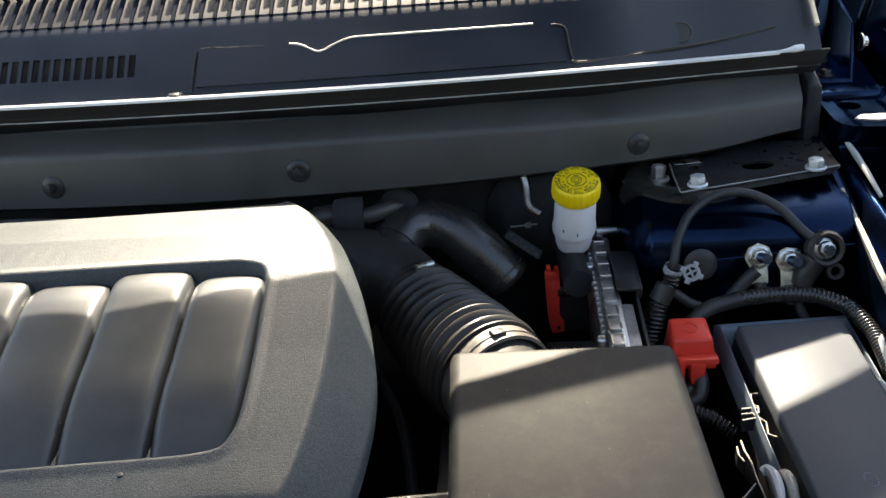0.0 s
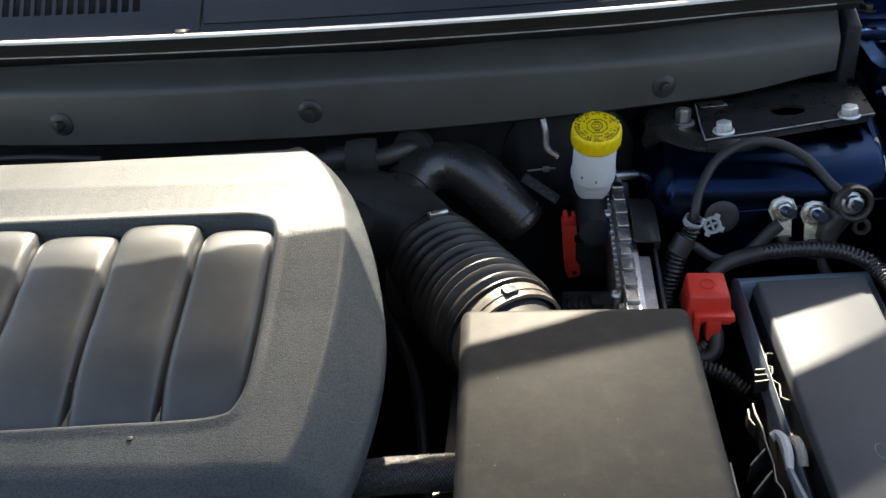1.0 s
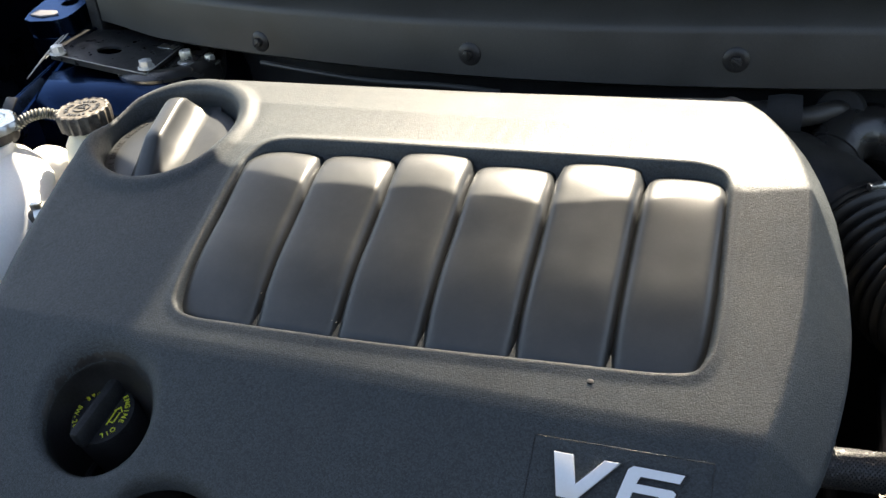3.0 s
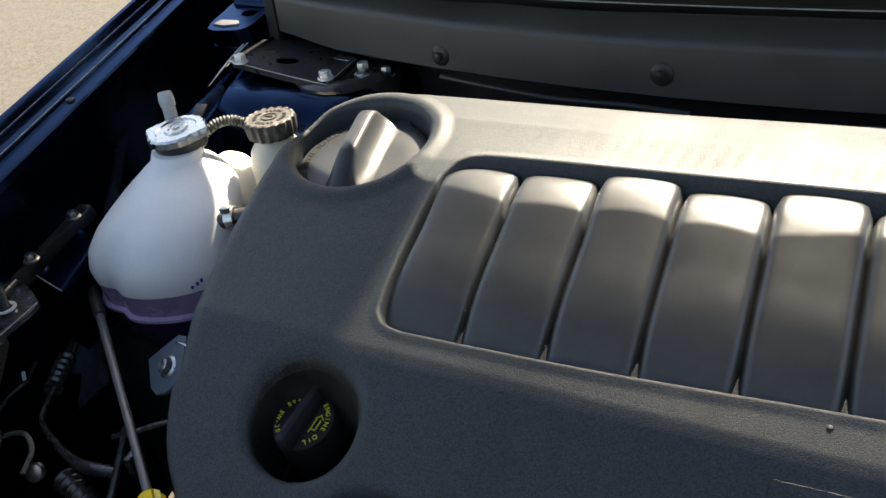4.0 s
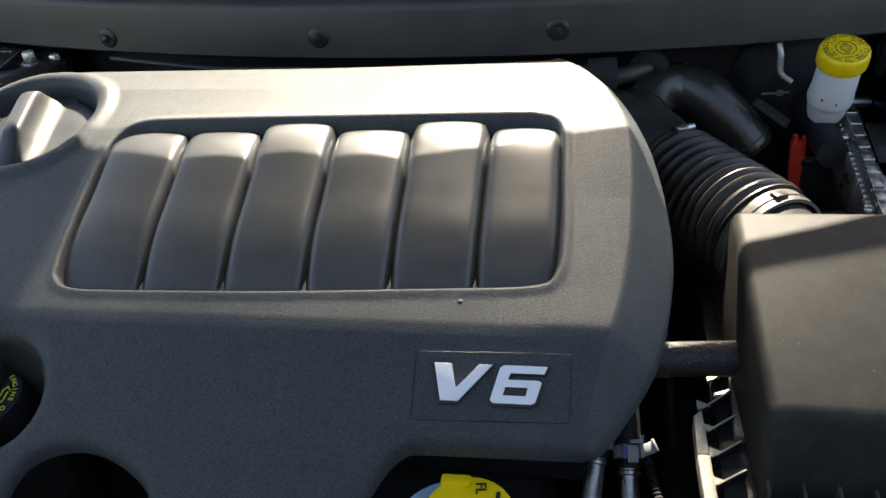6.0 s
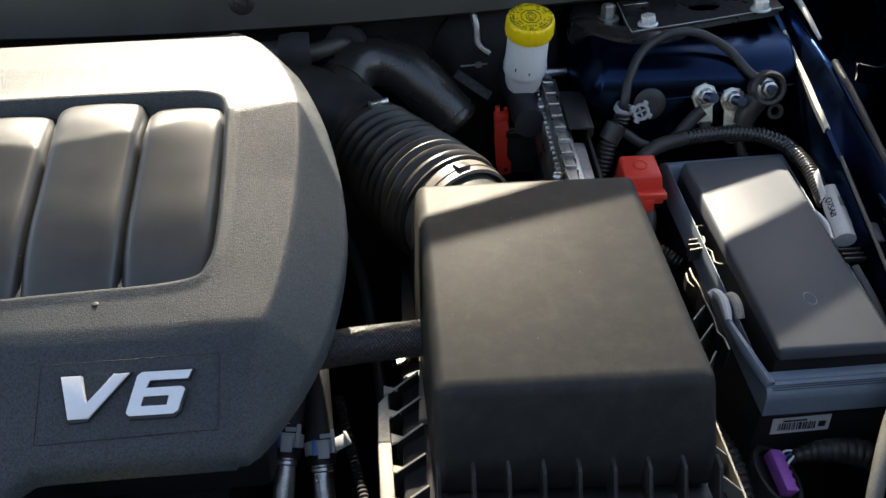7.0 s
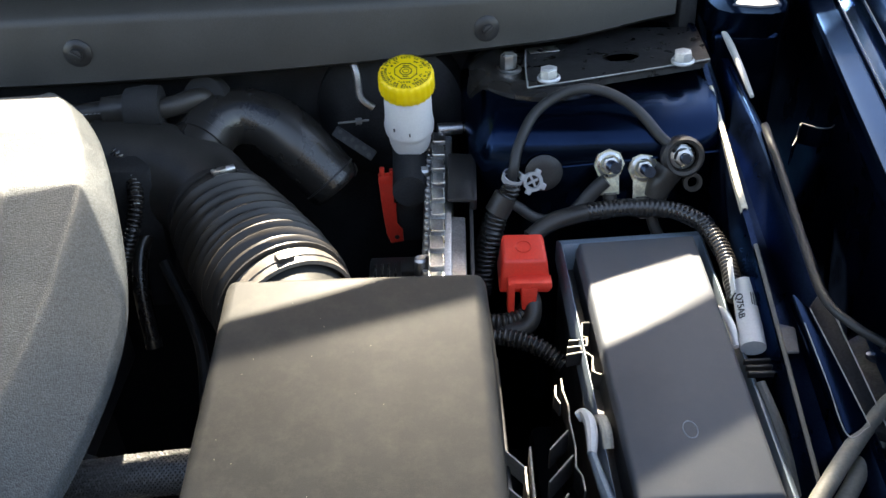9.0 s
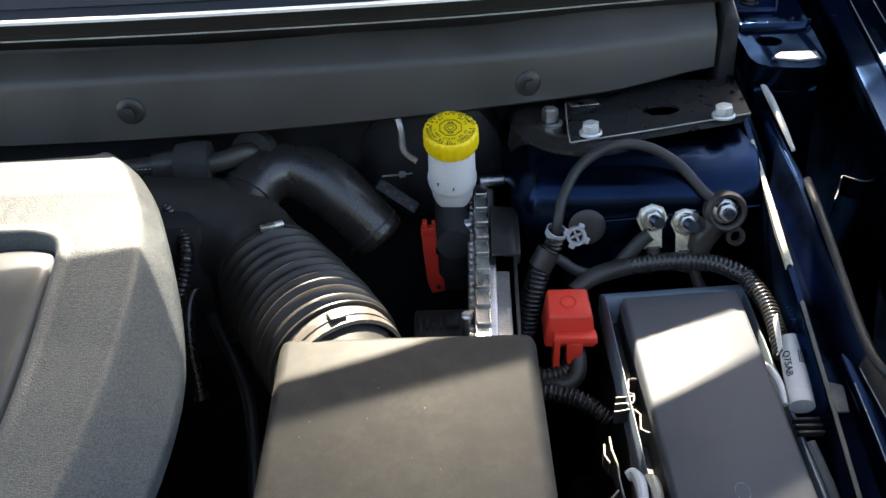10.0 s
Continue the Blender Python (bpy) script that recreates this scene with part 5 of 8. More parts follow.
def fuse_box():
    o = Vector((0.63, 0.62, 0.66))
    root = thing("fuse_box", "black fuse box lid on a grey-blue tray", "fuse box", o)
    top = [(0.5785, 0.477, 0.8896), (0.6735, 0.477, 0.8896), (0.6778, 0.735, 0.9167), (0.5766, 0.7295, 0.9161)]
    low = [(0.5775, 0.4735, 0.879), (0.6780, 0.4740, 0.879), (0.6810, 0.740, 0.900), (0.5740, 0.735, 0.900)]
    lid = part("lid", skin(rel(low, o), rel(top, o), 0.003, 3), M_FUSE, root, "smooth black lid")
    # Dark block stands in the shadow gap between lid and tray.
    part("lid_shadow_block", skin(rel([(0.578, 0.477, 0.850), (0.677, 0.478, 0.850), (0.680, 0.740, 0.884), (0.5745, 0.735, 0.884)], o), rel([(0.579, 0.479, 0.880), (0.676, 0.479, 0.880), (0.679, 0.738, 0.901), (0.5755, 0.733, 0.901)], o), 0.001, 1), M_WELL, root, "dark block for the shadow gap under the lid")
    ring = lathe([(0.0058, 0), (0.0062, 0.0004), (0.0066, 0)], 32, m=Matrix.Diagonal((0.8, 1.15, 1, 1)))
    part("mould_mark", move(ring, pose(0.6247 - o.x, 0.5302 - o.y, 0.8953 - o.z, 6, 0, 0)), M_TRAY, lid, "faint oval mould mark")
    t_t = [(0.5670, 0.4570, 0.8605), (0.6950, 0.4590, 0.8605), (0.6945, 0.765, 0.902), (0.5615, 0.757, 0.902)]
    tray = part("tray", frame_strip(t_t, o), M_TRAY, root, "grey-blue plastic tray rim")
    for k in range(3):
        y, z = 0.4645 - 0.0022 * k, 0.8622 - 0.0003 * k
        # Thin dark tubes give the grooves' shade as colour.
        part("groove", tube([Vector((0.572, y, z)) - Vector(o), Vector((0.690, y + 0.0015, z)) - Vector(o)], 0.0005, 6, per=2), M_TRAYDARK, tray, "dark line drawn for a moulded groove")
    b_l = [(0.572, 0.470, 0.66), (0.690, 0.472, 0.66), (0.688, 0.752, 0.66), (0.566, 0.745, 0.66)]
    b_t = [(0.569, 0.4645, 0.850), (0.693, 0.4665, 0.850), (0.692, 0.758, 0.884), (0.5635, 0.751, 0.884)]
    part("body", skin(rel(b_l, o), rel(b_t, o), 0.004, 2), M_BLACK, root)
    lab = part("label", move(box(0.050, 0.0008, 0.0170, at=(0, 0, 0)), pose(0.607 - o.x, 0.4640 - o.y, 0.816 - o.z, -2, -1, 1)), M_LABEL, root, "white barcode label")
    rng = random.Random(3)
    x = -0.019
    while x < 0.012:
        w = rng.choice((0.0006, 0.0010, 0.0014))
        part("bar", move(box(w, 0.0004, 0.008), pose(0.607 + x - o.x, 0.4634 - o.y, 0.815 - o.z, -2, -1, 1)), M_PRINT, lab)
        x += w + rng.choice((0.0007, 0.0011))
    part("bar", move(box(0.006, 0.0004, 0.006), pose(0.625 - o.x, 0.4634 - o.y, 0.816 - o.z, -2, -1, 1)), M_PRINT, lab)
    part("bar", move(box(0.02, 0.0004, 0.0015), pose(0.601 - o.x, 0.4633 - o.y, 0.8215 - o.z, -2, -1, 1)), M_PRINT, lab)
    # thin stepped latch walls along the side by the air box
    def wall(pts, h=0.018, w=0.0016):
        part("latch", strip([Vector((x, y, 0.8685 + 0.105 * (y - 0.466))) - o for x, y in pts], w, h), M_BLACK, root, "thin black latch wall", smooth=False)
        # The latch's sunlit top edge is drawn as a pale tube.
        part("latch_edge", tube([Vector((x, y, 0.8688 + 0.105 * (y - 0.466))) - o for x, y in pts], 0.0007, 6, per=2), M_RIMEDGE, root, "pale line along the top edge")
    wall(((0.5776, 0.6540), (0.5696, 0.6540), (0.5672, 0.6407), (0.5712, 0.6385), (0.5699, 0.6308)))
    wall(((0.5711, 0.6363), (0.5561, 0.6352)), 0.012)
    wall(((0.5699, 0.6297), (0.5539, 0.6286)), 0.012)
    wall(((0.5657, 0.6232), (0.5527, 0.6210)), 0.012)
    wall(((0.5649, 0.6297), (0.5658, 0.6243), (0.5726, 0.6177), (0.5702, 0.6035), (0.5790, 0.5992)))
    wall(((0.5451, 0.5970), (0.5449, 0.5851), (0.5470, 0.5721), (0.5462, 0.5582), (0.5471, 0.5347), (0.5452, 0.5188), (0.5485, 0.5114), (0.5486, 0.4988)), 0.022)
    wall(((0.5400, 0.5905), (0.5388, 0.5808), (0.5416, 0.5732)), 0.012)
    for a, b in (((0.5440, 0.5496), (0.5289, 0.5336)), ((0.5445, 0.5283), (0.5253, 0.5072)), ((0.5369, 0.4977), (0.5208, 0.4757))):
        wall((a, b), 0.020, 0.0014)
    part("lever", tube([Vector(p) - o for p in ((0.5527, 0.5625, 0.8772), (0.5572, 0.5624, 0.8797), (0.5599, 0.5539, 0.8804), (0.5595, 0.5410, 0.8789), (0.5577, 0.5283, 0.8759))], [0.0036, 0.0046, 0.0046, 0.0042, 0.0032], 10, flat=1.3), M_TAG, root, "pale hooked lever")
    part("lever", tube([Vector(p) - o for p in ((0.5578, 0.5294, 0.8748), (0.5624, 0.5009, 0.8701), (0.5712, 0.4644, 0.8621))], [0.0032, 0.0045, 0.0045], 10, flat=1.3), M_TRAY, root, "grey-blue lever arm")
    part("lever", tube([Vector(p) - o for p in ((0.5670, 0.5603, 0.8754), (0.5692, 0.5538, 0.8819), (0.5704, 0.5431, 0.8807), (0.5707, 0.5347, 0.8734))], 0.0042, 10), M_PALE, root)
    part("lever", tube([Vector(p) - o for p in ((0.6783, 0.6607, 0.8940), (0.6813, 0.6496, 0.8988), (0.6830, 0.6319, 0.8991), (0.6821, 0.6133, 0.8944))], [0.0025, 0.0032, 0.0032, 0.0022], 10, flat=1.3), M_LABEL, root, "white curved lever")


fuse_box()


def battery_cover():
    o = Vector((0.527, 0.712, 0.86))
    root = thing("terminal_cover", "bright red plastic battery terminal cover", "terminal cover", o)
    part("hood_cap", skin(rel([(0.505, 0.697, 0.888), (0.550, 0.695, 0.888), (0.549, 0.736, 0.890), (0.506, 0.738, 0.890)], o), rel([(0.509, 0.703, 0.918), (0.546, 0.701, 0.919), (0.545, 0.732, 0.926), (0.510, 0.734, 0.925)], o), 0.003, 3), M_RED, root, "red cap")
    part("flap", skin(rel([(0.512, 0.688, 0.872), (0.518, 0.688, 0.872), (0.518, 0.700, 0.872), (0.512, 0.700, 0.872)], o), rel([(0.512, 0.688, 0.904), (0.518, 0.688, 0.904), (0.518, 0.700, 0.904), (0.512, 0.700, 0.904)], o), 0.001, 2), M_RED, root)
    part("ledge", skin(rel([(0.513, 0.688, 0.899), (0.549, 0.687, 0.899), (0.549, 0.70, 0.899), (0.513, 0.70, 0.899)], o), rel([(0.513, 0.689, 0.905), (0.549, 0.688, 0.905), (0.549, 0.70, 0.905), (0.513, 0.70, 0.905)], o), 0.001, 2), M_RED, root)
    part("tongue", skin(rel([(0.524, 0.686, 0.878), (0.536, 0.686, 0.878), (0.536, 0.70, 0.878), (0.524, 0.70, 0.878)], o), rel([(0.523, 0.687, 0.90), (0.537, 0.687, 0.90), (0.537, 0.70, 0.90), (0.523, 0.70, 0.90)], o), 0.001, 2), M_RED, root)
    part("raised_mark", move(lathe([(0.006, 0), (0.0065, 0.0008), (0.007, 0)], 24), pose(0.527 - o.x, 0.717 - o.y, 0.9222 - o.z, 12, 0, 0)), M_RED, root)
    o = Vector((0.53, 0.68, 0.84))
    root = thing("battery_cable", "black corrugated battery cables under the red cover", "cable", o)
    part("lead", tube([Vector(p) - o for p in ((0.531, 0.70, 0.888), (0.534, 0.69, 0.880), (0.530, 0.680, 0.868), (0.512, 0.678, 0.862), (0.48, 0.685, 0.858))], 0.0075, 14), M_RUBBER, root)
    part("conduit", tube([Vector(p) - o for p in ((0.49, 0.672, 0.862), (0.512, 0.668, 0.863), (0.535, 0.660, 0.860), (0.556, 0.648, 0.85))], 0.0072, 14, rib=0.002, pitch=0.0042), M_GLOSS, root)
    part("conduit", tube([Vector(p) - o for p in ((0.49, 0.688, 0.868), (0.508, 0.684, 0.868), (0.525, 0.692, 0.868), (0.533, 0.71, 0.866))], 0.007, 14, rib=0.002, pitch=0.0042), M_GLOSS, root)


battery_cover()


# ---- brake fluid reservoir ----
def brake_reservoir():
    o = Vector((0.431, 0.866, 0.9335))
    root = thing("brake_fluid_reservoir", "white brake fluid reservoir with yellow screw cap", "reservoir", o)
    root.rotation_euler = (radians(18), 0, 0)
    part("bottle", lathe([(0, 0.012), (0.012, 0.012), (0.018, 0.015), (0.0200, 0.022), (0.0207, 0.034), (0.0232, 0.037), (0.0238, 0.043), (0.0224, 0.052), (0.0216, 0.086), (0.0208, 0.096), (0, 0.096)], 40), M_WHITE, root, "white translucent bottle")
    prof = [(0.0, 0.1065), (0.0200, 0.1065), (0.0228, 0.1060), (0.0241, 0.104), (0.0246, 0.101), (0.0248, 0.0895), (0.0243, 0.0875), (0.021, 0.0875)]
    bm = bmesh.new()
    rings = []
    n = 96
    for r, z in prof:
        rings.append([bm.verts.new(((r + (0.0007 if r > 0.0238 and (i // 2) % 2 else 0)) * math.cos(2 * math.pi * i / n), (r + (0.0007 if r > 0.0238 and (i // 2) % 2 else 0)) * math.sin(2 * math.pi * i / n), z)) for i in range(n)] if r else None)
    for a, b in zip(rings[1:], rings[2:]):
        for i in range(n):
            bm.faces.new((a[i], a[(i + 1) % n], b[(i + 1) % n], b[i]))
    bm.faces.new(rings[1])
    cap = part("cap", bm, M_YELLOW, root, "yellow ribbed screw cap with black print")
    z = 0.1068
    octa = lambda r, w: merge(*[move(box(2 * r * math.tan(math.pi / 8) + w, w, 0.0004), pose(0, 0, z, 0, 0, 45 * k) @ pose(0, r, 0)) for k in range(8)])
    part("print_octagon", octa(0.0098, 0.0006), M_PRINT, cap)
    part("print_ring", merge(lathe([(0.0048, z), (0.0048, z + 0.0002), (0.0056, z + 0.0002), (0.0056, z)], 32), lathe([(0.0024, z), (0.0024, z + 0.0002), (0.0030, z + 0.0002), (0.0030, z)], 24)), M_PRINT, cap)
    for k, a0 in ((0, 68), (1, -112)):
        arcs = []
        for i in range(9):
            a = radians(a0 + i * 5)
            arcs.append(move(box(0.0008, 0.0006, 0.0003), pose(0.0071 * math.cos(a), 0.0071 * math.sin(a), z, 0, 0, a0 + i * 5)))
        part("print_arc", merge(*arcs), M_PRINT, cap)
    rng = random.Random(11)
    for row, (rad, h, stepdeg) in enumerate(((0.0212, 0.0021, 6.6), (0.0182, 0.0021, 7.6), (0.0145, 0.0019, 9.5))):
        a = rng.uniform(0, 20)
        while a < 355:
            if rng.random() < 0.82 and not (row == 2 and 60 < a < 120):
                w = rng.choice((0.0012, 0.0016))
                bmx = box(w, 0.0004, 0.0003, at=(0, h / 2 - 0.0002, 0))
                if rng.random() < 0.6:
                    bmx = merge(bmx, box(w, 0.0004, 0.0003, at=(0, -h / 2 + 0.0002, 0)))
                bmx = merge(bmx, box(0.0004, h, 0.0003, at=(-w / 2 + 0.0002, 0, 0)))
                if rng.random() < 0.5:
                    bmx = merge(bmx, box(0.0004, h, 0.0003, at=(w / 2 - 0.0002, 0, 0)))
                part("print_mark", move(bmx, pose(rad * math.cos(radians(a)), rad * math.sin(radians(a)), z, 0, 0, a - 90)), M_PRINT, cap, smooth=False)
            a += stepdeg
    for x, zz, ang in ((-0.016, 0.046, -36), (0.002, 0.043, 2)):
        part("level_mark", move(box(0.0012, 0.0012, 0.003), pose(0.0230 * math.sin(radians(ang)), -0.0230 * math.cos(radians(ang)), zz + 0.006)), M_PRINT, root)
    # master cylinder parts in the shade beneath
    o = Vector((0.40, 0.89, 0.90))
    root = thing("master_cylinder", "dark metal brake master cylinder with steel pipes", "brake cylinder", o)
    part("body", tube([Vector((0.43, 0.80, 0.93)) - o, Vector((0.43, 0.86, 0.93)) - o, Vector((0.43, 0.96, 0.935)) - o], [0.016, 0.018, 0.03], 24), M_WELL, root)
    part("booster", lathe([(0.0, -0.02), (0.05, -0.018), (0.075, 0.0), (0.08, 0.03)], 40, m=Matrix.Translation(Vector((0.41, 0.93, 0.95)) - o) @ pose(0, 0, 0, -90, 0, 0)), M_WELL, root)
    part("pipe", tube([Vector(p) - o for p in ((0.378, 0.90, 1.02), (0.382, 0.893, 1.005), (0.384, 0.888, 0.985), (0.396, 0.885, 0.975))], 0.004, 10), M_ALU, root, "steel brake pipe")
    part("union", move(merge(prism(hex_outline(0.0036), -0.003, 0.003, 0.0005), lathe([(0.0012, -0.02), (0.0012, 0.010)], 8)), Matrix.Translation(Vector((0.382, 0.868, 0.970)) - o) @ pose(0, 0, 0, 0, 90, 8)), M_RODGREY, root, "small steel union")
    bar = part("clip_bar", move(box(0.046, 0.012, 0.003, 0.0012), pose(0.376 - o.x, 0.866 - o.y, 0.947 - o.z, 42, 32, -16)), M_WELL, root, "perforated black strip")
    for k in range(6):
        # Flat black discs show the holes' darkness; nothing is cut.
        part("slot", move(lathe([(0.0, 0.0), (0.0022, 0.0)], 12), pose(0.376 - o.x, 0.866 - o.y, 0.947 - o.z, 42, 32, -16) @ pose(-0.0175 + 0.0070 * k, 0.0018 * (-1) ** k, 0.0016)), M_PRINT, bar, "black disc for a hole")


brake_reservoir()


def control_module():
    o = Vector((0.465, 0.77, 0.82))
    root = thing("control_module", "finned cast aluminium control module on edge in a bracket", "control unit", o)
    A, B = Vector((0.456, 0.880, 0.951)), Vector((0.449, 0.655, 0.929))
    body = skin(rel([(0.445, 0.655, 0.82), (0.464, 0.655, 0.82), (0.472, 0.880, 0.82), (0.452, 0.880, 0.82)], o), rel([(0.445, 0.655, 0.925), (0.464, 0.655, 0.923), (0.472, 0.880, 0.945), (0.452, 0.880, 0.947)], o), 0.002, 2)
    part("housing", body, M_ALU, root, "cast aluminium housing")
    cell = to_mesh("ridge", box(0.0125, 0.0185, 0.006, 0.0015, seg=2), M_ALU)
    bead = to_mesh("bead", tube([(-0.0062, 0.0100, 0), (-0.0062, 0.0035, 0), (-0.0062, -0.0075, 0), (-0.0050, -0.0092, 0), (0.0035, -0.0092, 0.0004), (0.0050, -0.0075, 0.0005), (0.0050, 0.0060, 0.0005)], 0.00085, 6, per=3), M_STEEL)
    for k in range(10):
        p = A.lerp(B, (k + 0.5) / 10)
        share("ridge", cell, root, Matrix.Translation(p + Vector((0.003, 0, -0.003)) - o) @ pose(0, 0, 0, 5.5, 4, 2), "cast ridge cell")
        share("bead", bead, root, Matrix.Translation(p + Vector((0.0035, 0, 0.0006)) - o) @ pose(0, 0, 0, 5.5, 4, 2), "raised bright bead")
    fin = to_mesh("side_fin", lathe([(0.0, -0.05), (0.0034, -0.05), (0.0034, -0.002), (0.0022, 0.0), (0, 0.0)], 12), M_ALU)
    for k in range(24):
        p = A.lerp(B, (k + 0.5) / 24)
        share("side_fin", fin, root, Matrix.Translation(p + Vector((-0.0068, 0, -0.010)) - o), "rounded side fin")
    for t in (0.26, 0.82):
        p = A.lerp(B, t)
        part("boss", lathe([(0.0055, -0.02), (0.0055, -0.001), (0.004, 0.001), (0.0025, 0.0005), (0, 0.0005)], 16, at=p + Vector((-0.0105, 0, -0.004)) - o), M_ALU, root)
    part("bracket", skin(rel([(0.480, 0.66, 0.82), (0.483, 0.66, 0.82), (0.491, 0.885, 0.82), (0.488, 0.885, 0.82)], o), rel([(0.480, 0.66, 0.920), (0.483, 0.66, 0.920), (0.491, 0.885, 0.945), (0.488, 0.885, 0.945)], o), 0.0008, 1), M_BLACK, root, "black bracket plate")
    part("cover_plate", move(merge(box(0.024, 0.072, 0.004, 0.0015), box(0.006, 0.072, 0.012, 0.0015, at=(0.011, 0, -0.004))), pose(0.4775 - o.x, 0.800 - o.y, 0.944 - o.z, 5.5, 3, -2)), M_BLACK, root)
    # Another flat black disc in place of a cut hole.
    part("plate_hole", lathe([(0.0028, 0), (0, 0)], 12, at=Vector((0.479, 0.795, 0.9465)) - o), M_PRINT, root)
    part("side_plate", skin(rel([(0.464, 0.660, 0.88), (0.477, 0.660, 0.88), (0.4795, 0.758, 0.88), (0.466, 0.758, 0.88)], o), rel([(0.464, 0.660, 0.918), (0.477, 0.660, 0.917), (0.4795, 0.758, 0.928), (0.466, 0.758, 0.929)], o), 0.001, 1), M_ALU, root, "bright aluminium plate")
    part("spacer", tube([Vector((0.458, 0.884, 0.950)) - o, Vector((0.482, 0.888, 0.949)) - o], 0.006, 16, per=2), M_ALU, root, "aluminium spacer")
    part("spacer_bolt", tube([Vector((0.484, 0.888, 0.949)) - o, Vector((0.494, 0.889, 0.949)) - o], 0.004, 12, per=2), M_STEEL, root)
    o = Vector((0.40, 0.84, 0.83))
    root = thing("lock_lever", "bright red plastic connector lock lever", "lever", o)
    arm = prism([(-0.008, 0.0), (0.008, 0.0), (0.0085, -0.012), (0.0075, -0.030), (0.0065, -0.048), (0.013, -0.056), (0.013, -0.070), (0.0, -0.072), (-0.004, -0.060), (-0.0065, -0.03)], 0, 0.006, 0.001)
    part("arm", move(arm, pose(0.406 - o.x, 0.852 - o.y, 0.914 - o.z, 88, 0, 3)), M_RED, root)
    part("crown", move(merge(box(0.016, 0.008, 0.010, 0.001), box(0.005, 0.008, 0.008, 0.001, at=(-0.004, 0, 0.008)), box(0.004, 0.008, 0.006, 0.001, at=(0.005, 0, 0.007))), pose(0.406 - o.x, 0.849 - o.y, 0.916 - o.z, -2, 0, 3)), M_RED, root)
    # Flat black disc drawn for the hole in the lever.
    part("lever_hole_disc", lathe([(0.0025, 0), (0.0025, 0.001), (0, 0.001)], 12, m=Matrix.Translation(Vector((0.413, 0.8445, 0.850)) - o) @ pose(0, 0, 0, 90, 0, 0)), M_PRINT, root)
    o = Vector((0.43, 0.83, 0.83))
    root = thing("module_connector", "black plug connector beside the control module", "connector", o)
    part("body", box(0.036, 0.03, 0.06, 0.003, at=Vector((0.430, 0.862, 0.872)) - o), M_BLACK, root)
    part("rib", box(0.036, 0.004, 0.008, 0.001, at=Vector((0.430, 0.845, 0.895)) - o), M_GLOSS, root)
    o = Vector((0.42, 0.73, 0.83))
    root = thing("module_connector", "ribbed black plug connector in front of the control module", "connector", o)
    part("body", box(0.05, 0.042, 0.05, 0.003, at=Vector((0.417, 0.738, 0.862)) - o), M_BLACK, root)
    for k in range(4):
        part("rib", box(0.002, 0.016, 0.004, 0.0006, at=Vector((0.398 + 0.006 * k, 0.735, 0.889)) - o), M_GLOSS, root)
    part("latch", box(0.012, 0.018, 0.006, 0.001, at=Vector((0.427, 0.737, 0.889)) - o), M_BLACK, root)


control_module()


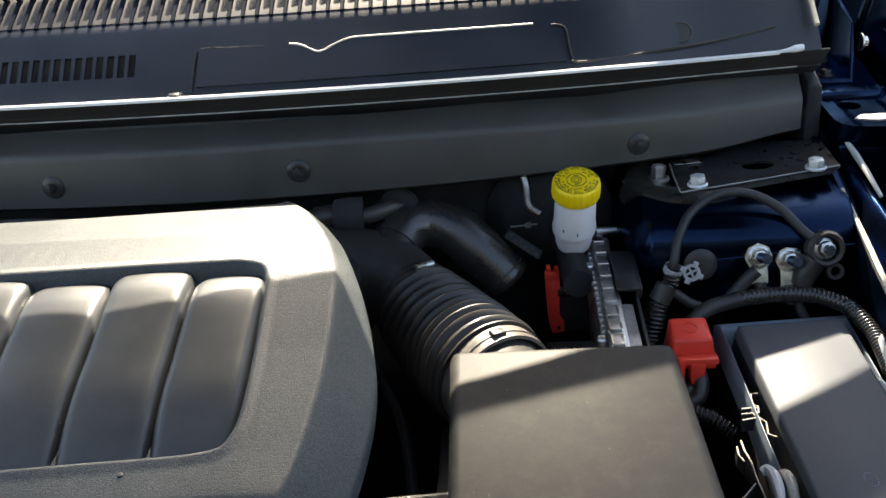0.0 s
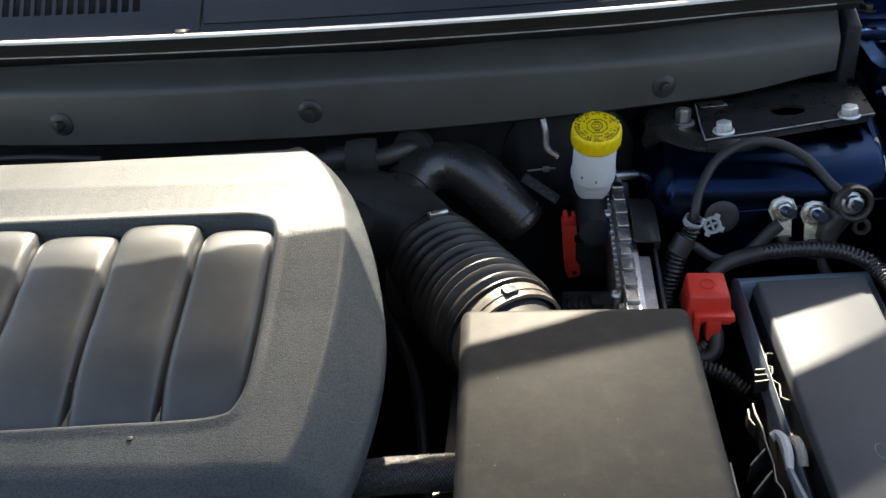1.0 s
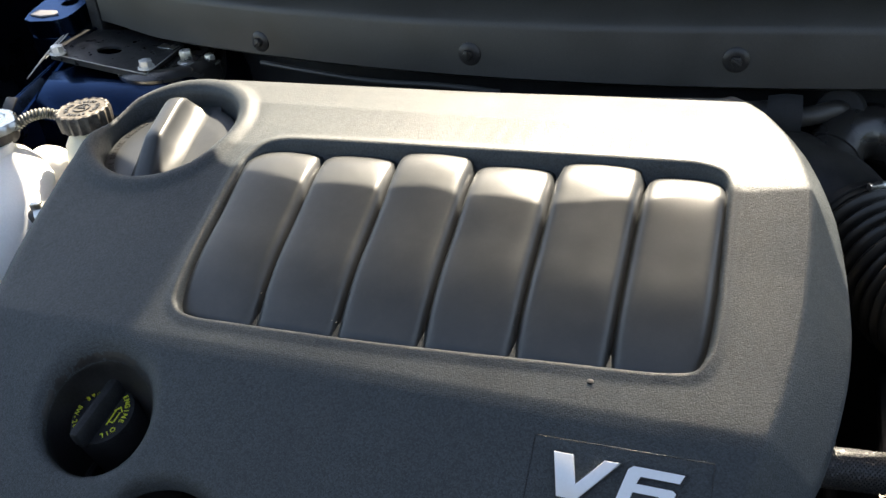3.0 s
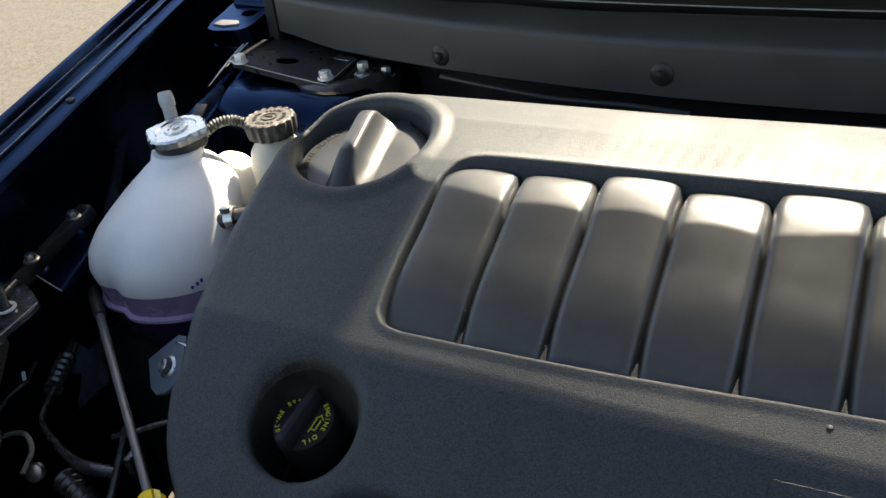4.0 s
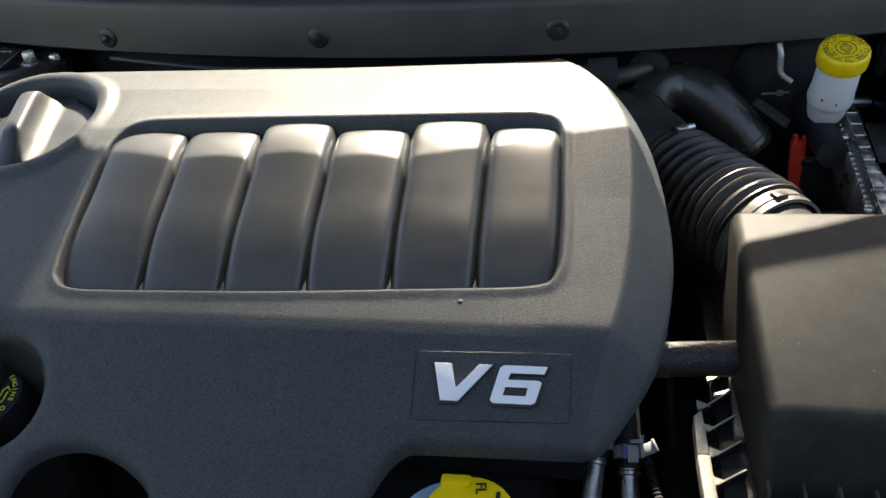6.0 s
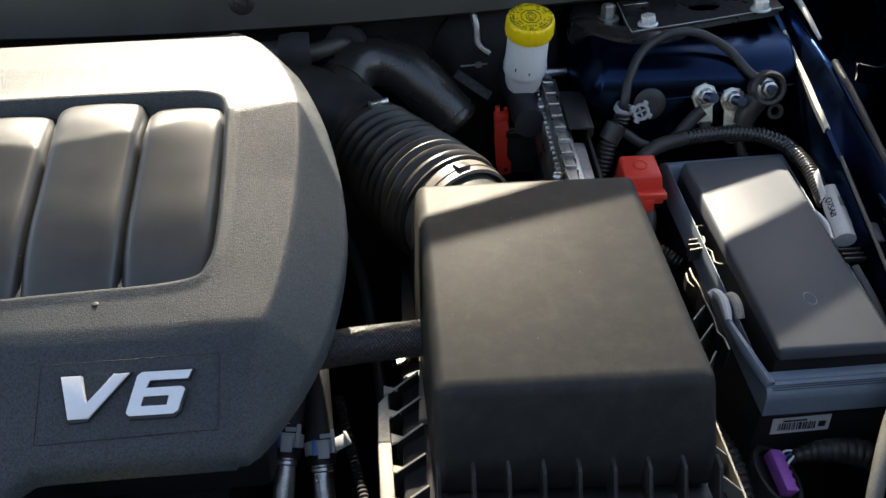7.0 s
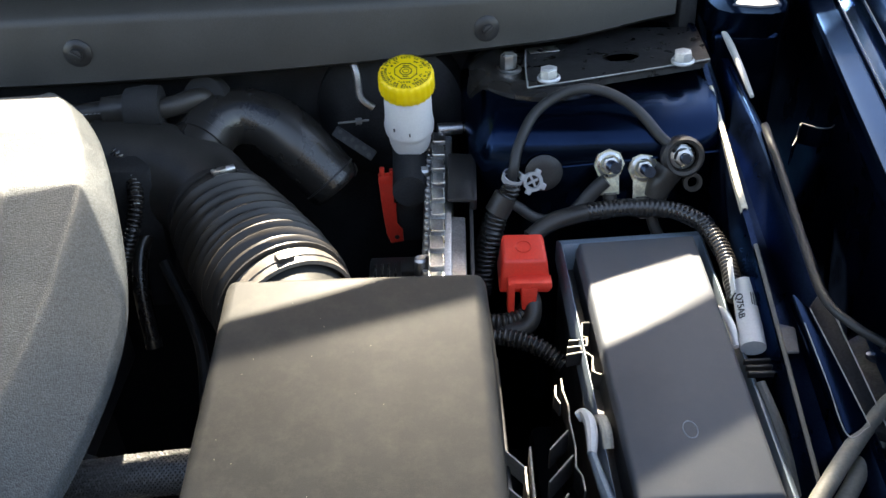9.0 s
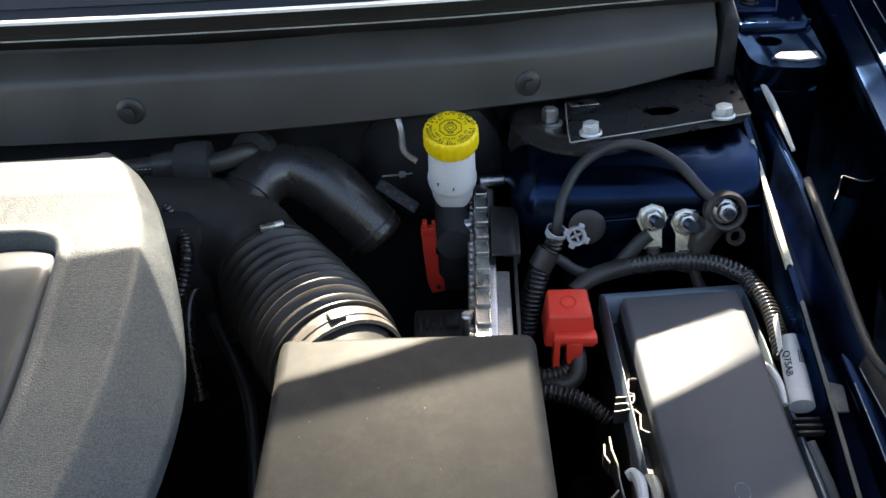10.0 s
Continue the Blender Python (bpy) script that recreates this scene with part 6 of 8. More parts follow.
# ---- strut towers, their brackets, studs and earth leads ----
def tower(sgn):
    o = Vector((sgn * 0.62, 0.9, 0.60))
    root = thing("strut_tower", "dark blue painted strut tower", "strut tower", o)
    low = [(0.485, 0.776, 0.6), (0.745, 0.776, 0.6), (0.765, 1.02, 0.6), (0.47, 1.02, 0.6)]
    mid = [(0.49, 0.793, 0.955), (0.722, 0.790, 0.955), (0.75, 1.0, 0.98), (0.48, 1.0, 0.98)]
    top = [(0.505, 0.832, 1.000), (0.715, 0.828, 0.998), (0.74, 1.0, 1.01), (0.50, 1.0, 1.01)]
    rings = []
    for base, k in ((low, 0.0), (mid, 0.0), (mid, 0.25), (mid, 0.55), (mid, 0.8), (mid, 1.0)):
        ring = []
        src = base if base is low else [tuple(Vector(a).lerp(Vector(b), k)) for a, b in zip(mid, top)]
        if base is mid and 0 < k < 1:
            bulge = 0.013 * math.sin(k * math.pi)
            src = [(x, y - (bulge if i < 2 else 0), z + bulge * 0.4) for i, (x, y, z) in enumerate(src)]
        for i in range(4):
            a, b = Vector(src[i]), Vector(src[(i + 1) % 4])
            p = Vector(src[(i - 1) % 4])
            r = 0.22
            ring += [a.lerp(p, r), a.lerp(p, r * 0.4).lerp(a.lerp(b, r * 0.4), 0.35), a.lerp(p, r * 0.4).lerp(a.lerp(b, r * 0.4), 0.65), a.lerp(b, r), a.lerp(b, 0.5)]
        rings.append([Vector((sgn * q.x, q.y, q.z)) - o for q in ring])
    bm = loft(rings, close=True)
    bm.verts.ensure_lookup_table()
    bm.faces.new(bm.verts[-len(rings[0]):])
    part("shell", bm, M_PAINT, root, "glossy dark blue shell", sharp=50)
    mount = lathe([(0.072, -0.02), (0.070, 0.004), (0.062, 0.010), (0.05, 0.011), (0.04, 0.006), (0.0, 0.006)], 48)
    part("mount_rim", move(mount, pose(sgn * 0.56 - o.x, 0.905 - o.y, 1.000 - o.z)), M_GLOSS, root, "black rim of the strut mount")
    part("press_line", tube([Vector((sgn * x, 0.7905, z)) - o for x, z in ((0.56, 0.956), (0.60, 0.959), (0.66, 0.964), (0.71, 0.968))], 0.0012, 6), M_PAINT, root)
    # bracket plate
    o = Vector((sgn * 0.62, 0.87, 1.0))
    br = thing("tower_bracket", "black steel bracket plate bolted on the strut tower", "bracket", o)
    dx = 0.0 if sgn > 0 else 0.013
    outline = [(x + dx, y) for x, y in ((0.548, 0.938), (0.5405, 0.846), (0.543, 0.8425), (0.60, 0.850), (0.66, 0.859), (0.708, 0.8665), (0.714, 0.870), (0.722, 0.95), (0.62, 0.975))]
    hole = [(0.636 + dx + 0.018 * math.cos(2 * math.pi * i / 20), 0.8965 + 0.0125 * math.sin(2 * math.pi * i / 20)) for i in range(20)]
    bm = plate_with_hole([(sgn * x - o.x, y - o.y) for x, y in outline], [(sgn * x - o.x, y - o.y) for x, y in hole], lambda x, y: 1.0105 + 0.07 * (abs(x + o.x) - 0.56) - o.z, 0.003)
    part("plate", bm, M_BRACKET, br, "black steel plate", sharp=60)
    def rim(pts, drop):
        """A thin turned-down edge along the plate."""
        return thicken(loft([[Vector((sgn * (x + dx), y, 1.0090 + 0.07 * (x - 0.56))) - o, Vector((sgn * (x + dx), y - 0.001, 1.0090 - drop + 0.07 * (x - 0.56))) - o] for x, y in pts]), 0.0012)
    part("flange", rim(((0.5405, 0.846), (0.544, 0.89), (0.548, 0.937)), 0.012), M_BRACKET, br)
    part("front_lip", rim(((0.543, 0.8425), (0.60, 0.850), (0.66, 0.859), (0.708, 0.8665)), 0.005), M_BRACKET, br)
    for pts in (((0.541, 0.8435), (0.60, 0.8505), (0.66, 0.8592), (0.7125, 0.8675)), ((0.541, 0.8435), (0.5435, 0.885), (0.5475, 0.93))):
        part("plate_edge_line", tube([Vector((sgn * (x + dx), y - 0.0008, 1.0122 + 0.07 * (x - 0.56))) - o for x, y in pts], 0.0007, 6), M_BLUEGREY, br, "pale line along the plate edge")
    part("tape", move(box(0.030, 0.014, 0.0008, 0.0003), pose(sgn * (0.565 + dx) - o.x, 0.927 - o.y, 1.0125 - o.z, 0, 0, sgn * 10)), M_STEEL, br, "bright tape strip on the plate")
    for x, y in ((0.562, 0.857), (0.687 + 1.4 * dx, 0.866)):
        bolt(Vector((sgn * x, y, 1.0125 + 0.07 * (x - 0.56))) - o, 0.0084, 0.0105, 1.28, m=pose(0, 0, 0, 0, -4 * sgn, 20), parent=br, mat=M_BOLT)
    bolt((sgn * 0.528, 0.895, 1.006), 0.008, 0.016, 1.6, name="stud_nut", label="zinc-plated nut on a stud of the strut tower")
    if sgn < 0:
        bolt((sgn * 0.500, 0.905, 1.002), 0.007, 0.012, 1.6, name="stud_nut", label="zinc-plated nut on a stud of the strut tower")


tower(1)
tower(-1)


def stud(at, turn, lug, label):
    """A threaded stud with ring terminal and nut."""
    o = Vector(at)
    root = thing("earth_stud", label, "earth stud", o, group="earth studs")
    f = pose(0, 0, 0, 70, 0, turn)
    part("lug", move(merge(lathe([(0.0138, -0.001), (0.0138, 0.002), (0.006, 0.002)], 8), box(0.018, 0.02, 0.003, 0.001, at=(0, -0.018, 0.0005))), f), M_GOLD, root, "passivated ring terminal")
    part("nut", move(merge(prism(hex_outline(0.0078, 10), 0.002, 0.008, 0.001), lathe([(0.0115, 0.0018), (0.0115, 0.003), (0.009, 0.004)], 24)), f), M_STEEL, root, "zinc nut")
    part("thread", move(tube([(0, 0, 0.007), (0, 0, 0.015), (0, 0, 0.024)], 0.0048, 16, rib=0.0008, pitch=0.0015), f), M_BLUESTEEL, root, "blue-tinted thread")
    if lug:
        part("barrel", move(tube([(0, -0.026, 0.003), (0, -0.045, 0.002)], 0.0062, 14, per=2), f), M_RUBBER, root, "black shrink sleeve")
    return root


stud((0.610, 0.789, 0.959), 4, True, "earth ring terminal and nut on the strut tower")
stud((0.641, 0.789, 0.954), 2, True, "earth ring terminal and nut on the strut tower")


def earth_leads():
    o = Vector((0.60, 0.78, 0.92))
    root = thing("earth_lead", "grey-black earth lead arching over the strut tower", "cable", o)
    part("cable", tube([Vector(p) - o for p in ((0.522, 0.782, 0.945), (0.524, 0.782, 0.962), (0.530, 0.796, 0.980), (0.547, 0.815, 1.001), (0.576, 0.824, 1.0150), (0.606, 0.824, 1.0140), (0.634, 0.812, 1.0015), (0.655, 0.794, 0.982), (0.668, 0.783, 0.975))], 0.0047, 14), M_CABLE, root, "matt grey-black cable")
    part("boot", merge(move(lathe([(0.0, -0.004), (0.0175, -0.004), (0.0185, 0.0), (0.0185, 0.010), (0.016, 0.013), (0.013, 0.0125), (0.0125, 0.006)], 32), pose(0.673 - o.x, 0.788 - o.y, 0.966 - o.z, 70, 0, 0)),
                tube([Vector((0.664, 0.784, 0.955)) - o, Vector((0.656, 0.780, 0.942)) - o, Vector((0.652, 0.777, 0.930)) - o], [0.013, 0.012, 0.010], 16),
                move(lathe([(0.005, 0), (0.0085, 0), (0.0085, 0.006), (0.005, 0.006)], 20), pose(0.684 - o.x, 0.781 - o.y, 0.943 - o.z, 70, 0, 0))), M_RUBBER, root, "black rubber boot")
    part("nut", move(merge(prism(hex_outline(0.0082, 15), 0.006, 0.014, 0.001), lathe([(0.011, 0.005), (0.011, 0.007), (0.008, 0.008)], 24)), pose(0.673 - o.x, 0.788 - o.y, 0.966 - o.z, 70, 0, 0)), M_STEEL, root, "zinc nut")
    part("thread", move(tube([(0, 0, 0.012), (0, 0, 0.016), (0, 0, 0.020)], 0.0043, 14, rib=0.0008, pitch=0.0015), pose(0.673 - o.x, 0.788 - o.y, 0.966 - o.z, 70, 0, 0)), M_BLUESTEEL, root)
    part("tail", tube([Vector(p) - o for p in ((0.652, 0.776, 0.928), (0.649, 0.773, 0.918), (0.652, 0.768, 0.905), (0.66, 0.765, 0.89))], 0.0052, 12), M_RUBBER, root)
    o = Vector((0.55, 0.77, 0.91))
    root = thing("earth_lead", "black earth lead drooping below the ring terminals", "cable", o)
    part("cable", tube([Vector(p) - o for p in ((0.606, 0.776, 0.950), (0.598, 0.775, 0.943), (0.585, 0.772, 0.929), (0.566, 0.768, 0.914), (0.543, 0.768, 0.918), (0.524, 0.772, 0.930), (0.512, 0.771, 0.930))], [0.0062, 0.0068, 0.0055, 0.005, 0.005, 0.005, 0.005], 14), M_CABLE, root)
    o = Vector((0.50, 0.76, 0.86))
    root = thing("cable_conduit", "black corrugated conduit hanging beside the strut tower", "conduit", o)
    part("conduit", tube([Vector(p) - o for p in ((0.523, 0.778, 0.952), (0.520, 0.777, 0.940), (0.510, 0.772, 0.925), (0.503, 0.765, 0.905), (0.497, 0.757, 0.880), (0.492, 0.745, 0.85))], [0.0075, 0.009, 0.0105, 0.0105, 0.010, 0.010], 16, rib=0.002, pitch=0.0045), M_GLOSS, root)
    part("tape", tube([Vector((0.517, 0.776, 0.937)) - o, Vector((0.508, 0.771, 0.922)) - o], 0.0112, 16, per=3), M_RUBBER, root)
    o = Vector((0.54, 0.79, 0.945))
    root = thing("cable_clip", "grey plastic cable clip with a black rubber grommet", "clip", o)
    part("grommet", lathe([(0.0, -0.006), (0.016, -0.004), (0.017, 0.0), (0.014, 0.002), (0.008, 0.003), (0, 0.003)], 32, m=Matrix.Translation(Vector((0.551, 0.7835, 0.955)) - o) @ pose(0, 0, 0, 80, 0, 0)), M_BLACK, root, "black rubber grommet")
    petals = [move(box(0.0055, 0.0055, 0.004, 0.0008, at=(0, 0.0095, 0.006)), pose(0, 0, 0, 0, 0, 90 * k + 40)) for k in range(4)]
    part("body", move(merge(lathe([(0.0058, 0.0), (0.0088, 0.0), (0.0092, 0.003), (0.0088, 0.008), (0.0062, 0.008), (0.0055, 0.004)], 24), *petals, box(0.0022, 0.015, 0.003, 0.0006, at=(0, 0, 0.004)), box(0.015, 0.0022, 0.003, 0.0006, at=(0, 0, 0.004))), pose(0.541 - o.x, 0.783 - o.y, 0.948 - o.z, 70, 0, 0) @ pose(0, 0, 0, 0, 0, 24)), M_GREYCLIP, root, "grey star-shaped clip")
    part("strap", move(lathe([(0.0085, -0.003), (0.0098, -0.003), (0.0098, 0.003), (0.0085, 0.003)], 24), pose(0.523 - o.x, 0.780 - o.y, 0.953 - o.z, 10, 15, 0)), M_GREYCLIP, root, "grey strap")
    o = Vector((0.64, 0.755, 0.91))
    root = thing("main_conduit", "black corrugated conduit curving round the fuse box", "conduit", o)
    P = [Vector(p) - o for p in ((0.535, 0.745, 0.912), (0.557, 0.757, 0.920), (0.588, 0.764, 0.925), (0.628, 0.767, 0.926), (0.664, 0.763, 0.925), (0.688, 0.747, 0.922), (0.696, 0.716, 0.916), (0.697, 0.690, 0.911), (0.694, 0.660, 0.904))]
    part("tape", tube(P[:3], [0.007, 0.0082, 0.0082], 16), M_RUBBER, root, "tape-wrapped section")
    part("conduit", tube(P[2:6], 0.0082, 18, rib=0.0007, pitch=0.0046), M_GLOSS, root, "taped corrugated conduit")
    part("conduit", tube(P[5:], [0.0082, 0.0075, 0.0070, 0.0065], 16, rib=0.0013, pitch=0.0040), M_GLOSS, root, "bare corrugated conduit")
    o = Vector((0.70, 0.64, 0.90))
    shift = Vector((-0.008, -0.020, -0.006))
    o = o - shift
    root = thing("cable_tag", "pale grey paper tag wrapped round the conduit", "tag", o + shift)
    a, b = Vector((0.7115, 0.692, 0.9155)) - o, Vector((0.7030, 0.632, 0.8995)) - o
    part("sleeve", tube([a, a.lerp(b, 0.5), b], 0.0098, 20), M_TAG, root, "pale grey paper sleeve")
    part("flag", move(box(0.0012, 0.034, 0.012, 0.0003), pose(0.7005 - o.x, 0.694 - o.y, 0.921 - o.z, 16, 8, -6)), M_LABEL, root)
    mid = a.lerp(b, 0.44)
    tilt = Matrix.Translation(mid) @ pose(0, 0, 0, 0, 0, -8) @ pose(0, 0, 0, 15, 0, 0)
    lettering("Q75AB", 0.0078, tilt @ pose(0, 0, 0, 0, -34, 0) @ pose(-0.0022, 0, 0.0099, 0, 0, -90), M_PRINT, root, "printed_code", 0.0004)
    for k in range(3):
        part("print_line", move(box(0.0009, 0.012, 0.0006), tilt @ pose(0, 0, 0, 0, 8 + 11 * k, 0) @ pose(0, 0.006, 0.0098, 0, 0, 0)), M_GREYCABLE, root)
    part("clip", move(merge(*[box(0.022, 0.0022, 0.006, 0.0004, at=(0, 0.006 * k, 0)) for k in range(3)]), pose(0.704 - o.x, 0.610 - o.y, 0.893 - o.z, 10, 0, 0)), M_BLACK, root)
    part("wire", tube([Vector((0.701, 0.605, 0.889)) - o, Vector((0.708, 0.57, 0.872)) - o, Vector((0.712, 0.53, 0.85)) - o], 0.0045, 10), M_GREYCABLE, root)


earth_leads()


# ---- hinge corners ----
def hinge(sgn):
    o = Vector((sgn * 0.77, 0.99, 1.0))
    root = thing("hinge_mount", "dark hood hinge on a blue painted mount", "hinge", o)

    def at(pts):
        return [Vector((sgn * x, y, z)) - o for x, y, z in pts]
    shelf = skin(at([(0.726, 0.913, 0.90), (0.80, 0.908, 0.90), (0.825, 1.12, 0.90), (0.728, 1.12, 0.90)]), at([(0.731, 0.918, 1.027), (0.794, 0.913, 1.027), (0.817, 1.12, 1.054), (0.735, 1.12, 1.054)]), 0.006, 3)
    part("mount", shelf, M_PAINT, root, "blue painted mount")
    ring = [(0.728, 1.12), (0.728, 0.935), (0.732, 0.922), (0.745, 0.914), (0.780, 0.910), (0.795, 0.915), (0.802, 0.932), (0.820, 1.12)]
    drain = [(0.756 + 0.0135 * math.cos(2 * math.pi * i / 20), 0.966 + 0.0105 * math.sin(2 * math.pi * i / 20)) for i in range(20)]
    part("shelf", plate_with_hole([(sgn * x - o.x, y - o.y) for x, y in ring], [(sgn * x - o.x, y - o.y) for x, y in drain], lambda x, y: 1.048 + 0.129 * (y + o.y - 0.912) - o.z, 0.026), M_PAINT, root, "blue painted shelf with a drain hole", sharp=60)
    part("seam_sealer", prism([(sgn * x - o.x, y - o.y) for x, y in ((0.748, 0.930), (0.772, 0.922), (0.794, 0.926), (0.796, 0.952), (0.802, 0.975), (0.792, 0.982), (0.786, 0.958), (0.779, 0.949), (0.774, 0.966), (0.768, 0.950), (0.760, 0.944))][::sgn], 0.0480, 0.0520, 0.001), M_SEALER, root, "pale grey seam sealer")
    part("step", skin(at([(0.732, 0.985, 1.055), (0.80, 0.985, 1.055), (0.81, 1.0, 1.055), (0.732, 1.0, 1.055)]), at([(0.732, 0.988, 1.066), (0.80, 0.988, 1.066), (0.81, 1.0, 1.066), (0.732, 1.0, 1.066)]), 0.002, 2), M_PAINT, root)
    part("foot", skin(at([(0.735, 1.03, 1.062), (0.785, 1.03, 1.062), (0.785, 1.10, 1.07), (0.735, 1.10, 1.07)]), at([(0.737, 1.032, 1.068), (0.783, 1.032, 1.068), (0.783, 1.10, 1.08), (0.737, 1.10, 1.08)]), 0.002, 2), M_APRON, root, "steel hinge foot")
    for x in (0.737, 0.783):
        part("cheek", skin(at([(x - 0.002, 1.03, 1.062), (x + 0.002, 1.03, 1.062), (x + 0.002, 1.10, 1.07), (x - 0.002, 1.10, 1.07)]), at([(x - 0.002, 1.05, 1.13), (x + 0.002, 1.05, 1.13), (x + 0.002, 1.10, 1.15), (x - 0.002, 1.10, 1.15)]), 0.001, 1), M_PAINT, root)
    part("arm", tube(at([(0.79, 1.06, 1.10), (0.795, 1.04, 1.17), (0.79, 0.99, 1.25), (0.77, 0.98, 1.30)]), 0.010, 12, flat=0.45), M_PAINT, root, "black hinge arm")
    part("arm", tube(at([(0.745, 1.09, 1.11), (0.748, 1.07, 1.18), (0.75, 1.03, 1.25), (0.76, 1.0, 1.30)]), 0.009, 12, flat=0.45), M_PAINT, root, "black hinge arm")
    for p in ((0.757, 1.045, 1.069), (0.765, 1.08, 1.074)):
        bolt(at([p])[0], 0.007, 0.008, 1.5, parent=root, mat=M_BRACKET, label="dark hinge bolt")
    bolt(at([(0.797, 1.055, 1.105)])[0], 0.007, 0.008, 1.5, m=pose(0, 0, 0, 0, 90 * sgn, 0), parent=root)
    # rubber-tipped drain flange in front of the mount, its sunlight put in as white
    thin = (0.002, 0.0035, 0.003, 0.002) if sgn > 0 else (0.0006, 0.0013, 0.0013, 0.0006)
    part("flange_end", tube(at([(0.735, 0.935, 1.030), (0.741, 0.92, 1.026), (0.745, 0.88, 1.012), (0.748, 0.84, 0.996)]), list(thin), 10), M_SUNFLANGE, root, "flange end, white for the sun on it")
    if sgn < 0:
        part("flange_end", tube(at([(0.730, 0.935, 1.030), (0.736, 0.92, 1.026), (0.741, 0.875, 1.010)]), [0.0006, 0.0012, 0.0006], 10), M_SUNFLANGE, root, "flange end, white for the sun on it")


hinge(1)
hinge(-1)


# ---- right front corner ----
def right_corner():
    o = Vector((0.76, 0.68, 0.95))
    root = thing("release_cable", "grey hood release cable along the apron", "cable", o)
    part("cable", tube([Vector(p) - o for p in ((0.748, 0.80, 0.987), (0.7455, 0.742, 0.973), (0.741, 0.655, 0.948), (0.739, 0.610, 0.941), (0.750, 0.586, 0.937), (0.771, 0.569, 0.930), (0.80, 0.55, 0.92))], 0.0036, 12), M_CABLE, root, "grey sheathed cable")
    part("ferrule", tube([Vector((0.768, 0.571, 0.9315)) - o, Vector((0.782, 0.561, 0.926)) - o], 0.006, 14, per=2), M_RUBBER, root)
    o = Vector((0.76, 0.72, 1.0))
    root = thing("stamped_bracket", "dark stamped bracket with a scalloped edge", "bracket", o)
    outline = [(0.782, 0.809), (0.790, 0.822), (0.800, 0.842), (0.806, 0.851), (0.812, 0.846), (0.822, 0.840), (0.830, 0.841), (0.840, 0.850), (0.843, 0.830), (0.838, 0.790), (0.8266, 0.738)]
    part("plate", strip([Vector((x, y, 0.960)) - o for x, y in outline], 0.0008, 0.020), M_APRON, root, smooth=False)
    part("lip", tube([Vector((x, y, 0.9605)) - o for x, y in outline], 0.0008, 6, per=4), M_RODGREY, root, "grey line along the folded edge")
    o = Vector((0.73, 0.57, 0.90))
    root = thing("side_plate", "glossy dark blue side plate beside the fuse box", "plate", o)
    part("plate", skin(rel([(0.721, 0.626, 0.925), (0.7305, 0.612, 0.918), (0.7435, 0.521, 0.888), (0.7265, 0.516, 0.888)], o), rel([(0.721, 0.626, 0.936), (0.7305, 0.612, 0.931), (0.7435, 0.521, 0.902), (0.7265, 0.516, 0.900)], o), 0.001, 2), M_PAINT, root, "glossy blue strip")
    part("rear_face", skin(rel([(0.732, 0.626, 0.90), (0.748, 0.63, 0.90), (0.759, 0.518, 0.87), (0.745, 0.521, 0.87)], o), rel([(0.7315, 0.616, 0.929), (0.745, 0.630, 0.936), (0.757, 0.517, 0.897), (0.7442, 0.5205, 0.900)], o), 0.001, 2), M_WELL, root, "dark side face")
    # Pale tubes draw the glossy plate's edge highlights.
    part("edge_line", tube([Vector(p) - o for p in ((0.7305, 0.612, 0.9312), (0.737, 0.566, 0.9170), (0.7435, 0.521, 0.9022))], 0.0005, 6), M_BLUEGREY, root, "edge highlight drawn as a thin pale line")
    part("edge_line", tube([Vector(p) - o for p in ((0.7225, 0.60, 0.928), (0.7245, 0.555, 0.9135), (0.7265, 0.516, 0.9002), (0.7435, 0.521, 0.9022))], 0.0005, 6), M_BLUEGREY, root, "edge highlight drawn as a thin pale line")
    part("edge_line", tube([Vector(p) - o for p in ((0.745, 0.630, 0.9365), (0.751, 0.572, 0.917), (0.757, 0.517, 0.8975))], 0.0005, 6), M_BLUEGREY, root, "edge highlight drawn as a thin pale line")
    o = Vector((0.74, 0.65, 0.90))
    root = thing("stay_plate", "dull grey steel stay with two holes by the fuse box", "bracket", o)
    part("plate", plate_with_hole([(x - o.x, y - o.y) for x, y in ((0.7300, 0.680), (0.7475, 0.690), (0.7236, 0.598), (0.7125, 0.598))], [(0.7335 + 0.0032 * math.cos(k * 0.5236) - o.x, 0.669 + 0.009 * math.sin(k * 0.5236) - o.y) for k in range(12)], lambda x, y: 0.001, 0.0015), M_TABGREY, root, "dull grey plate", smooth=False)
    part("leg", tube([Vector((0.741, 0.684, 0.899)) - o, Vector((0.748, 0.690, 0.87)) - o, Vector((0.755, 0.695, 0.80)) - o], 0.005, 8), M_BLACK, root)
    # Plain sheet added for a grey-brown surface not identified further.
    o = Vector((0.785, 0.60, 0.87))
    root = thing("apron_foot", "dark grey sheet low beside the fender", "shield", o)
    part("sheet", prism([(x - o.x, y - o.y) for x, y in ((0.772, 0.632), (0.806, 0.652), (0.812, 0.600), (0.800, 0.545), (0.776, 0.552), (0.771, 0.590))][::-1], 0.0, 0.004, 0.001), M_WORNHOSE, root, "dark grey sheet")
    part("button", lathe([(0.0075, 0.003), (0.0072, 0.006), (0.004, 0.0075), (0, 0.0075)], 20, at=(0.012, 0.018, 0.0)), M_BLUESTEEL, root, "round push button")
